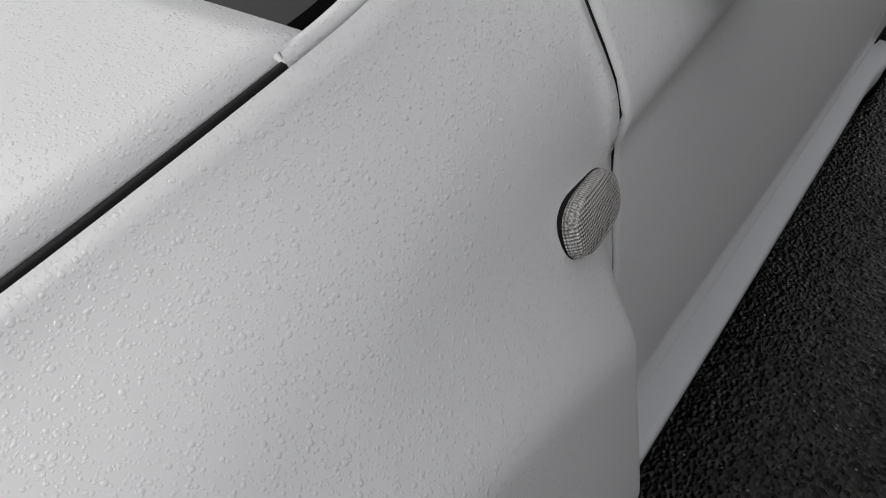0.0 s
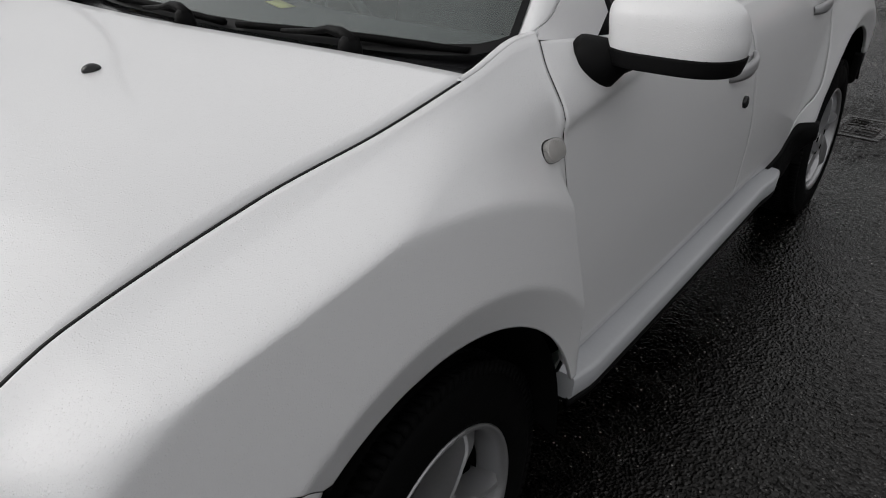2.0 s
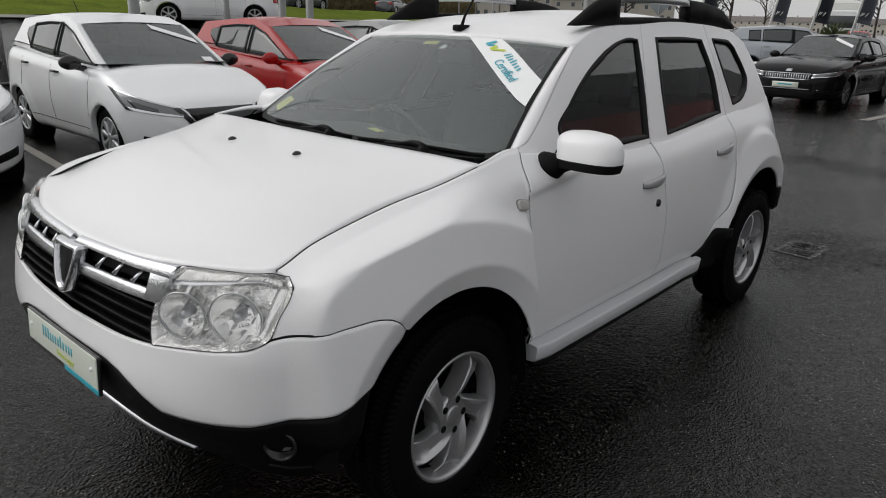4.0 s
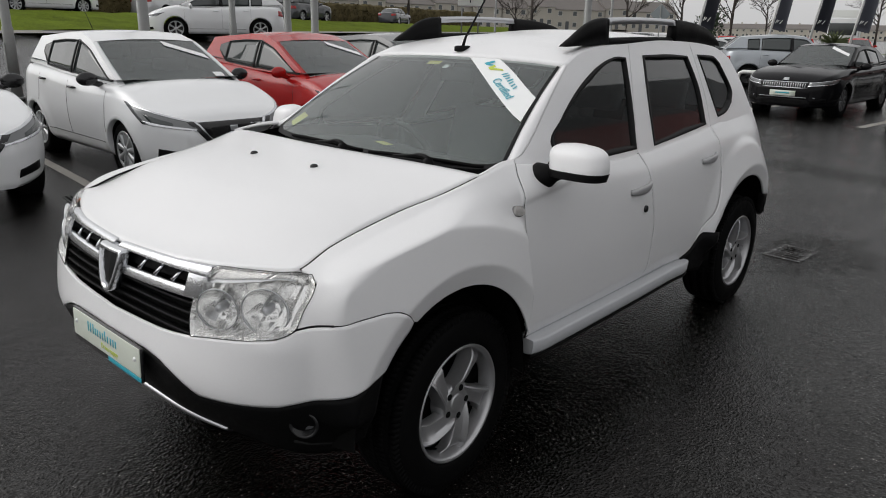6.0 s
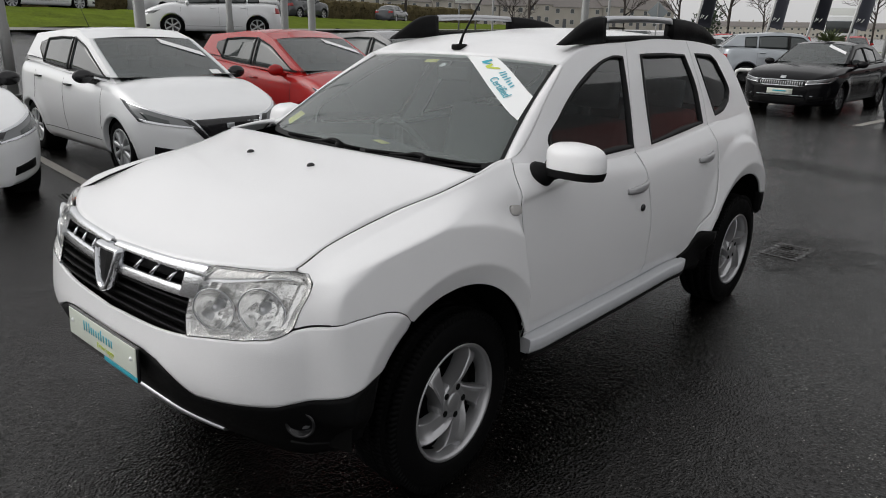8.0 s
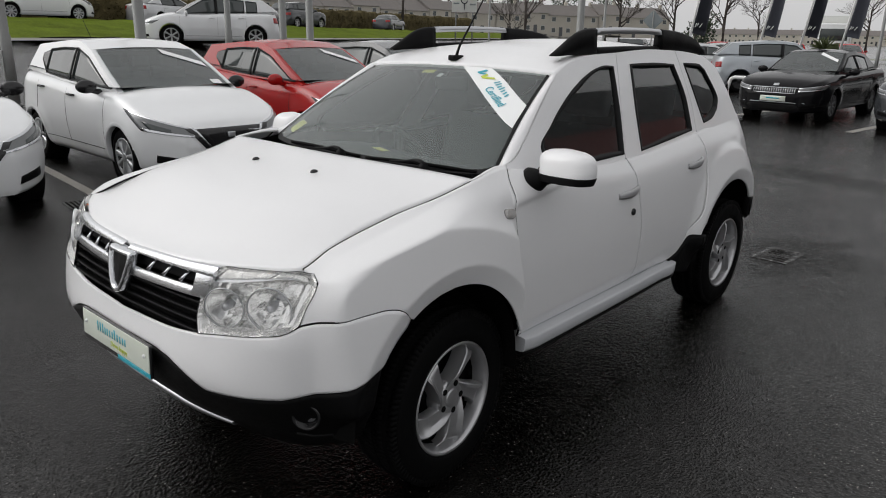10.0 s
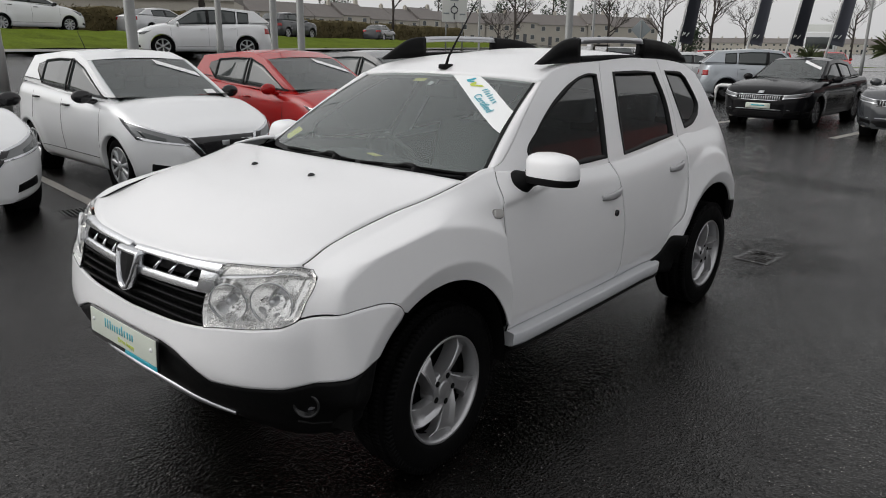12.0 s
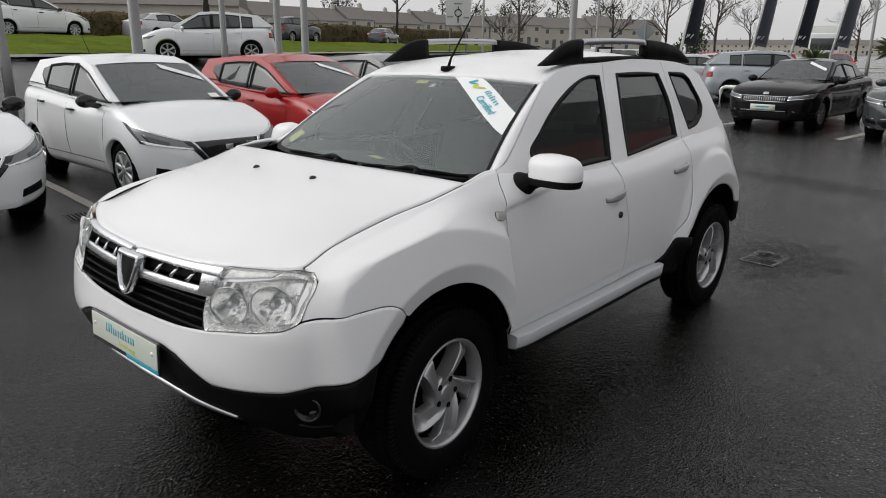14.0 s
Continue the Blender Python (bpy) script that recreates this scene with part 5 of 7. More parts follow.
tube(bm, [(0, .965, 1.555), (0, .985, 1.60), (0, 1.22, 1.90)], [.008, .006, .0025], 8)
part("aerial_whip", bm, BLACK, aerial)

# black trim ahead of the rear wheel, and the black rear bumper
TRIM_T = run([(1.845, .468), (1.93, .497), (2.00, .545), (2.06, .580), (2.13, .574), (2.196, .560)], 26)
TRIM_A = run([(1.905, .385), (2.05, .345), (2.172, .322), (2.170, .42), (2.199, .556)], 26)
for side in (1, -1):
    bm = bmesh.new()
    rows = []
    for p, q in zip(TRIM_T, TRIM_A):
        rows.append([flank(p[0] * (1 - t) + q[0] * t, max(.29, p[1] * (1 - t) + q[1] * t), .008 + .024 * t * (1 - .5 * t), side) for t in np.linspace(0, 1, 8)])
    skin(bm, np.array(rows), 0.016, -side)
    bmesh.ops.recalc_face_normals(bm, faces=bm.faces[:])
    part("rear_arch_trim", bm, BLACK, suv, "black plastic trim")
    low = join(side_run([(2.975, .535), (3.04, .50), (3.12, .48)], 9), run([(4.70, .48), (5.05, .45), (5.75, .44)], 20))
    high = join(side_run([(2.94, .662), (3.02, .652), (3.12, .647)], 9), run([(4.70, .647), (5.05, .637), (5.75, .637)], 20))
    H = on_body(coons(low, high, run([low[0], high[0]], 10), run([low[-1], high[-1]], 10)), -0.002)
    bm = bmesh.new()
    skin(bm, H if side > 0 else mirrored(H), 0.03, side)
    bmesh.ops.recalc_face_normals(bm, faces=bm.faces[:])
    part("rear_bumper", bm, BLACK, suv, "black plastic rear bumper")
    # underside edge of the sill
    bm = bmesh.new()
    box(bm, (.70 * side if side > 0 else -.845, .46, .350), (.845 if side > 0 else .70 * side, 1.92, .388), .01)
    part("sill_underside", bm, BLACK, suv)

# ---- cabin ----
bm = bmesh.new()
dash = []
for x in np.linspace(-.68, .68, 31):
    hump = .03 * math.exp(-(((x + .36) / .2) ** 2))
    dash.append([(x, .33 + .09 * (x / .68) ** 2, 1.105), (x, .55, 1.095 + hump), (x, .72, 1.075 + hump), (x, .80, 1.03), (x, .78, .80), (x, .7, .55)])
grid_faces(bm, np.array(dash))
bmesh.ops.recalc_face_normals(bm, faces=bm.faces[:])
part("dashboard", bm, INTERIOR, suv)
bm = bmesh.new()
box(bm, (-.70, .5, .38), (.70, 2.9, .44))
part("cabin_floor", bm, INTERIOR, suv)
bm = bmesh.new()
grid_faces(bm, np.stack([X * 0.95 + 0 * k, Yr + .01, Zr - 0.035], -1), True)
part("headlining", bm, PALE_CABIN, suv)
wheel_at = Matrix.Translation((-.36, .93, 1.01)) @ Matrix.Rotation(radians(-62), 4, "X") @ Matrix.Rotation(radians(90), 4, "Y")
bm = bmesh.new()
ringp = [(0, .185 * math.cos(a), .185 * math.sin(a)) for a in np.linspace(0, 2 * math.pi, 33)]
tube(bm, ringp, .016, 8, False)
for a in (0.3, math.pi - 0.3, -math.pi / 2):
    tube(bm, [(0.03, 0, 0), (0, .18 * math.cos(a), .18 * math.sin(a))], [.03, .014], 8)
part("steering_wheel", bm, INTERIOR, suv, at=wheel_at)
for x in (-.36, .36):
    for y, tall in ((1.30, 1.0), (2.10, 0.95)):
        bm = bmesh.new()
        box(bm, (-.24, -.30, .55), (.24, .22, .72), .06)
        box(bm, (-.23, .0, 0), (.23, .13, .60), .055, m=Matrix.Translation((0, .12, .66)) @ Matrix.Rotation(radians(-16), 4, "X"))
        seat = part("seat", bm, SEAT, suv, at=Matrix.Translation((x, y, -.02)))
        bm = bmesh.new()
        box(bm, (-.13, .0, 0), (.13, .09, .19), .04, m=Matrix.Translation((0, .31, 1.27 * tall)) @ Matrix.Rotation(radians(-10), 4, "X"))
        part("headrest", bm, SEAT, seat)
bm = bmesh.new()
box(bm, (-.10, -.015, -.035), (.10, .015, .035), .012)
part("rear_view_mirror", bm, INTERIOR, suv, at=Matrix.Translation((0, .93, 1.425)))

# ---- stickers on the windscreen ----


def on_screen(s, t, off=0.004):
    """A place on the windscreen: s across, t up, both 0 to 1."""
    i, j = s * (WS.shape[0] - 1), t * (WS.shape[1] - 1)
    a, b = min(int(i), WS.shape[0] - 2), min(int(j), WS.shape[1] - 2)
    fi, fj = i - a, j - b
    p = WS[a, b] * (1 - fi) * (1 - fj) + WS[a + 1, b] * fi * (1 - fj) + WS[a, b + 1] * (1 - fi) * fj + WS[a + 1, b + 1] * fi * fj
    return p + sheet_normals(WS)[a, b] * off


def screen_patch(name, corners, mat, label, off=0.004, n=12, parent=None, category="sticker", bow=0.0):
    """A four-cornered label on the glass; corners (s, t) from lower left anticlockwise."""
    c = np.array(corners, float)
    f = np.linspace(0, 1, n)
    rows = [[on_screen(*((c[0] * (1 - a) + c[1] * a) * (1 - b) + (c[3] * (1 - a) + c[2] * a) * b + (0, 4 * bow * b * (1 - b))), off) for b in f] for a in f]
    bm = bmesh.new()
    grid_faces(bm, np.array(rows))
    return part(name, bm, mat, parent, label)


STICK = ((.592, .985), (.737, .990), (.990, .61), (.985, .375))
stick = screen_patch("windscreen_sticker", (STICK[3], STICK[2], STICK[1], STICK[0]), STICKER, "white diagonal dealer sticker on the windscreen", parent=suv, bow=.032)


def on_stick(along, across):
    """A place on the diagonal label: along from its top, across from its lower edge."""
    c = np.array(STICK)
    lo, hi = c[0] * (1 - along) + c[3] * along, c[1] * (1 - along) + c[2] * along
    return lo * (1 - across) + hi * across + (0, .128 * along * (1 - along))


def stick_shape(name, pts, mat, label=""):
    bm = bmesh.new()
    vs = [bm.verts.new(on_screen(*on_stick(a, b), 0.0065)) for a, b in pts]
    bm.faces.new(vs)
    bmesh.ops.recalc_face_normals(bm, faces=bm.faces[:])
    part(name, bm, mat, stick, label)


def stroke(p, q, w):
    (a, b), (c, d) = p, q
    n = np.array([-(d - b) * 0.45, (c - a) / 0.45])
    n = n / (np.hypot(n[0] / 0.45, n[1]) + 1e-9) * w
    n = np.array([n[0], n[1]])
    return [(a + n[0], b + n[1]), (c + n[0], d + n[1]), (c - n[0], d - n[1]), (a - n[0], b - n[1])]


for p, q, mat in (((.10, .74), (.16, .34), TEAL), ((.16, .34), (.215, .62), TEAL), ((.215, .62), (.265, .34), LIME), ((.265, .34), (.33, .74), LIME)):
    (a, b), (c_, d) = p, q
    stick_shape("mark_stroke", [(a - .022, b), (a + .022, b), (c_ + .022, d), (c_ - .022, d)], mat)
for a0, h_ in ((.410, .24), (.455, .24), (.500, .17), (.545, .24), (.590, .17), (.635, .17), (.680, .17)):
    stick_shape("mark_bar", [(a0, .58), (a0 + .018, .58), (a0 + .018, .58 + h_), (a0, .58 + h_)], TEAL)
bm = text_mesh("Certified", 0.054)
o = Vector(on_screen(*on_stick(.62, .30), 0.007))
ax = (Vector(on_screen(*on_stick(.88, .32), 0.007)) - Vector(on_screen(*on_stick(.36, .32), 0.007))).normalized()
nz = Vector(sheet_normals(WS)[33, 14])
ay = nz.cross(ax).normalized()
part("sticker_lettering", bm, TEAL, stick, "teal lettering", False, at=Matrix.Translation(o) @ Matrix((ax, ay, nz)).transposed().to_4x4())
screen_patch("paper_note", ((.395, .90), (.465, .905), (.463, .945), (.393, .94)), YELLOW, "pale yellow note behind the glass", -0.006, 5, parent=suv)
screen_patch("sensor_patch", ((.500, .862), (.525, .862), (.525, .905), (.500, .905)), STICKER, "small white patch behind the glass", -0.006, 5, parent=suv)
screen_patch("tax_disc", ((.035, .12), (.085, .10), (.105, .22), (.055, .24)), YELLOW, "yellow paper disc", -0.004, 5, parent=suv)
bm = bmesh.new()
box(bm, (-.06, -.02, 0), (.06, .02, .002))
part("paper_tag", bm, YELLOW, suv, "yellow-green paper tag on the dashboard", at=Matrix.Translation((-.15, .58, 1.108)) @ Matrix.Rotation(radians(-20), 4, "Z"))
# ---- the other cars ----
from mathutils.bvhtree import BVHTree

DARKGLASS = material("dark_car_glass", (0.040, 0.048, 0.048), 0.04, spec=0.8)
CARGLASS = glass_material("car_window_glass", (0.72, 0.80, 0.78), 1.5, 0.07)
CARWHITE = material("wet_white_paint", (0.78, 0.79, 0.80), 0.25, coat=0.6, vary=0.01)
CARRED = material("wet_red_paint", (0.36, 0.008, 0.008), 0.25, spec=0.3, coat=0.3, vary=0.03)
CARBLACK = material("wet_black_paint", (0.006, 0.006, 0.007), 0.12, spec=0.12, coat=0.10, rough_vary=0.04)
CARGREY = material("dark_grey_paint", (0.045, 0.048, 0.053), 0.2, coat=0.7, vary=0.03)
CARSILVER = material("silver_paint", (0.58, 0.59, 0.60), 0.28, metal=0.25, coat=0.5, vary=0.02)
CARBLUE = material("pale_blue_silver_paint", (0.40, 0.43, 0.46), 0.28, metal=0.4, coat=0.5, vary=0.02)
LAMPGLASS = material("grey_lamp_unit", (0.16, 0.165, 0.17), 0.10, metal=0.3, spec=0.8)
HUBCAP = material("silver_hubcap", (0.42, 0.43, 0.44), 0.35, metal=0.5, vary=0.05)
DARKALLOY = material("dark_alloy", (0.10, 0.10, 0.105), 0.35, metal=0.6, vary=0.05)


def plain_wheel(parent, at, r, mat, spokes=7):
    hub = part("wheel", bmesh.new(), mat, parent, at=at)
    bm = bmesh.new()
    w = 0.10
    lathe(bm, [(r * .66, -w), (r * .9, -w), (r * .98, -w * .7), (r, 0), (r * .98, w * .7), (r * .93, w * .95), (r * .80, w * 1.05), (r * .68, w)], steps=40)
    part("tyre", bm, RUBBER, hub, "black tyre")
    bm = bmesh.new()
    lathe(bm, [(r * .68, w * .97), (r * .66, w * 1.0), (r * .63, w * .9), (r * .60, w * .55), (0, w * .5)], steps=32)
    part("rim", bm, GLOSSBLACK, hub)
    bm = bmesh.new()
    lathe(bm, [(r * .68, w * .95), (r * .67, w * 1.03), (r * .62, w * 1.0), (r * .60, w * .9)], steps=32)
    part("rim_edge", bm, mat, hub)
    for k in range(spokes):
        a = 2 * math.pi * k / spokes
        m = Matrix.Rotation(a, 4, "X")
        bm = bmesh.new()
        c8 = []
        for rr_, hw in ((r * .10, .022), (r * .35, .026), (r * .63, .040)):
            c8.append([tuple(m @ Vector((x, y, rr_))) for x, y in ((w * .6, -hw), (w * .98, -hw * .8), (w * 1.0, hw * .8), (w * .6, hw))])
        grid_faces(bm, np.array(c8))
        bmesh.ops.recalc_face_normals(bm, faces=bm.faces[:])
        part("spoke", bm, mat, hub)
    bm = bmesh.new()
    lathe(bm, [(r * .17, w * .7), (r * .17, w * 1.0), (r * .12, w * 1.06), (0, w * 1.08)], steps=20)
    part("hub_cap", bm, mat, hub)
    return hub


def make_car(name, label, at, paint, spec, group="parked cars", wheel_mat=None, extras=()):
    """A complete car, nose towards -y, front axle at y = 0. spec: sizes of the car."""
    g = dict(wb=2.53, nose=.82, tail=.66, half=.865, nose_z=.74, cowl=(.32, .98), belt=(1.0, 1.06), top=(1.02, 1.80, 1.44, 2.95, 1.36), rear=(3.12, 1.06), r=.31, tw=.60, spokes=7, grille="v")
    g.update(spec)
    car = thing(name, label, "car", group, at=at)
    y0, y1, W = -g["nose"], g["wb"] + g["tail"], g["half"]
    ys = np.linspace(y0, y1, 150)
    top_y = [y0, y0 + .10, y0 + .35, g["cowl"][0], g["cowl"][0] + .3, g["wb"] * .7, g["rear"][0], y1 - .03, y1]
    deck_z = g.get("deck", g["belt"][1] - .02)
    top_z = [g["nose_z"] - .10, g["nose_z"], g["nose_z"] + .10, g["cowl"][1], g["belt"][0], (g["belt"][0] + g["belt"][1]) / 2, deck_z, deck_z - .05, deck_z - .12]
    zt = pchip(top_y, top_z, ys)
    fn = np.clip((ys - y0) / .62, 0, 1)
    ft = np.clip((y1 - ys) / .5, 0, 1)
    plan = (1 - .42 * (1 - fn) ** 2.4) * (1 - .26 * (1 - ft) ** 2.6)
    key = [(.88, .18), (.95, .24), (.985, .38), (1.0, .58), (1.0, .76), (.975, .90), (.90, .985), (.78, 1.0), (.40, 1.03), (0, 1.04)]
    prof = [tuple(p) for p in pchip(np.arange(len(key)), np.array(key), np.linspace(0, len(key) - 1, 37))]
    half = np.array([[(W * p * a, y, .20 + (z - .20) * b) for p, b in [(q[0], (q[1] - .18) / .82) for q in prof]] for y, z, a in zip(ys, zt, plan)])
    zz = half[..., 2]
    sw = np.exp(-((zz - .62) / .20) ** 2) * .012
    half[..., 0] += sw * np.sign(half[..., 0])
    for ay in (0, g["wb"]):
        rr_ = np.hypot(half[..., 1] - ay, zz - g["r"])
        half[..., 0] += .018 * np.exp(-(((rr_ - g["r"] - .06) / .10) ** 2)) * (half[..., 0] > .5)
    back = np.clip((zz - .50) / .55, -.5, 1)
    half[..., 1] += (back * np.abs(back) * .20 + .05 * np.clip((.36 - zz) / .15, 0, 1)) * ((1 - fn) ** 2)[:, None]
    half[..., 1] -= np.clip((zz - .5) / .6, 0, 1) * .12 * ((1 - ft) ** 2)[:, None]
    full = np.concatenate([mirrored(half), half[:, ::-1][:, 1:]], 1)
    R = g["r"] + .045
    for ay in (0, g["wb"]):
        dy, dz = full[..., 1] - ay, full[..., 2] - g["r"]
        rr_ = np.hypot(dy, dz)
        side = np.abs(full[..., 0]) > W * .70
        snap = side & (rr_ > R - .022) & (rr_ < R + .012)
        f = np.where(snap, R / np.maximum(rr_, 1e-6), 1)
        full[..., 1], full[..., 2] = ay + dy * f, g["r"] + dz * f
    bm = bmesh.new()
    vs = grid_faces(bm, full)
    for row in (vs[0], vs[-1]):
        bm.faces.new(row)
    dead = []
    for fce in bm.faces:
        c = fce.calc_center_median()
        if abs(c.x) > W * .60 and len(fce.verts) == 4 and any(math.hypot(c.y - ay, c.z - g["r"]) < R - .004 for ay in (0, g["wb"])):
            dead.append(fce)
    bmesh.ops.delete(bm, geom=dead, context="FACES")
    bmesh.ops.recalc_face_normals(bm, faces=bm.faces[:])
    tree = BVHTree.FromBMesh(bm)
    part("body", bm, paint, car)
    # wheel housings and floor
    bm = bmesh.new()
    box(bm, (-W * .80, y0 + .25, .20), (W * .80, y1 - .25, .50))
    for ay in (0, g["wb"]):
        for sd in (1, -1):
            lathe(bm, [(R + .01, -.10), (R + .01, .12)], m=Matrix.Translation((sd * W * .84, ay, g["r"])), steps=24)
    part("underbody", bm, DARK, car)

    for ay in (0, g["wb"]):
        for sd in (1, -1):
            bm = bmesh.new()
            rows = []
            for a in np.linspace(-.28, math.pi + .28, 40):
                col = []
                for q, dx in ((R + .045, -.004), (R + .02, .006), (R - .012, .008), (R - .022, .0), (R - .022, -.05)):
                    p = Vector((sd * 3, ay + q * math.cos(a), g["r"] + q * math.sin(a)))
                    o = Vector((sd * 3, ay + (R + .05) * math.cos(a), g["r"] + (R + .05) * math.sin(a)))
                    hit = tree.ray_cast(o, Vector((-sd, 0, 0)))[0]
                    x = abs(hit.x) if hit is not None and abs(hit.x) > W * .7 else W * .97
                    col.append((sd * (x + dx), p.y, p.z))
                rows.append(col)
            grid_faces(bm, np.array(rows))
            bmesh.ops.recalc_face_normals(bm, faces=bm.faces[:])
            part("wheel_arch", bm, paint, car)
    # glasshouse
    rf_y, rt_y, rf_z, rb_y, rb_z = g["top"]
    roof_y = [g["cowl"][0], rf_y, (rf_y + rt_y) / 2, rt_y, rb_y, g["rear"][0] + .001]
    roof_z = [g["cowl"][1] - .01, rf_z - g.get("drop", .045), rf_z - .005, rf_z, rb_z, g["rear"][1] - .02]

    def roof_at(y):
        return np.interp(y, *[np.array(a) for a in zip(*[(yy, zz_) for yy, zz_ in zip(roof_y, roof_z)])])

    def belt_at(y):
        return np.interp(y, [g["cowl"][0], g["wb"] * .7, g["rear"][0]], [g["belt"][0], (g["belt"][0] + g["belt"][1]) / 2, g["belt"][1]]) - .015

    tw = g["tw"]

    def gs(y, z, off=0.0):
        """The side of the glasshouse."""
        bt = belt_at(y)
        f = np.clip((z - bt) / (rf_z - bt), 0, 1)
        taper = 1 - .10 * np.clip((y - rt_y) / 1.2, 0, 1) - .06 * np.clip((rf_y - y) / .8, 0, 1)
        return np.stack([(W * .895 - (W * .895 - tw) * f**1.15) * taper + off, y, z], -1)

    yy = np.unique(np.r_[np.linspace(g["cowl"][0], g["rear"][0], 46), rf_y, rb_y])
    up = roof_at(yy)
    low = np.minimum(belt_at(yy), up)
    t = np.linspace(0, 1, 8)[None]
    S_ = gs(np.repeat(yy[:, None], 8, 1), low[:, None] * (1 - t) + up[:, None] * t)
    for sd in (1, -1):
        bm = bmesh.new()
        grid_faces(bm, S_ if sd > 0 else mirrored(S_), sd < 0)
        part("side_pillar", bm, paint if not g.get("black_pillars") else GLOSSBLACK, car)

    def span(ya, yb, n, crown, mat, nm, k0=-1.0, k1=1.0, lift=0.0):
        q = np.linspace(ya, yb, n)
        e = gs(q, roof_at(q))
        s_ = np.linspace(k0, k1, 25)[:, None]
        A = np.stack([s_ * e[None, :, 0], e[None, :, 1] - .05 * (1 - s_**2) * np.clip((rf_y - q) / .5, -.2, 1)[None] + .04 * (1 - s_**2) * (q > rb_y), e[None, :, 2] + crown * (1 - s_**2) + lift], -1)
        bm = bmesh.new()
        grid_faces(bm, A)
        return part(nm, bm, mat, car)

    pane_ob = span(g["cowl"][0] + .01, rf_y - .01, 10, .015, CARGLASS, "windscreen", -.93, .93, .006)
    pane_ob.visible_shadow = False
    for k0, k1 in ((-1, -.91), (.91, 1)):
        span(g["cowl"][0], rf_y, 10, .012, paint, "windscreen_pillar", k0, k1)
    span(rf_y - .05, rf_y, 4, .012, SEAL, "windscreen_edge", -.93, .93)
    # cabin behind the windscreen: lining, shelf, seats
    for sd in (1, -1):
        bm = bmesh.new()
        A = S_ * np.array([.962, 1, 1])
        grid_faces(bm, A if sd > 0 else mirrored(A), sd < 0)
        part("side_lining", bm, INTERIOR, car)
    span(rf_y + .01, g["rear"][0] - .02, 14, .03, INTERIOR, "headlining", -.97, .97, -.03)
    bm = bmesh.new()
    q = np.linspace(g["cowl"][0] + .03, g["rear"][0] - .04, 16)
    deck_h = .20 + (np.interp(q, ys, zt) - .20) * 1.0488 + .008
    grid_faces(bm, np.array([[(x * W * .86, y, z) for x in (-1, -.5, 0, .5, 1)] for y, z in zip(q, deck_h)]))
    part("cabin_floor", bm, INTERIOR, car)
    for sx in (-.36, .36):
        for ys_, top_s in ((rf_y + .18, rf_z - .20), (rf_y + .95, rf_z - .24)):
            bm = bmesh.new()
            box(bm, (sx - .22, ys_ - .05, .95), (sx + .22, ys_ + .06, top_s - .10), .045)
            box(bm, (sx - .12, ys_ - .04, top_s - .12), (sx + .12, ys_ + .05, top_s + .04), .04)
            part("seat", bm, SEAT, car)
    span(rf_y, rb_y, 24, .03, paint, "roof")
    span(rb_y, g["rear"][0], 10, .02, paint, "rear_surround")
    span(rb_y + .03, g["rear"][0] - .03, 10, .02, DARKGLASS, "rear_window", -.85, .85, .006)

    # side windows
    b_y = g.get("b_pillar", rf_y + .38)
    c_y = g.get("c_pillar", b_y + .82)
    for sd in (1, -1):
        for ya, yb in ((g["cowl"][0] + g.get("a0", .33), b_y - .035), (b_y + .035, c_y)) + ((((c_y + .07), min(g["rear"][0] - .30, c_y + .42)),) if g.get("quarter") else ()):
            q = np.linspace(ya, yb, 14)
            hi = np.minimum(roof_at(q) - .085, rf_z - .09)
            lo = belt_at(q) + .035
            hi = np.maximum(hi, lo + .01)
            tt_ = np.linspace(0, 1, 6)[None]
            A = gs(np.repeat(q[:, None], 6, 1), lo[:, None] * (1 - tt_) + hi[:, None] * tt_, .005)
            if sd < 0:
                A = mirrored(A)
            bm = bmesh.new()
            skin(bm, A, .006, sd)
            part("side_window", bm, DARKGLASS, car, "dark side window")
            if ya > b_y:  # black pillar between the doors
                q2 = np.linspace(b_y - .05, b_y + .05, 4)
                lo2, hi2 = belt_at(q2) + .02, np.minimum(roof_at(q2) - .075, rf_z - .08)
                A2 = gs(np.repeat(q2[:, None], 6, 1), lo2[:, None] * (1 - tt_) + hi2[:, None] * tt_, .003)
                bm = bmesh.new()
                skin(bm, A2 if sd > 0 else mirrored(A2), .006, sd)
                part("door_pillar", bm, GLOSSBLACK, car, "black pillar between the doors")
            rim = np.concatenate([A[:, 0], A[-1, 1:], A[-2::-1, -1], A[0, -2:0:-1]])
            bm = bmesh.new()
            tube(bm, [*rim, rim[0]], .009, 5, False)
            part("window_seal", bm, SEAL, car)

        if g.get("black_quarter"):
            q3 = np.linspace(c_y + .025, c_y + .27, 8)
            w3 = np.linspace(0, 1, 8)
            lo3, hi3 = belt_at(q3) + .045 + .13 * w3, np.minimum(roof_at(q3) - .09, rf_z - .10) - .03 * w3
            A3 = gs(np.repeat(q3[:, None], 6, 1), lo3[:, None] * (1 - tt_) + hi3[:, None] * tt_, .004)
            bm = bmesh.new()
            skin(bm, A3 if sd > 0 else mirrored(A3), .006, sd)
            part("quarter_trim", bm, GLOSSBLACK, car, "black trim behind the rear door")

    def cast(nm, pts, mat, way, off=.005, n=10, label=""):
        """A lamp, grille or seam laid on the body: corners in space, thrown along a direction on to the skin."""
        c = [Vector(p) for p in pts]
        way = Vector(way).normalized()
        rows = []
        for a in np.linspace(0, 1, n):
            col = []
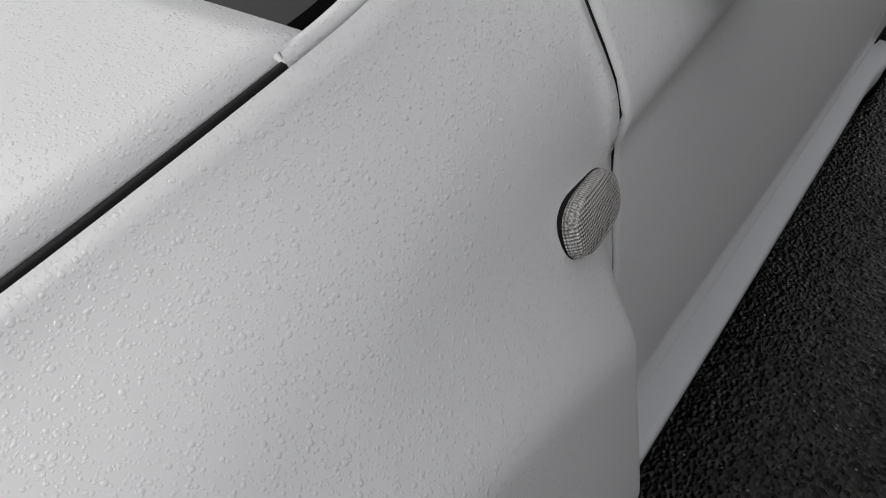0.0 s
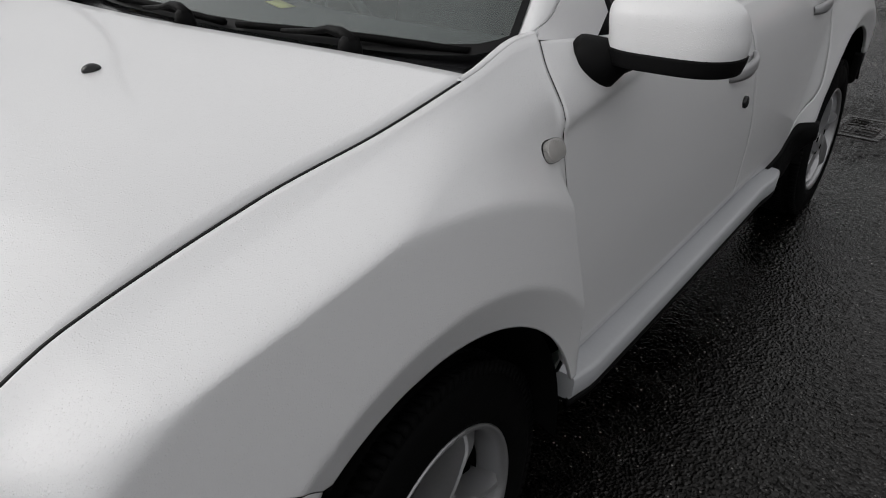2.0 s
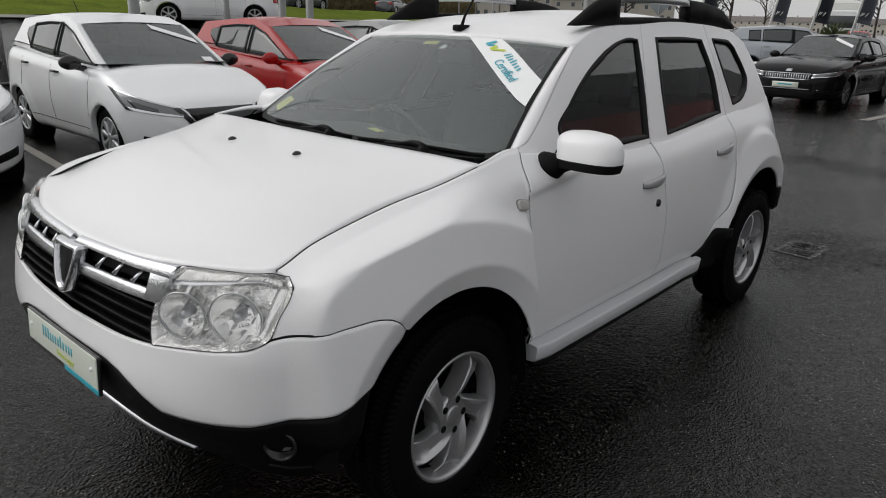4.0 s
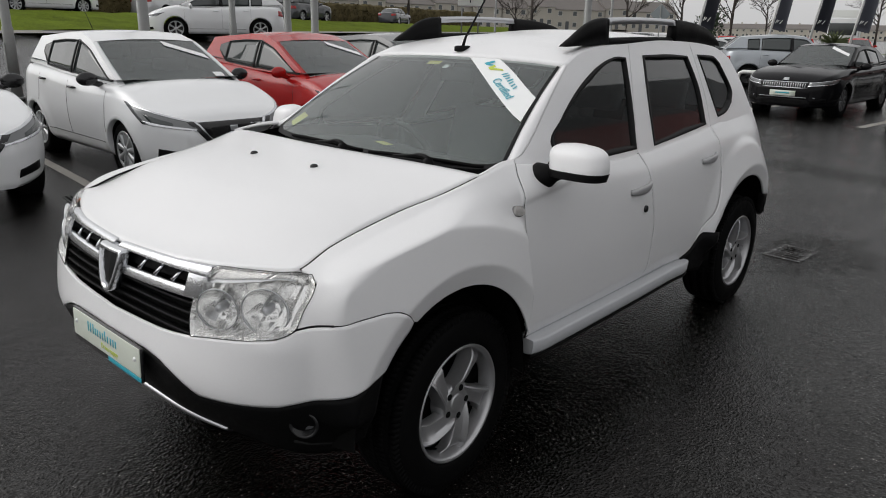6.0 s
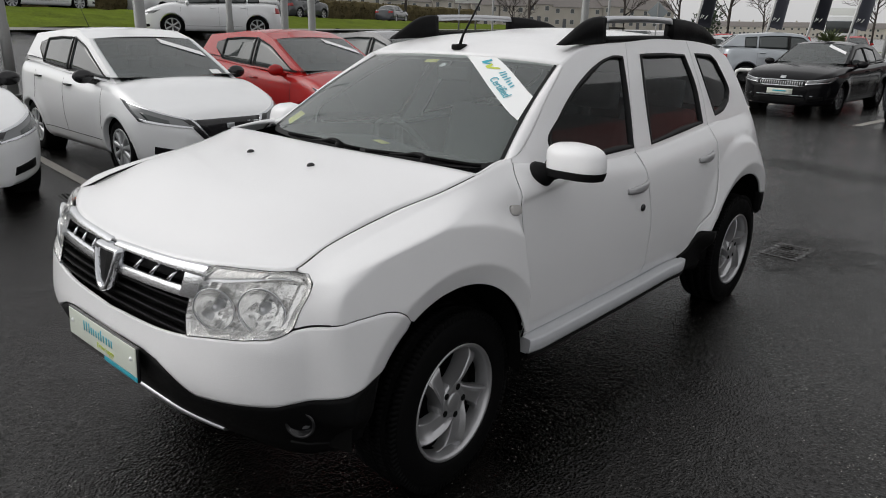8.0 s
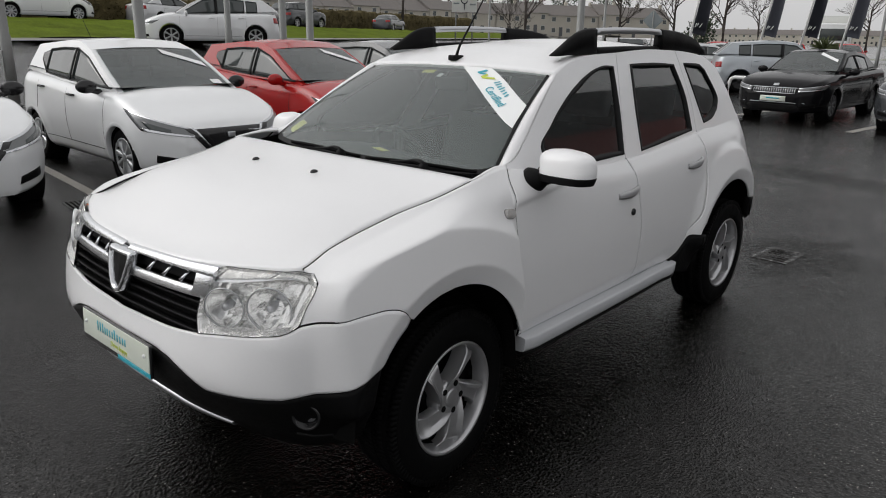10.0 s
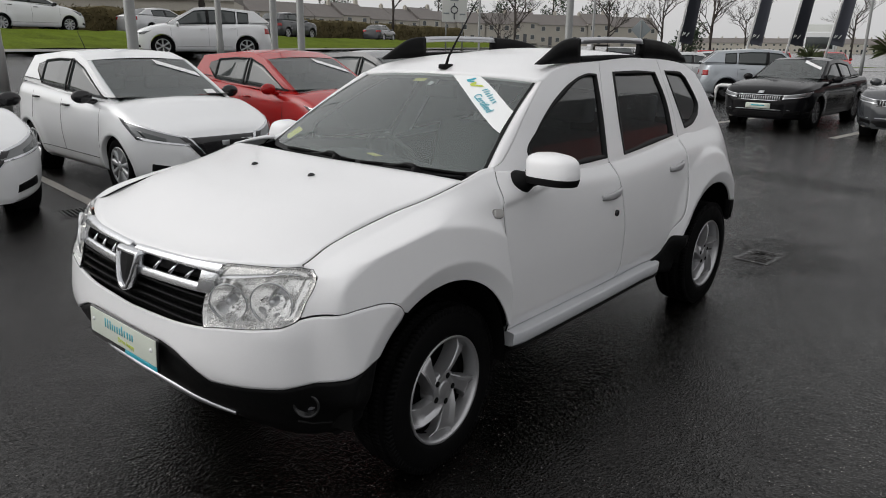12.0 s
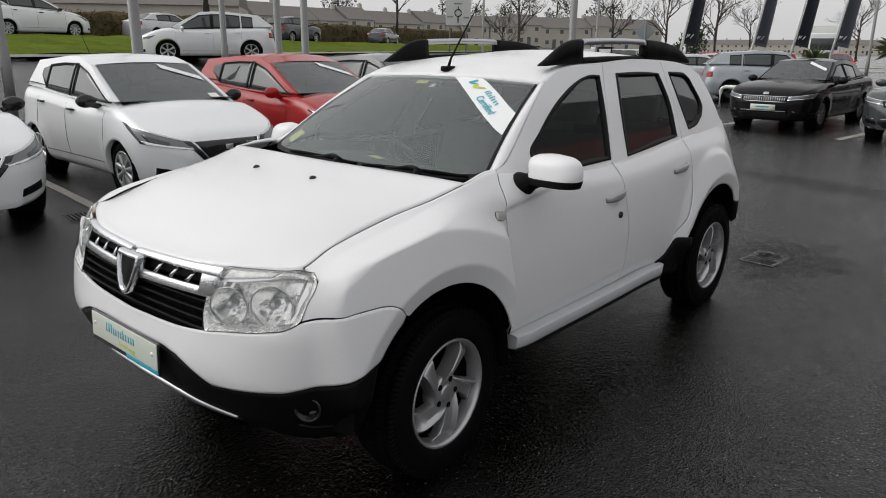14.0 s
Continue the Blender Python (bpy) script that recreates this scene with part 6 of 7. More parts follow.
            for b in np.linspace(0, 1, n):
                p = (c[0].lerp(c[1], a)).lerp(c[3].lerp(c[2], a), b)
                hit, nor, _, _ = tree.ray_cast(p - way * 3, way)
                if hit is None:
                    hit, nor = p, -way
                nor = nor if nor.dot(way) < 0 else -nor
                col.append(hit + nor * off)
            rows.append(col)
        bm = bmesh.new()
        A = np.array(rows)
        grid_faces(bm, A)
        B = A + np.array(way) * .02
        loop = [(i, 0) for i in range(n)] + [(n - 1, j) for j in range(1, n)] + [(i, n - 1) for i in range(n - 2, -1, -1)] + [(0, j) for j in range(n - 2, 0, -1)]
        o = [bm.verts.new(A[i]) for i in loop]
        i_ = [bm.verts.new(B[i]) for i in loop]
        for a in range(len(loop)):
            bm.faces.new((o[a], i_[a], i_[(a + 1) % len(loop)], o[(a + 1) % len(loop)]))
        bmesh.ops.remove_doubles(bm, verts=bm.verts[:], dist=1e-4)
        bmesh.ops.recalc_face_normals(bm, faces=bm.faces[:])
        return part(nm, bm, mat, car, label)

    nz = g["nose_z"]
    for sd in (1, -1):
        d = (-.62 * sd, .78, 0)
        vee = g["grille"] == "v"
        if vee:
            lo_i, lo_o, hi_o, hi_i = (W * .50, 0, -.125), (W * .92, .40, -.055), (W * .98, .70, .150), (W * .54, 0, -.045)
        else:
            lo_i, lo_o, hi_o, hi_i = (W * .54, 0, -.130), (W * .93, .40, -.080), (W * .97, .62, .035), (W * .56, 0, -.060)
        quad = [Vector((sd * q[0], y0 + q[1], nz + q[2])) for q in (lo_i, lo_o, hi_o, hi_i)]
        cast("headlamp", quad, LAMPGLASS, d, .006, label="clear headlamp")
        mid = sum(quad, Vector()) / 4
        cast("lamp_eye", [mid + (q - mid) * .42 + Vector((sd * .03, 0, -.012)) for q in quad], DARKGLASS, d, .009, 6)
        cast("lamp_strip", [quad[0], quad[1], quad[1].lerp(quad[2], .16), quad[0].lerp(quad[3], .22)], CHROME, d, .010, 8, "bright running lamp strip")
        cast("lamp_strip", [quad[3].lerp(quad[0], .14), quad[2].lerp(quad[1], .10), quad[2], quad[3]], CHROME, d, .010, 8)
        cast("fog_intake", [(sd * W * .58, y0, .29), (sd * W * .86, y0 + .25, .32), (sd * W * .84, y0 + .25, .40), (sd * W * .60, y0, .36)], BLACK, d, .006, 6)
        cast("tail_lamp", [(sd * W * .62, y1, .78), (sd * W * .97, y1 - .22, .80), (sd * W * .95, y1 - .22, .97), (sd * W * .62, y1, .95)], RED_LENS, (-.75 * sd, -.66, 0), .008, 6, "red tail lamp")
        for yd in (g["cowl"][0] + .13, b_y, c_y + .02):
            cast("door_joint", [(sd * W, yd, .36), (sd * W, yd + .004, .36), (sd * W, yd + .004, belt_at(yd) - .06), (sd * W, yd, belt_at(yd) - .06)], SEAL, (-sd, 0, 0), .003, 9)
        cast("door_joint", [(sd * W, g["cowl"][0] + .13, .355), (sd * W, c_y, .355), (sd * W, c_y, .362), (sd * W, g["cowl"][0] + .13, .362)], SEAL, (-sd, 0, 0), .003, 12)
        for yd in (b_y - .17, c_y - .12):
            bm = bmesh.new()
            hit = tree.ray_cast(Vector((sd * 3, yd, belt_at(yd) - .12)), Vector((-sd, 0, 0)))[0] or Vector((sd * W, yd, .9))
            tube(bm, [hit + Vector((-.005 * sd, -.09, 0)), hit + Vector((.028 * sd, -.05, .004)), hit + Vector((.028 * sd, .05, .006)), hit + Vector((-.005 * sd, .09, .006))], [.010, .014, .014, .010], 8)
            part("door_handle", bm, g.get("handle", paint), car)
        bm = bmesh.new()
        m = Matrix.Translation((sd * (W + .07), g["cowl"][0] + .34, belt_at(g["cowl"][0] + .34) + .05))
        bmesh.ops.create_uvsphere(bm, u_segments=20, v_segments=12, radius=1, matrix=m @ Matrix.Diagonal((.115, .055, .075, 1)))
        tube(bm, [m @ Vector((-.16 * sd, .02, -.07)), m @ Vector((-.08 * sd, .01, -.05)), m @ Vector((0, 0, -.03))], [.035, .03, .03], 8)
        part("door_mirror", bm, g.get("mirror", paint), car)
    if g["grille"] == "v":
        cast("grille", [(-W * .30, y0, nz - .25), (W * .30, y0, nz - .25), (W * .47, y0, nz - .05), (-W * .47, y0, nz - .05)], GLOSSBLACK, (0, 1, 0), .006, 8, "black grille")
        for sd in (1, -1):
            cast("grille_bar", [(sd * W * .28, y0, nz - .27), (sd * W * .34, y0, nz - .27), (sd * W * .58, y0, nz - .04), (sd * W * .50, y0, nz - .04)], GLOSSBLACK, (0, 1, 0), .010, 6)
            cast("grille_chrome", [(sd * W * .27, y0, nz - .26), (sd * W * .29, y0, nz - .26), (sd * W * .50, y0, nz - .04), (sd * W * .47, y0, nz - .04)], CHROME, (0, 1, 0), .014, 6)
        cast("grille_chrome", [(-W * .29, y0, nz - .27), (W * .29, y0, nz - .27), (W * .28, y0, nz - .25), (-W * .28, y0, nz - .25)], CHROME, (0, 1, 0), .014, 6)
    else:
        cast("grille", [(-W * .48, y0, nz - .165), (W * .48, y0, nz - .165), (W * .54, y0, nz - .065), (-W * .54, y0, nz - .065)], GLOSSBLACK, (0, 1, 0), .006, 8, "chrome-edged black grille")
        for k in range(19):
            x = (-.46 + .92 * k / 18) * W
            cast("grille_bar", [(x - .006, y0, nz - .15), (x + .006, y0, nz - .15), (x + .006, y0, nz - .08), (x - .006, y0, nz - .08)], SATIN, (0, 1, 0), .012, 4)
        for zz0 in (nz - .172, nz - .068):
            cast("grille_edge", [(-W * .52, y0, zz0), (W * .52, y0, zz0), (W * .53, y0, zz0 + .014), (-W * .53, y0, zz0 + .014)], CHROME, (0, 1, 0), .013, 8)
        cast("bumper_trim", [(-W * .70, y0, .395), (W * .70, y0, .395), (W * .66, y0, .408), (-W * .66, y0, .408)], SATIN, (0, 1, 0), .010, 8)
        cast("lower_intake", [(-W * .62, y0, .24), (W * .62, y0, .24), (W * .55, y0, .36), (-W * .55, y0, .36)], BLACK, (0, 1, 0), .006, 8)
    cast("emblem", [(-.040, y0, nz - .150), (.040, y0, nz - .150), (.045, y0, nz - .095), (-.045, y0, nz - .095)] if g["grille"] == "v" else [(-.06, y0, nz - .03), (.06, y0, nz - .03), (.05, y0, nz + .02), (-.05, y0, nz + .02)], SATIN, (0, 1, 0), .016, 5, "bright oval emblem")
    if "plate" in extras:
        cast("number_plate", [(-.26, y0, .42), (.26, y0, .42), (.26, y0, .53), (-.26, y0, .53)], PLATE, (0, 1, 0), .02, 5, "pale plate with plain bars")
        cast("plate_bar", [(-.14, y0, .47), (.14, y0, .47), (.14, y0, .495), (-.14, y0, .495)], TEAL, (0, 1, 0), .024, 4)
    if "aerial" in extras:
        bm = bmesh.new()
        tube(bm, [(0, rb_y - .25, rb_z + .03), (0, rb_y - .22, rb_z + .09), (0, rb_y - .02, rb_z + .32)], [.016, .006, .004], 6)
        part("aerial", bm, BLACK, car, "thin black roof aerial")
        A = []
        for kx in np.linspace(.62, .80, 4):
            col = []
            for f in np.linspace(.10, .20, 3):
                yq = g["cowl"][0] + (rf_y - g["cowl"][0]) * f
                e = gs(np.array(yq), roof_at(yq))
                col.append((kx * e[0], yq - .05 * (1 - kx**2), roof_at(yq) + .015 * (1 - kx**2) + .014))
            A.append(col)
        bm = bmesh.new()
        grid_faces(bm, np.array(A))
        bmesh.ops.recalc_face_normals(bm, faces=bm.faces[:])
        part("paper_label", bm, STICKER, car, "white paper label in the windscreen")
    if "sticker" in extras:
        q = np.array([[(s_, t_) for t_ in np.linspace(0, 1, 5)] for s_ in np.linspace(0, 1, 9)])
        A = []
        for row in q:
            col = []
            for s_, t_ in row:
                yq = rf_y - .03 - .30 * s_ * .9 - .10 * (1 - t_)
                e = gs(np.array(yq), roof_at(yq))
                kx = .22 + .62 * s_
                col.append((kx * e[0], yq - .05 * (1 - kx**2) * np.clip((rf_y - yq) / .5, -.2, 1), roof_at(yq) + .015 * (1 - kx**2) + .016))
            A.append(col)
        bm = bmesh.new()
        grid_faces(bm, np.array(A))
        bmesh.ops.recalc_face_normals(bm, faces=bm.faces[:])
        part("windscreen_sticker", bm, STICKER, car, "white diagonal sticker")
    bm = bmesh.new()
    q = np.linspace(-.8, .8, 14)
    tube(bm, [(x * W * .8, g["cowl"][0] + .02 + .05 * x * x, g["cowl"][1] + .025) for x in q], .014, 6)
    part("wiper", bm, SEAL, car)
    for sd in (1, -1):
        for ay in (0, g["wb"]):
            plain_wheel(car, Matrix.Translation((sd * (W - .125), ay, g["r"])) @ (Matrix.Identity(4) if sd > 0 else Matrix.Rotation(math.pi, 4, "Z")), g["r"], wheel_mat or HUBCAP, g["spokes"])
    return car


HATCH = dict(wb=2.525, nose=.82, tail=.65, half=.868, nose_z=.705, cowl=(.22, .99), belt=(.99, 1.14), top=(1.05, 1.75, 1.52, 2.85, 1.45), rear=(3.10, 1.10), r=.315, tw=.60, mirror=GLOSSBLACK, handle=GLOSSBLACK, spokes=9, b_pillar=1.42, c_pillar=2.30, drop=.10, a0=.16, black_quarter=True)
SALOON = dict(wb=2.805, nose=.96, tail=1.08, half=.93, nose_z=.76, cowl=(.48, .99), belt=(.98, 1.03), top=(1.30, 2.0, 1.455, 2.75, 1.38), rear=(3.45, 1.06), r=.335, tw=.60, grille="wide", spokes=10, b_pillar=1.72, c_pillar=2.55, deck=1.05)
SUVBOX = dict(wb=2.67, nose=.92, tail=.85, half=.93, nose_z=.90, cowl=(.40, 1.12), belt=(1.10, 1.18), top=(1.05, 1.9, 1.64, 3.0, 1.56), rear=(3.45, 1.20), r=.355, tw=.64, grille="wide", spokes=6, b_pillar=1.45, c_pillar=2.35, quarter=True)


def stand(x, y, z, deg):
    return Matrix.Translation((x, y, z)) @ Matrix.Rotation(radians(deg), 4, "Z")


hatch = make_car("hatchback", "white hatchback with black mirrors parked on wet asphalt", stand(-5.29, 2.43, 0, 89), CARWHITE, HATCH, extras=("sticker", "aerial"))
copy_thing(hatch, stand(-5.50, -0.14, 0, 88))
make_car("hatchback", "glossy red hatchback parked between other cars", stand(-5.22, 4.88, 0, 88), CARRED, dict(HATCH, mirror=CARRED, handle=CARRED), extras=("sticker",))
make_car("hatchback", "dark grey hatchback parked beside a red one", stand(-5.5, 7.32, 0, 87), CARGREY, dict(HATCH, mirror=CARGREY, handle=CARGREY))
make_car("saloon_car", "black saloon car with a chrome slatted grille", stand(-2.58, 15.4, 0, -3.5), CARBLACK, SALOON, wheel_mat=DARKALLOY, extras=("sticker", "plate"))
make_car("saloon_car", "dark grey saloon car beside the black one", stand(0.24, 14.9, 0, -3.5), CARGREY, dict(SALOON, nose_z=.80), wheel_mat=ALLOY)
make_car("crossover_car", "pale blue-silver crossover parked behind a white rail", stand(-4.35, 24.6, 0, 118), CARBLUE, SUVBOX, wheel_mat=GLOSSBLACK)
# ---- car park fittings and surroundings ----
GRASS = material("wet_grass", (0.095, 0.130, 0.012), 0.9, spec=0.03, vary=0.45, scale=0.8, bump=0.8, bump_scale=9)
HEDGE = material("brown_green_hedge", (0.085, 0.070, 0.034), 0.9, spec=0.05, vary=0.6, scale=1.5)
KERB = material("wet_concrete_kerb", (0.16, 0.155, 0.15), 0.5, vary=0.25, scale=4, rough_vary=0.15)
GALV = material("galvanised_steel", (0.22, 0.225, 0.22), 0.5, metal=0.3, vary=0.15, scale=3, rough_vary=0.1)
BARK = material("wet_bark", (0.045, 0.036, 0.030), 0.85, vary=0.35, scale=6)
RENDER_ = material("cream_render", (0.46, 0.43, 0.37), 0.85, vary=0.10, scale=0.6)
TILE = material("grey_brown_tiles", (0.16, 0.145, 0.135), 0.7, vary=0.15, scale=1.0)
LINE = material("worn_white_line", (0.28, 0.265, 0.235), 0.5, vary=0.45, scale=5, rough_vary=0.1)
NAVY = material("dark_navy_banner", (0.026, 0.029, 0.042), 0.6, vary=0.06)
SIGNWHITE = material("pale_sign_face", (0.62, 0.63, 0.60), 0.5)
SIGNGREY = material("grey_sign_back", (0.24, 0.27, 0.28), 0.5)
RAILWHITE = material("white_rail_paint", (0.74, 0.74, 0.73), 0.4, vary=0.05)
IRON = material("wet_cast_iron", (0.012, 0.011, 0.010), 0.20, spec=0.32, metal=0.0, vary=0.6, scale=20, bump=0.8, bump_scale=60, rough_vary=0.12)
LEAF = material("evergreen_leaves", (0.035, 0.055, 0.028), 0.8, vary=0.5, scale=1.0)
PALM = material("palm_leaves", (0.085, 0.105, 0.040), 0.7, vary=0.3, scale=3)
CLADDING = material("dark_red_cladding", (0.13, 0.030, 0.028), 0.5, vary=0.2, scale=1.0)
GREYWALL = material("grey_wall", (0.06, 0.062, 0.066), 0.7, vary=0.15, scale=0.7)


def strip(name, n0, n1, a0, a1, mat, lift, label, category, rows=3, cols=60, bumpy=0.0, kind="structure"):
    """A band of ground along the main road."""
    bm = bmesh.new()
    rnd = random.Random(4)
    P = []
    for n in np.linspace(n0, n1, rows):
        P.append([(*(ACROSS * n + ALONG * a), np.interp(n, BANK_N, BANK_Z) + lift + bumpy * rnd.random()) for a in np.linspace(a0, a1, cols)])
    grid_faces(bm, np.array(P))
    bmesh.ops.recalc_face_normals(bm, faces=bm.faces[:])
    return tagged(part(name, bm, mat), label, category, kind=kind)


strip("verge", 14.0, 19.5, -40, 130, GRASS, .05, "bright wet mown grass verge on a low bank", "grass", 16, 240, .09, "stuff")
strip("kerb", 13.65, 14.02, -40, 130, KERB, .10, "dark wet concrete kerb along the verge", "kerb", 3, 60)

# far verge to the side of the second car park
bm = bmesh.new()
P = [[(-27 + 13 * a + 6 * b, 52 + 10 * a + 9 * b, land(-27 + 13 * a + 6 * b, 52 + 10 * a + 9 * b) + .25 + .05 * random.Random(int(a * 97 + b * 31)).random()) for b in np.linspace(0, 1, 6)] for a in np.linspace(0, 1, 14)]
grid_faces(bm, np.array(P))
bmesh.ops.recalc_face_normals(bm, faces=bm.faces[:])
tagged(part("grass_verge", bm, GRASS), "strip of green grass beyond the parked cars", "grass", kind="stuff")

# hedge: a rough core with a coat of small leaves
rnd = random.Random(11)
bm = bmesh.new()
P = []
for a in np.linspace(-30, 115, 260):
    col = []
    for n, z in ((25.5, 0), (25.4, .5), (25.45, 1.0), (25.6, 1.3), (26.0, 1.4), (26.7, 1.36), (26.9, 0)):
        q = ACROSS * (n + rnd.uniform(-.12, .12)) + ALONG * (a + rnd.uniform(-.1, .1))
        col.append((*q, 1.9 + z * (.80 + .0075 * a + .04 * math.sin(a * .4)) + (rnd.uniform(-.10, .10) if z else 0)))
    P.append(col)
grid_faces(bm, np.array(P))
for _ in range(9000):
    a = rnd.uniform(-30, 115)
    z = rnd.random() ** .8 * (1.16 + .0105 * a)
    q = ACROSS * (25.35 + rnd.uniform(-.12, .1) + (rnd.uniform(0, 1.3) if z > 1.3 else 0)) + ALONG * a
    c = Vector((*q, 1.9 + z))
    d1, d2 = Vector((rnd.uniform(-1, 1), rnd.uniform(-1, 1), rnd.uniform(-1, 1))).normalized(), Vector((rnd.uniform(-1, 1), rnd.uniform(-1, 1), rnd.uniform(-1, 1))).normalized()
    r_ = rnd.uniform(.06, .14)
    bm.faces.new([bm.verts.new(c + v * r_) for v in (d1, d2, -d1 * .8)])
tagged(part("hedge", bm, HEDGE, smooth=False), "clipped brown and green winter hedge beside the road", "hedge", kind="stuff")


def pole(name, x, y, r, h, label, group="", lean=0.0):
    z = land(x, y)
    p = thing(name, label, "pole", group, at=Matrix.Translation((x, y, z)) @ Matrix.Rotation(radians(lean), 4, "Y"))
    bm = bmesh.new()
    tube(bm, [(0, 0, -.05), (0, 0, 1.2), (0, 0, 1.22), (0, 0, h)], [r * 1.15, r * 1.15, r, r * .75], 20)
    part("shaft", bm, GALV, p)
    bm = bmesh.new()
    box(bm, (-r * 1.6, -r * 1.6, 0), (r * 1.6, r * 1.6, .025), .006)
    part("base_plate", bm, GALV, p)
    bm = bmesh.new()
    box(bm, (-r * .5, -r * 1.25, .5), (r * .5, -r * 1.05, .95), .006)
    part("hatch", bm, GALV, p)
    return p


for x, y, r in ((-11.82, 2.64, .078), (-12.77, 5.53, .115), (-16.14, 9.74, .085), (-15.3, 11.0, .105), (-13.26, 10.38, .10), (-9.0, 16.85, .11)):
    pole("steel_pole", x, y, r, 8.5, "tall grey galvanised steel pole in the car park", "steel poles")
for x, y, r in ((-22.25, 41.5, .09), (-6.3, 42.2, .08), (-27.5, 36.0, .07)):
    lp = pole("street_lamp", x, y, r, 9.0, "grey steel street lamp beside the road", "street lamps")
    bm = bmesh.new()
    box(bm, (-.12, -.7, 8.9), (.12, .05, 9.0), .03)
    part("lamp_head", bm, GALV, lp)


def bare_tree(name, x, y, h, seed, label, z=None):
    """A leafless tree: a tapered trunk, limbs and fine twigs."""
    rnd = random.Random(seed)
    t = thing(name, label, "tree", "bare roadside trees", at=Matrix.Translation((x, y, land(x, y) if z is None else z)))
    bm, twigs = bmesh.new(), bmesh.new()
    fork = h * .36
    r0 = h * .020
    tube(bm, [(0, 0, -.1), (rnd.uniform(-.03, .03), 0, fork * .5), (rnd.uniform(-.06, .06), rnd.uniform(-.06, .06), fork), (rnd.uniform(-.1, .1), rnd.uniform(-.1, .1), h * .75)], [r0 * 1.3, r0, r0 * .85, r0 * .3], 8)
    part("trunk", bm, BARK, t)

    def grow(p, d, length, r, depth):
        a, pts = Vector(p), [Vector(p)]
        dd = d.copy()
        for _ in range(3):
            dd = (dd + Vector((rnd.uniform(-.22, .22), rnd.uniform(-.22, .22), rnd.uniform(-.05, .20)))).normalized()
            a = a + dd * length / 3
            pts.append(a)
        tube(twigs, pts, [r, r * .8, r * .62, r * .45], 4 if depth < 3 else 3, False)
        if depth >= 4:
            return
        for k in range(3 if depth > 0 else 3):
            base = pts[rnd.choice((1, 2, 3))] if k else pts[3]
            out = (dd + Vector((rnd.uniform(-.9, .9), rnd.uniform(-.9, .9), rnd.uniform(-.35, .5)))).normalized()
            grow(base, out, length * rnd.uniform(.55, .75), max(r * .55, .011), depth + 1)

    for k in range(8):
        a = 2 * math.pi * k / 8 + rnd.uniform(-.3, .3)
        zf = fork + (h * .42) * (k / 8)
        grow((0, 0, zf), Vector((math.cos(a), math.sin(a), rnd.uniform(.45, 1.0))).normalized(), h * rnd.uniform(.20, .27), r0 * .45, 0)
    part("crown", twigs, BARK, t)
    return t


LABEL_TREE = "leafless young roadside tree with fine spreading twigs"
tree_a = bare_tree("bare_tree", -33.6, 48.45, 7.4, 1, LABEL_TREE)
tree_b = bare_tree("bare_tree", -27.1, 52.5, 6.6, 2, LABEL_TREE)
for ob, x, y, turn, sc in ((tree_a, -50.5, 51.1, 80, 1.15), (tree_b, -26.7, 61.7, 140, 1.05), (tree_a, -19.9, 55.9, 200, .95), (tree_b, -25.0, 78.5, 30, .95), (tree_a, -36.1, 21.2, 300, 1.3), (tree_b, -5.0, 62.0, 250, .8), (tree_b, -30.0, 41.5, 20, .62), (tree_a, -12.0, 66.0, 120, .8)):
    c = copy_thing(ob, Matrix.Translation((x, y, land(x, y))) @ Matrix.Rotation(radians(turn), 4, "Z"))
    c.scale = (sc, sc, sc)


def clump(name, x, y, w, h, seed, label, mat=LEAF):
    """A far evergreen: a trunk and a crown of many small leaf clusters with an uneven outline."""
    rnd = random.Random(seed)
    t = thing(name, label, "tree", at=Matrix.Translation((x, y, land(x, y))))
    bm = bmesh.new()
    tube(bm, [(0, 0, -.1), (0, 0, h * .5), (.1, 0, h * .9)], [w * .05, w * .04, w * .01], 6)
    part("trunk", bm, BARK, t)
    bm = bmesh.new()
    lobes = [(Vector((rnd.uniform(-.5, .5) * w, rnd.uniform(-.5, .5) * w, h * rnd.uniform(.35, .9))), w * rnd.uniform(.16, .32)) for _ in range(9)]
    for _ in range(1500):
        c, r_ = rnd.choice(lobes)
        v = Vector((rnd.gauss(0, 1), rnd.gauss(0, 1), rnd.gauss(0, 1))).normalized() * r_ * rnd.uniform(.6, 1.1)
        p = c + v
        s_ = rnd.uniform(.10, .24) * max(1, w / 5)
        a, b = Vector((rnd.uniform(-1, 1), rnd.uniform(-1, 1), rnd.uniform(-1, 1))), Vector((rnd.uniform(-1, 1), rnd.uniform(-1, 1), rnd.uniform(-1, 1)))
        bm.faces.new([bm.verts.new(p + q * s_) for q in (a, b, -a)])
    part("crown", bm, mat, t, smooth=False)
    return t


for k, (x, y, w, h) in enumerate(((-132, 150, 9, 13), (-124, 158, 8, 14), (-118, 166, 9, 13), (-112, 176, 8, 15), (-104, 186, 10, 13), (-29, 72, 3.2, 4.2), (-140, 120, 9, 13))):
    clump("evergreen_tree", x, y, w, h, 30 + k, "dark evergreen tree standing among far houses")
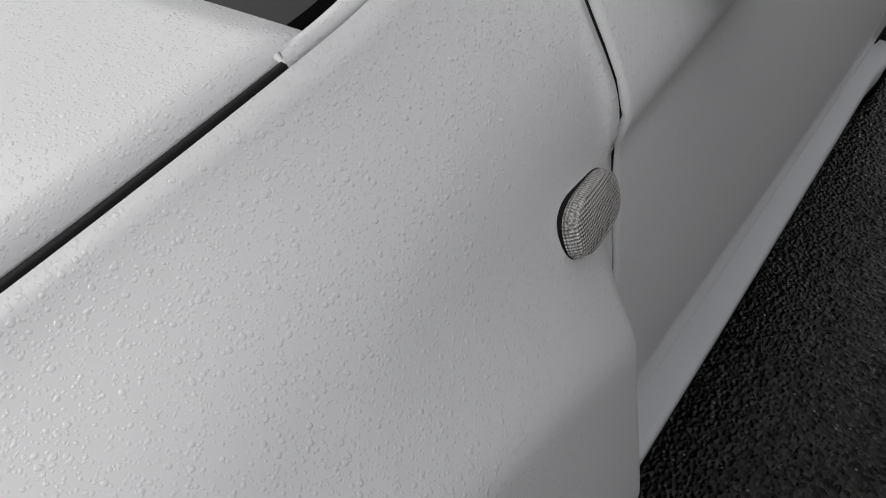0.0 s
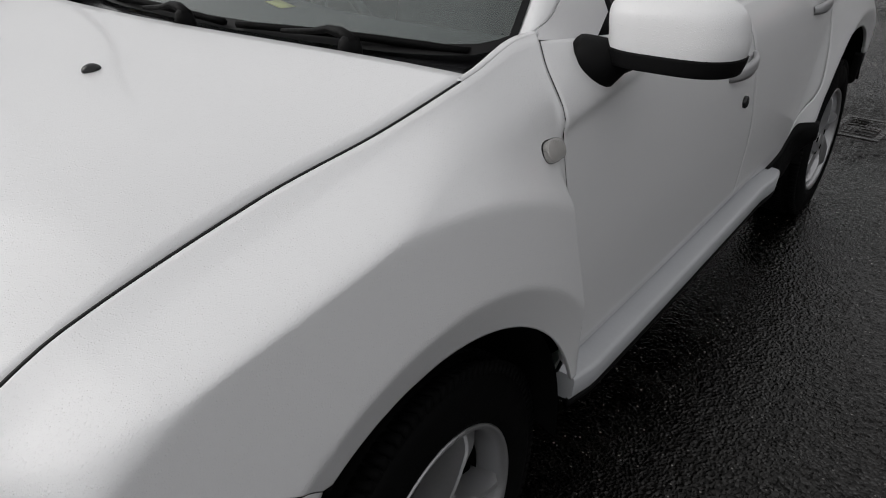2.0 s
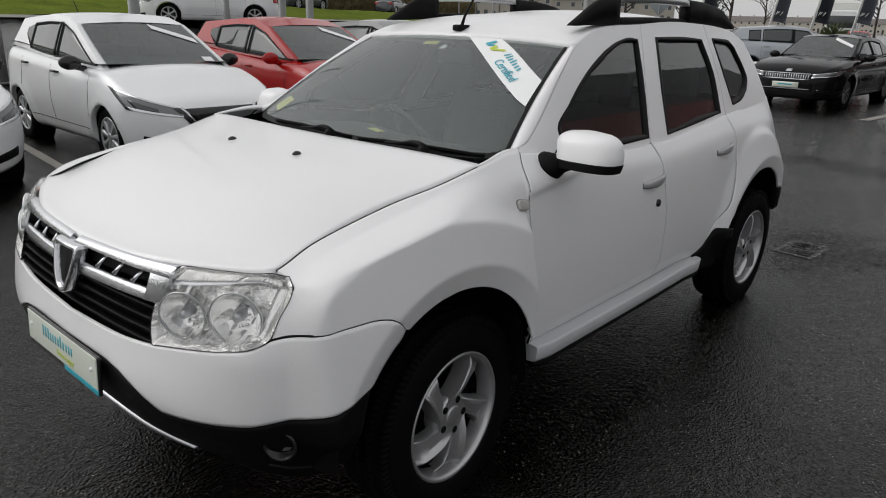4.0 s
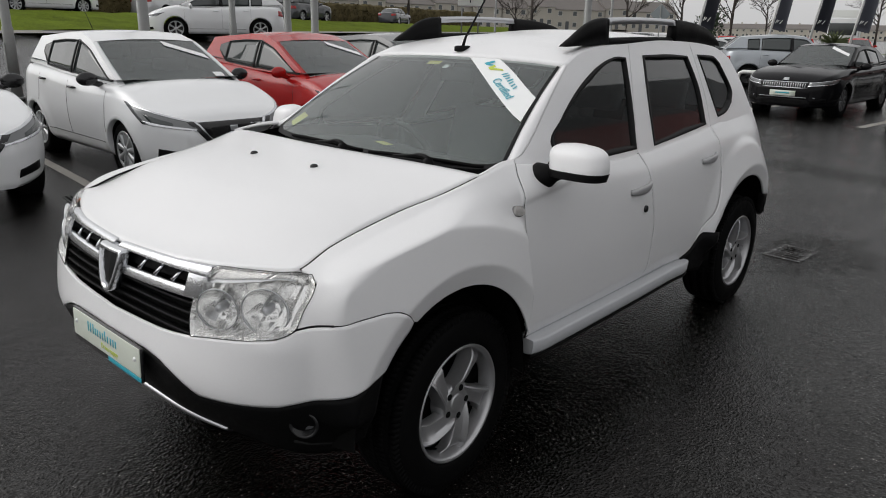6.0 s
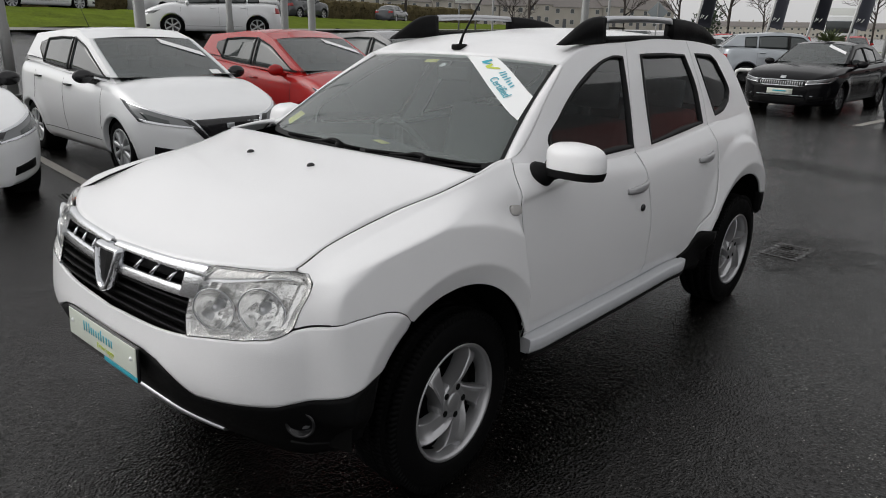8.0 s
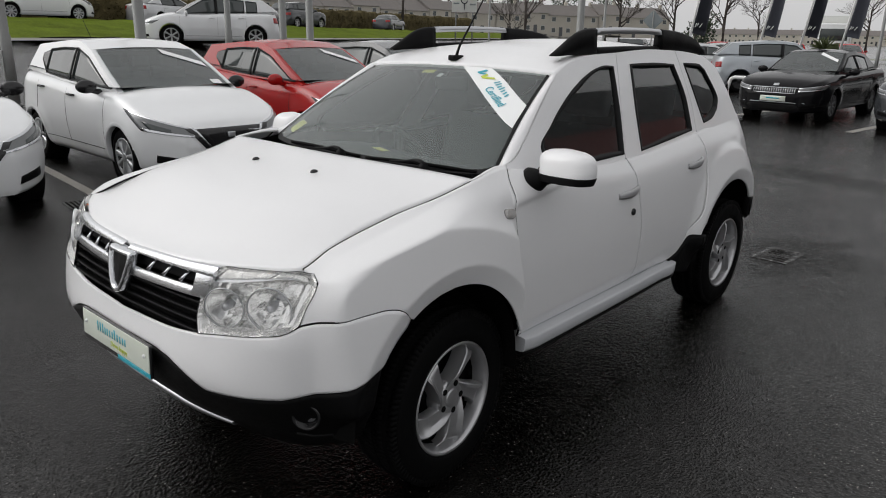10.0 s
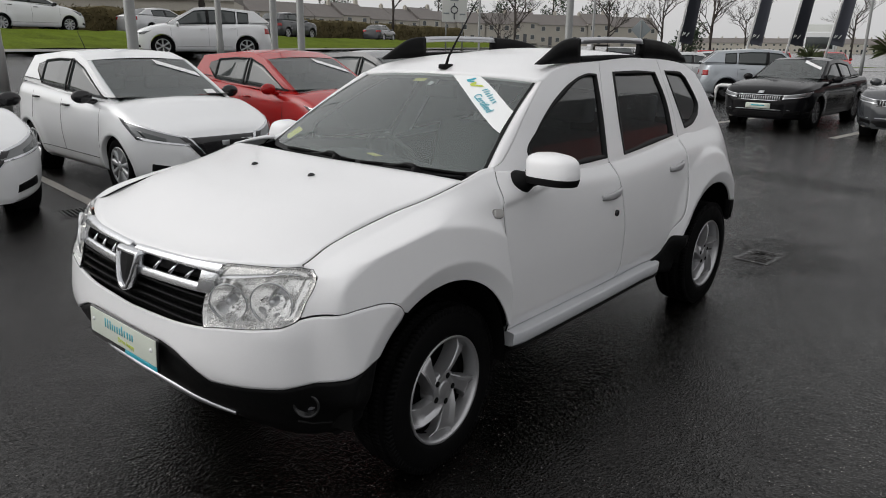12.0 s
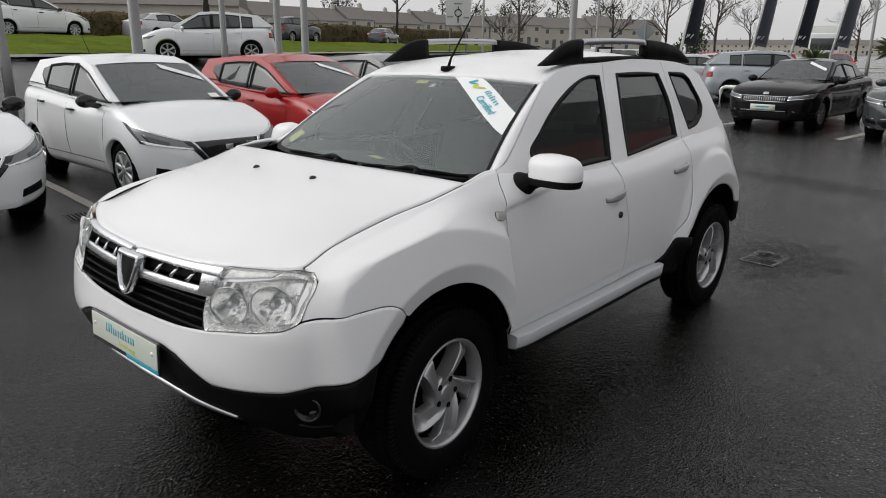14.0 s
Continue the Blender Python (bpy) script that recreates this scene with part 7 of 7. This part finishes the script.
# spiky palms by the far car park
for k, (x, y, h) in enumerate(((-9.4, 44, 2.2), (-5.3, 44, 3.0), (-4.0, 45, 2.4))):
    rnd = random.Random(50 + k)
    t = thing("palm", "green spiky palm beside the flags", "palm", "palms", at=Matrix.Translation((x, y, 0)))
    bm = bmesh.new()
    tube(bm, [(0, 0, -.05), (0, 0, h * .55)], [.10, .08], 8)
    part("trunk", bm, BARK, t)
    bm = bmesh.new()
    for _ in range(120):
        a, e = rnd.uniform(0, 6.28), rnd.uniform(-.4, 1.4)
        d = Vector((math.cos(a) * math.cos(e), math.sin(a) * math.cos(e), math.sin(e)))
        w_ = d.cross(Vector((0, 0, 1))).normalized() * .035
        o = Vector((0, 0, h * .55))
        L_ = h * rnd.uniform(.3, .48)
        bm.faces.new([bm.verts.new(p) for p in (o - w_, o + w_, o + d * L_ * .7 + w_ * .8, o + d * L_ + Vector((0, 0, -.12 * L_)), o + d * L_ * .7 - w_ * .8)])
    part("leaves", bm, PALM, t, smooth=False)


def house(x, y, turn, w, d, eave, ridge, seed, label):
    """A terraced house with a pitched roof, chimneys, windows and a door."""
    rnd = random.Random(seed)
    h_ = thing("house", label, "house", "terrace of far houses", at=stand(x, y, land(x, y) - .2, turn))
    bm = bmesh.new()
    box(bm, (-w / 2, -d / 2, 0), (w / 2, d / 2, eave))
    part("wall", bm, RENDER_, h_, smooth=False)
    bm = bmesh.new()
    o = .25
    pts = [(-w / 2 - .02, -d / 2 - o, eave - .08), (w / 2 + .02, -d / 2 - o, eave - .08), (w / 2 + .02, 0, ridge), (-w / 2 - .02, 0, ridge), (-w / 2 - .02, d / 2 + o, eave - .08), (w / 2 + .02, d / 2 + o, eave - .08)]
    v = [bm.verts.new(p) for p in pts]
    bm.faces.new((v[0], v[1], v[2], v[3])), bm.faces.new((v[3], v[2], v[5], v[4])), bm.faces.new((v[0], v[3], v[4])), bm.faces.new((v[1], v[5], v[2])), bm.faces.new((v[0], v[4], v[5], v[1]))
    bmesh.ops.recalc_face_normals(bm, faces=bm.faces[:])
    roof_ob = part("roof", bm, TILE, h_, smooth=False)
    bm = bmesh.new()
    cx = w * .5 - .5
    box(bm, (cx - .35, -.3, ridge - .5), (cx + .35, .3, ridge + .65))
    box(bm, (cx - .22, -.15, ridge + .65), (cx + .22, .15, ridge + .85))
    part("chimney", bm, RENDER_, roof_ob, smooth=False)
    for k in range(2):
        for zz0 in ((.9, eave - 1.5) if eave > 4 else (.9,)):
            bm = bmesh.new()
            xx = -w * .28 + k * w * .56
            box(bm, (xx - .55, -d / 2 - .04, zz0), (xx + .55, -d / 2 + .02, zz0 + 1.1))
            win = part("window", bm, SIGNWHITE, h_, smooth=False)
            bm = bmesh.new()
            box(bm, (xx - .48, -d / 2 - .06, zz0 + .07), (xx + .48, -d / 2 - .03, zz0 + 1.03))
            part("pane", bm, DARKGLASS, win, smooth=False)
    bm = bmesh.new()
    box(bm, (-.45, -d / 2 - .05, .1), (.45, -d / 2 + .02, 2.15))
    part("door", bm, CARGREY, h_, smooth=False)
    return h_


proto = house(-116, 36, 88, 7.0, 8, 4.9, 7.4, 3, "cream rendered terraced house with a grey tiled roof")
ROW = [((-116.0, 36.0), (-113.0, 129.0), 13), ((-113.0, 129.0), (-86.0, 176.0), 8)]
for (xa, ya), (xb, yb), n in ROW:
    turn_h = math.degrees(math.atan2(yb - ya, xb - xa))
    for k in range(1, n + 1):
        copy_thing(proto, stand(xa + (xb - xa) * k / n, ya + (yb - ya) * k / n, 1.7 + (.5 if k % 3 == 0 else 0), turn_h))
for k in range(26):
    copy_thing(proto, stand(-165.0 + 7.0 * k, 400.0 + 1.0 * k, -.2, 8))
proto2 = house(-66, 34, 51, 16, 9, 3.6, 6.6, 9, "large cream house behind the hedge")

# road sign with plain bars, and the back of a warning sign
sg = thing("road_sign", "pale direction sign with a roundabout symbol on posts", "road sign", at=stand(-26.6, 32.4, land(-26.6, 32.4), 40))
sz = 2.98 - land(-26.6, 32.4)
bm = bmesh.new()
box(bm, (-.75, -.02, sz), (.75, .02, sz + 2.2), .01)
part("sign_face", bm, SIGNWHITE, sg, "pale sign face")
for x in (-.5, .5):
    bm = bmesh.new()
    tube(bm, [(x, .05, -.05), (x, .05, sz + 2.0)], .045, 8)
    part("sign_post", bm, GALV, sg)
for z, w_ in ((1.75, .9), (1.45, .8), (1.2, .5), (.45, .35), (.40, .35)):
    bm = bmesh.new()
    xx = 0 if z > 1 else (-.48 if z > .42 else .5)
    box(bm, (xx - w_ / 2, -.03, sz + z), (xx + w_ / 2, -.022, sz + z + .09))
    part("sign_bar", bm, SIGNGREY, sg)
bm = bmesh.new()
tube(bm, [(.2 * math.cos(a), -.03, sz + .7 + .2 * math.sin(a)) for a in np.linspace(.2, 6.1, 20)], .035, 6)
tube(bm, [(0, -.03, sz + .5), (0, -.03, sz + .15)], .035, 6)
tube(bm, [(0, -.03, sz + .9), (0, -.03, sz + 1.08)], .03, 6)
part("roundabout_symbol", bm, NAVY, sg)
ws2 = thing("warning_sign", "grey back of a diamond warning sign on a post", "road sign", at=stand(-19.55, 42.95, land(-19.55, 42.95), 20))
z0_ = 2.15 - land(-19.55, 42.95)
bm = bmesh.new()
box(bm, (-.46, -.015, -.46), (.46, .015, .46), .01, m=Matrix.Translation((0, 0, z0_ + .62)) @ Matrix.Rotation(radians(45), 4, "Y"))
part("sign_plate", bm, SIGNGREY, ws2)
bm = bmesh.new()
tube(bm, [(0, -.04, -z0_ - 2), (0, -.04, z0_ + 1.25)], .04, 8)
part("sign_post", bm, GALV, ws2)


def feather_flag(x, y, lean, turn, zlo=1.9):
    f = thing("banner_flag", "dark navy banner flag with a white mark on a white pole", "flag", "banner flags", at=stand(x, y, 0, turn))
    top = 8.0
    ln = math.tan(radians(lean))
    bm = bmesh.new()
    tube(bm, [(0, 0, -.05), (ln * 3, 0, 3), (ln * top, 0, top)], [.055, .05, .03], 10)
    part("flag_pole", bm, RAILWHITE, f)
    bm = bmesh.new()
    P = []
    for t_ in np.linspace(0, 1, 30):
        z = zlo + (top - zlo) * t_
        P.append([(ln * z + .06 + .48 * s_ + .06 * math.sin(3 * t_ + 2 * s_) * s_, .10 * math.sin(2.5 * s_ + 4 * t_) * s_, z - .12 * s_ * (1 - t_)) for s_ in np.linspace(0, 1, 9)])
    grid_faces(bm, np.array(P))
    bmesh.ops.solidify(bm, geom=bm.faces[:], thickness=.006)
    bmesh.ops.recalc_face_normals(bm, faces=bm.faces[:])
    ban = part("banner", bm, NAVY, f, "dark navy banner")
    for (x0, z0), (x1, z1) in (((.08, .26), (.15, .42)), ((.15, .30), (.22, .40)), ((.26, .24), (.37, .40))):
        bm = bmesh.new()
        tube(bm, [(ln * zlo + .06 + x0 + .03, -.13, zlo + z0), (ln * zlo + .06 + x1 + .03, -.13, zlo + z1)], .018, 6)
        part("flag_mark", bm, SIGNWHITE, ban)
    return f


flag = feather_flag(-9.85, 33.9, 8, 12)
for x, y, tr in ((-11.25, 29.1, 14), (-8.2, 34.45, 12), (-6.6, 34.9, 10)):
    copy_thing(flag, stand(x, y, 0, tr))

# white hoop rail behind the bays
rail_t = thing("hoop_rail", "white painted steel hoop rail behind the parking bays", "rail", "hoop rails", at=stand(-5.63, 19.92, 0, 3))
bm = bmesh.new()
tube(bm, [(0, 0, -.02), (0, 0, .46), (.03, 0, .55), (.12, 0, .60), (2.2, 0, .60), (2.31, 0, .55), (2.34, 0, .46), (2.34, 0, -.02)], .055, 12)
part("rail", bm, RAILWHITE, rail_t)
for k in range(1, 4):
    copy_thing(rail_t, stand(-5.63 + 2.75 * k, 19.92 + .14 * k, 0, 3))


def flat_line(name, p, q, w, label, group="bay lines"):
    p, q = Vector((*p, 0)), Vector((*q, 0))
    d = (q - p).normalized()
    s_ = Vector((-d.y, d.x, 0)) * w / 2
    rnd = random.Random(int(p.x * 31 + q.y * 17))
    bm = bmesh.new()
    n = 24
    rows = [[tuple(p.lerp(q, a) + s_ * (b * (1 + rnd.uniform(-.08, .05))) + Vector((0, 0, .004))) for b in (-1, 1)] for a in np.linspace(0, 1, n)]
    grid_faces(bm, np.array(rows))
    bmesh.ops.recalc_face_normals(bm, faces=bm.faces[:])
    return tagged(part(name, bm, LINE, smooth=False), label, "road marking", group, "structure")


for dy in (0, 2.56, 5.15):
    flat_line("road_marking", (-9.6, 1.60 + dy), (-4.72, 1.10 + dy), .11, "worn white parking bay line on wet asphalt")
for x in (-3.5, -.65, 2.1):
    flat_line("road_marking", (x - .22, 13.5), (x + .32, 18.6), .16, "worn white parking bay line on wet asphalt")


def drain(x, y, w, d, turn, bars, label):
    t = thing("drain_cover", label, "drain cover", at=stand(x, y, -.001, turn))
    bm = bmesh.new()
    for a, b in (((-w / 2, -d / 2), (w / 2, -d / 2 + .035)), ((-w / 2, d / 2 - .035), (w / 2, d / 2)), ((-w / 2, -d / 2 + .035), (-w / 2 + .035, d / 2 - .035)), ((w / 2 - .035, -d / 2 + .035), (w / 2, d / 2 - .035))):
        box(bm, (*a, -.02), (*b, .005), .002)
    part("drain_frame", bm, IRON, t)
    bm = bmesh.new()
    box(bm, (-w / 2 + .02, -d / 2 + .02, -.03), (w / 2 - .02, d / 2 - .02, .003))
    part("drain_lid", bm, DARK if bars else IRON, t)
    if bars:
        for k in range(9):
            bm = bmesh.new()
            xx = -w / 2 + .05 + (w - .10) * k / 8
            box(bm, (xx - .010, -d / 2 + .035, 0), (xx + .010, d / 2 - .035, .010), .002)
            part("grate_bar", bm, IRON, t)
    else:
        for k in range(6):
            for j in range(6):
                bm = bmesh.new()
                xx, yy_ = -w / 2 + .07 + (w - .14) * k / 5, -d / 2 + .07 + (d - .14) * j / 5
                turn_ = radians(0 if (k // 3 + j // 3) % 2 else 90)
                box(bm, (-.020, -.005, .003), (.020, .005, .0065), .001, m=Matrix.Translation((xx, yy_, 0)) @ Matrix.Rotation(turn_, 4, "Z"))
                part("lid_stud", bm, IRON, t)
        for yy_ in (-d * .22, d * .22):  # lifting holes
            bm = bmesh.new()
            lathe(bm, [(.001, 0), (.014, 0)], m=Matrix.Translation((0, yy_, .0072)) @ Matrix.Rotation(radians(90), 4, "Y"), steps=14)
            part("lifting_hole", bm, DARK, t)
    return t


drain(.81, 4.05, .28, .42, -4, False, "worn cast-iron manhole cover set in wet asphalt")
drain(-4.74, .90, .42, .42, 82, True, "square cast-iron drain grate in wet asphalt")

# a low block with red cladding on the open side of the car park
bl = thing("showroom", "low showroom with dark red cladding and a glazed front", "building", at=stand(6.6, 28.0, 0, 0))
bm = bmesh.new()
box(bm, (.3, -17, 0), (14, 20, 6.7))
part("wall", bm, GREYWALL, bl, smooth=False)
bm = bmesh.new()
box(bm, (0, -17.1, 2.9), (.3, 20.1, 5.2))
part("fascia", bm, CLADDING, bl, "dark red cladding")
for k in range(12):
    bm = bmesh.new()
    box(bm, (.22, -16.6 + 3.05 * k, .25), (.29, -13.9 + 3.05 * k, 2.8))
    w_ = part("window", bm, GLOSSBLACK, bl)
    bm = bmesh.new()
    box(bm, (.205, -16.5 + 3.05 * k, .35), (.218, -14.0 + 3.05 * k, 2.7))
    part("pane", bm, DARKGLASS, w_)

# traffic and far cars
white_h = hatch
silver = make_car("saloon_car", "silver saloon car parked beyond the black one", stand(.95, 24.6, 0, -6), CARSILVER, SALOON, "far cars", wheel_mat=ALLOY)
for x, y, tn in ((3.5, 25.0, -6), (-9.0, 30.5, 118)):
    copy_thing(silver, stand(x, y, 0, tn))


def on_road(px, py, tn, ob):
    c = copy_thing(ob, stand(px, py, land(px, py), tn))
    c["group"] = "cars on the road"
    return c


on_road(-28.4, 10.2, 188, white_h)
on_road(-36.9, 20.3, 192, silver)
van = make_car("people_carrier", "dark people carrier on the main road", stand(-38.6, 30.2, 1.9, 196), CARGREY, SUVBOX, "cars on the road", wheel_mat=ALLOY)
on_road(-49.2, 48.6, 206.7, [o for o in scene.objects if o.name.startswith("saloon_car.001")][0])
make_car("crossover_car", "white crossover on the road below the grass verge", stand(-20.95, 10.55, 1.13, -27), CARWHITE, dict(SUVBOX, nose_z=.80, cowl=(.15, 1.05), belt=(1.02, 1.12), top=(1.05, 1.9, 1.62, 3.0, 1.52)), wheel_mat=ALLOY)
copy_thing(van, stand(-30, 62, land(-30, 62), 200))
for k, (x, y) in enumerate(((-22, 66), (-16.5, 58), (-40, 78), (-34, 70))):
    copy_thing((silver, white_h, van, silver)[k], stand(x, y, land(x, y), (120, 118, 205, 206)[k]))

far_red = make_car("hatchback", "small red hatchback far across the car park", stand(-17.2, 49.0, 0, 30), CARRED, dict(HATCH, mirror=CARRED, handle=CARRED), "far cars")
for x, y, tn in ((-13.6, 52.0, 200), (-10.2, 54.0, 25)):
    copy_thing(far_red, stand(x, y, 0, tn))
copy_thing(white_h, stand(-10.6, 33.2, 0, -20))
copy_thing(silver, stand(-13.5, 45.0, 0, 100))

# white lorry far off
lor = thing("lorry", "white lorry with a dark windscreen far across the car park", "lorry", at=stand(-15.7, 70.8, 0, 12))
bm = bmesh.new()
box(bm, (-1.25, -1.2, .55), (1.25, 1.0, 3.2), .12)
part("cab", bm, CARWHITE, lor)
bm = bmesh.new()
box(bm, (-1.1, -1.235, 1.75), (1.1, -1.17, 2.75), .03)
part("windscreen", bm, DARKGLASS, lor)
bm = bmesh.new()
box(bm, (-1.28, 1.2, .9), (1.28, 8.5, 3.9), .03)
part("cargo_box", bm, SIGNWHITE, lor)
bm = bmesh.new()
box(bm, (-1.2, -1.25, .35), (1.2, -1.15, .95), .03)
part("bumper", bm, GREYWALL, lor)
for sx in (-1.05, 1.05):
    for sy in (-.3, 5.5, 6.8):
        bm = bmesh.new()
        lathe(bm, [(0, -.14), (.45, -.14), (.5, -.08), (.5, .08), (.45, .14), (0, .14)], m=Matrix.Translation((sx, sy, .5)), steps=20)
        part("wheel", bm, RUBBER, lor)
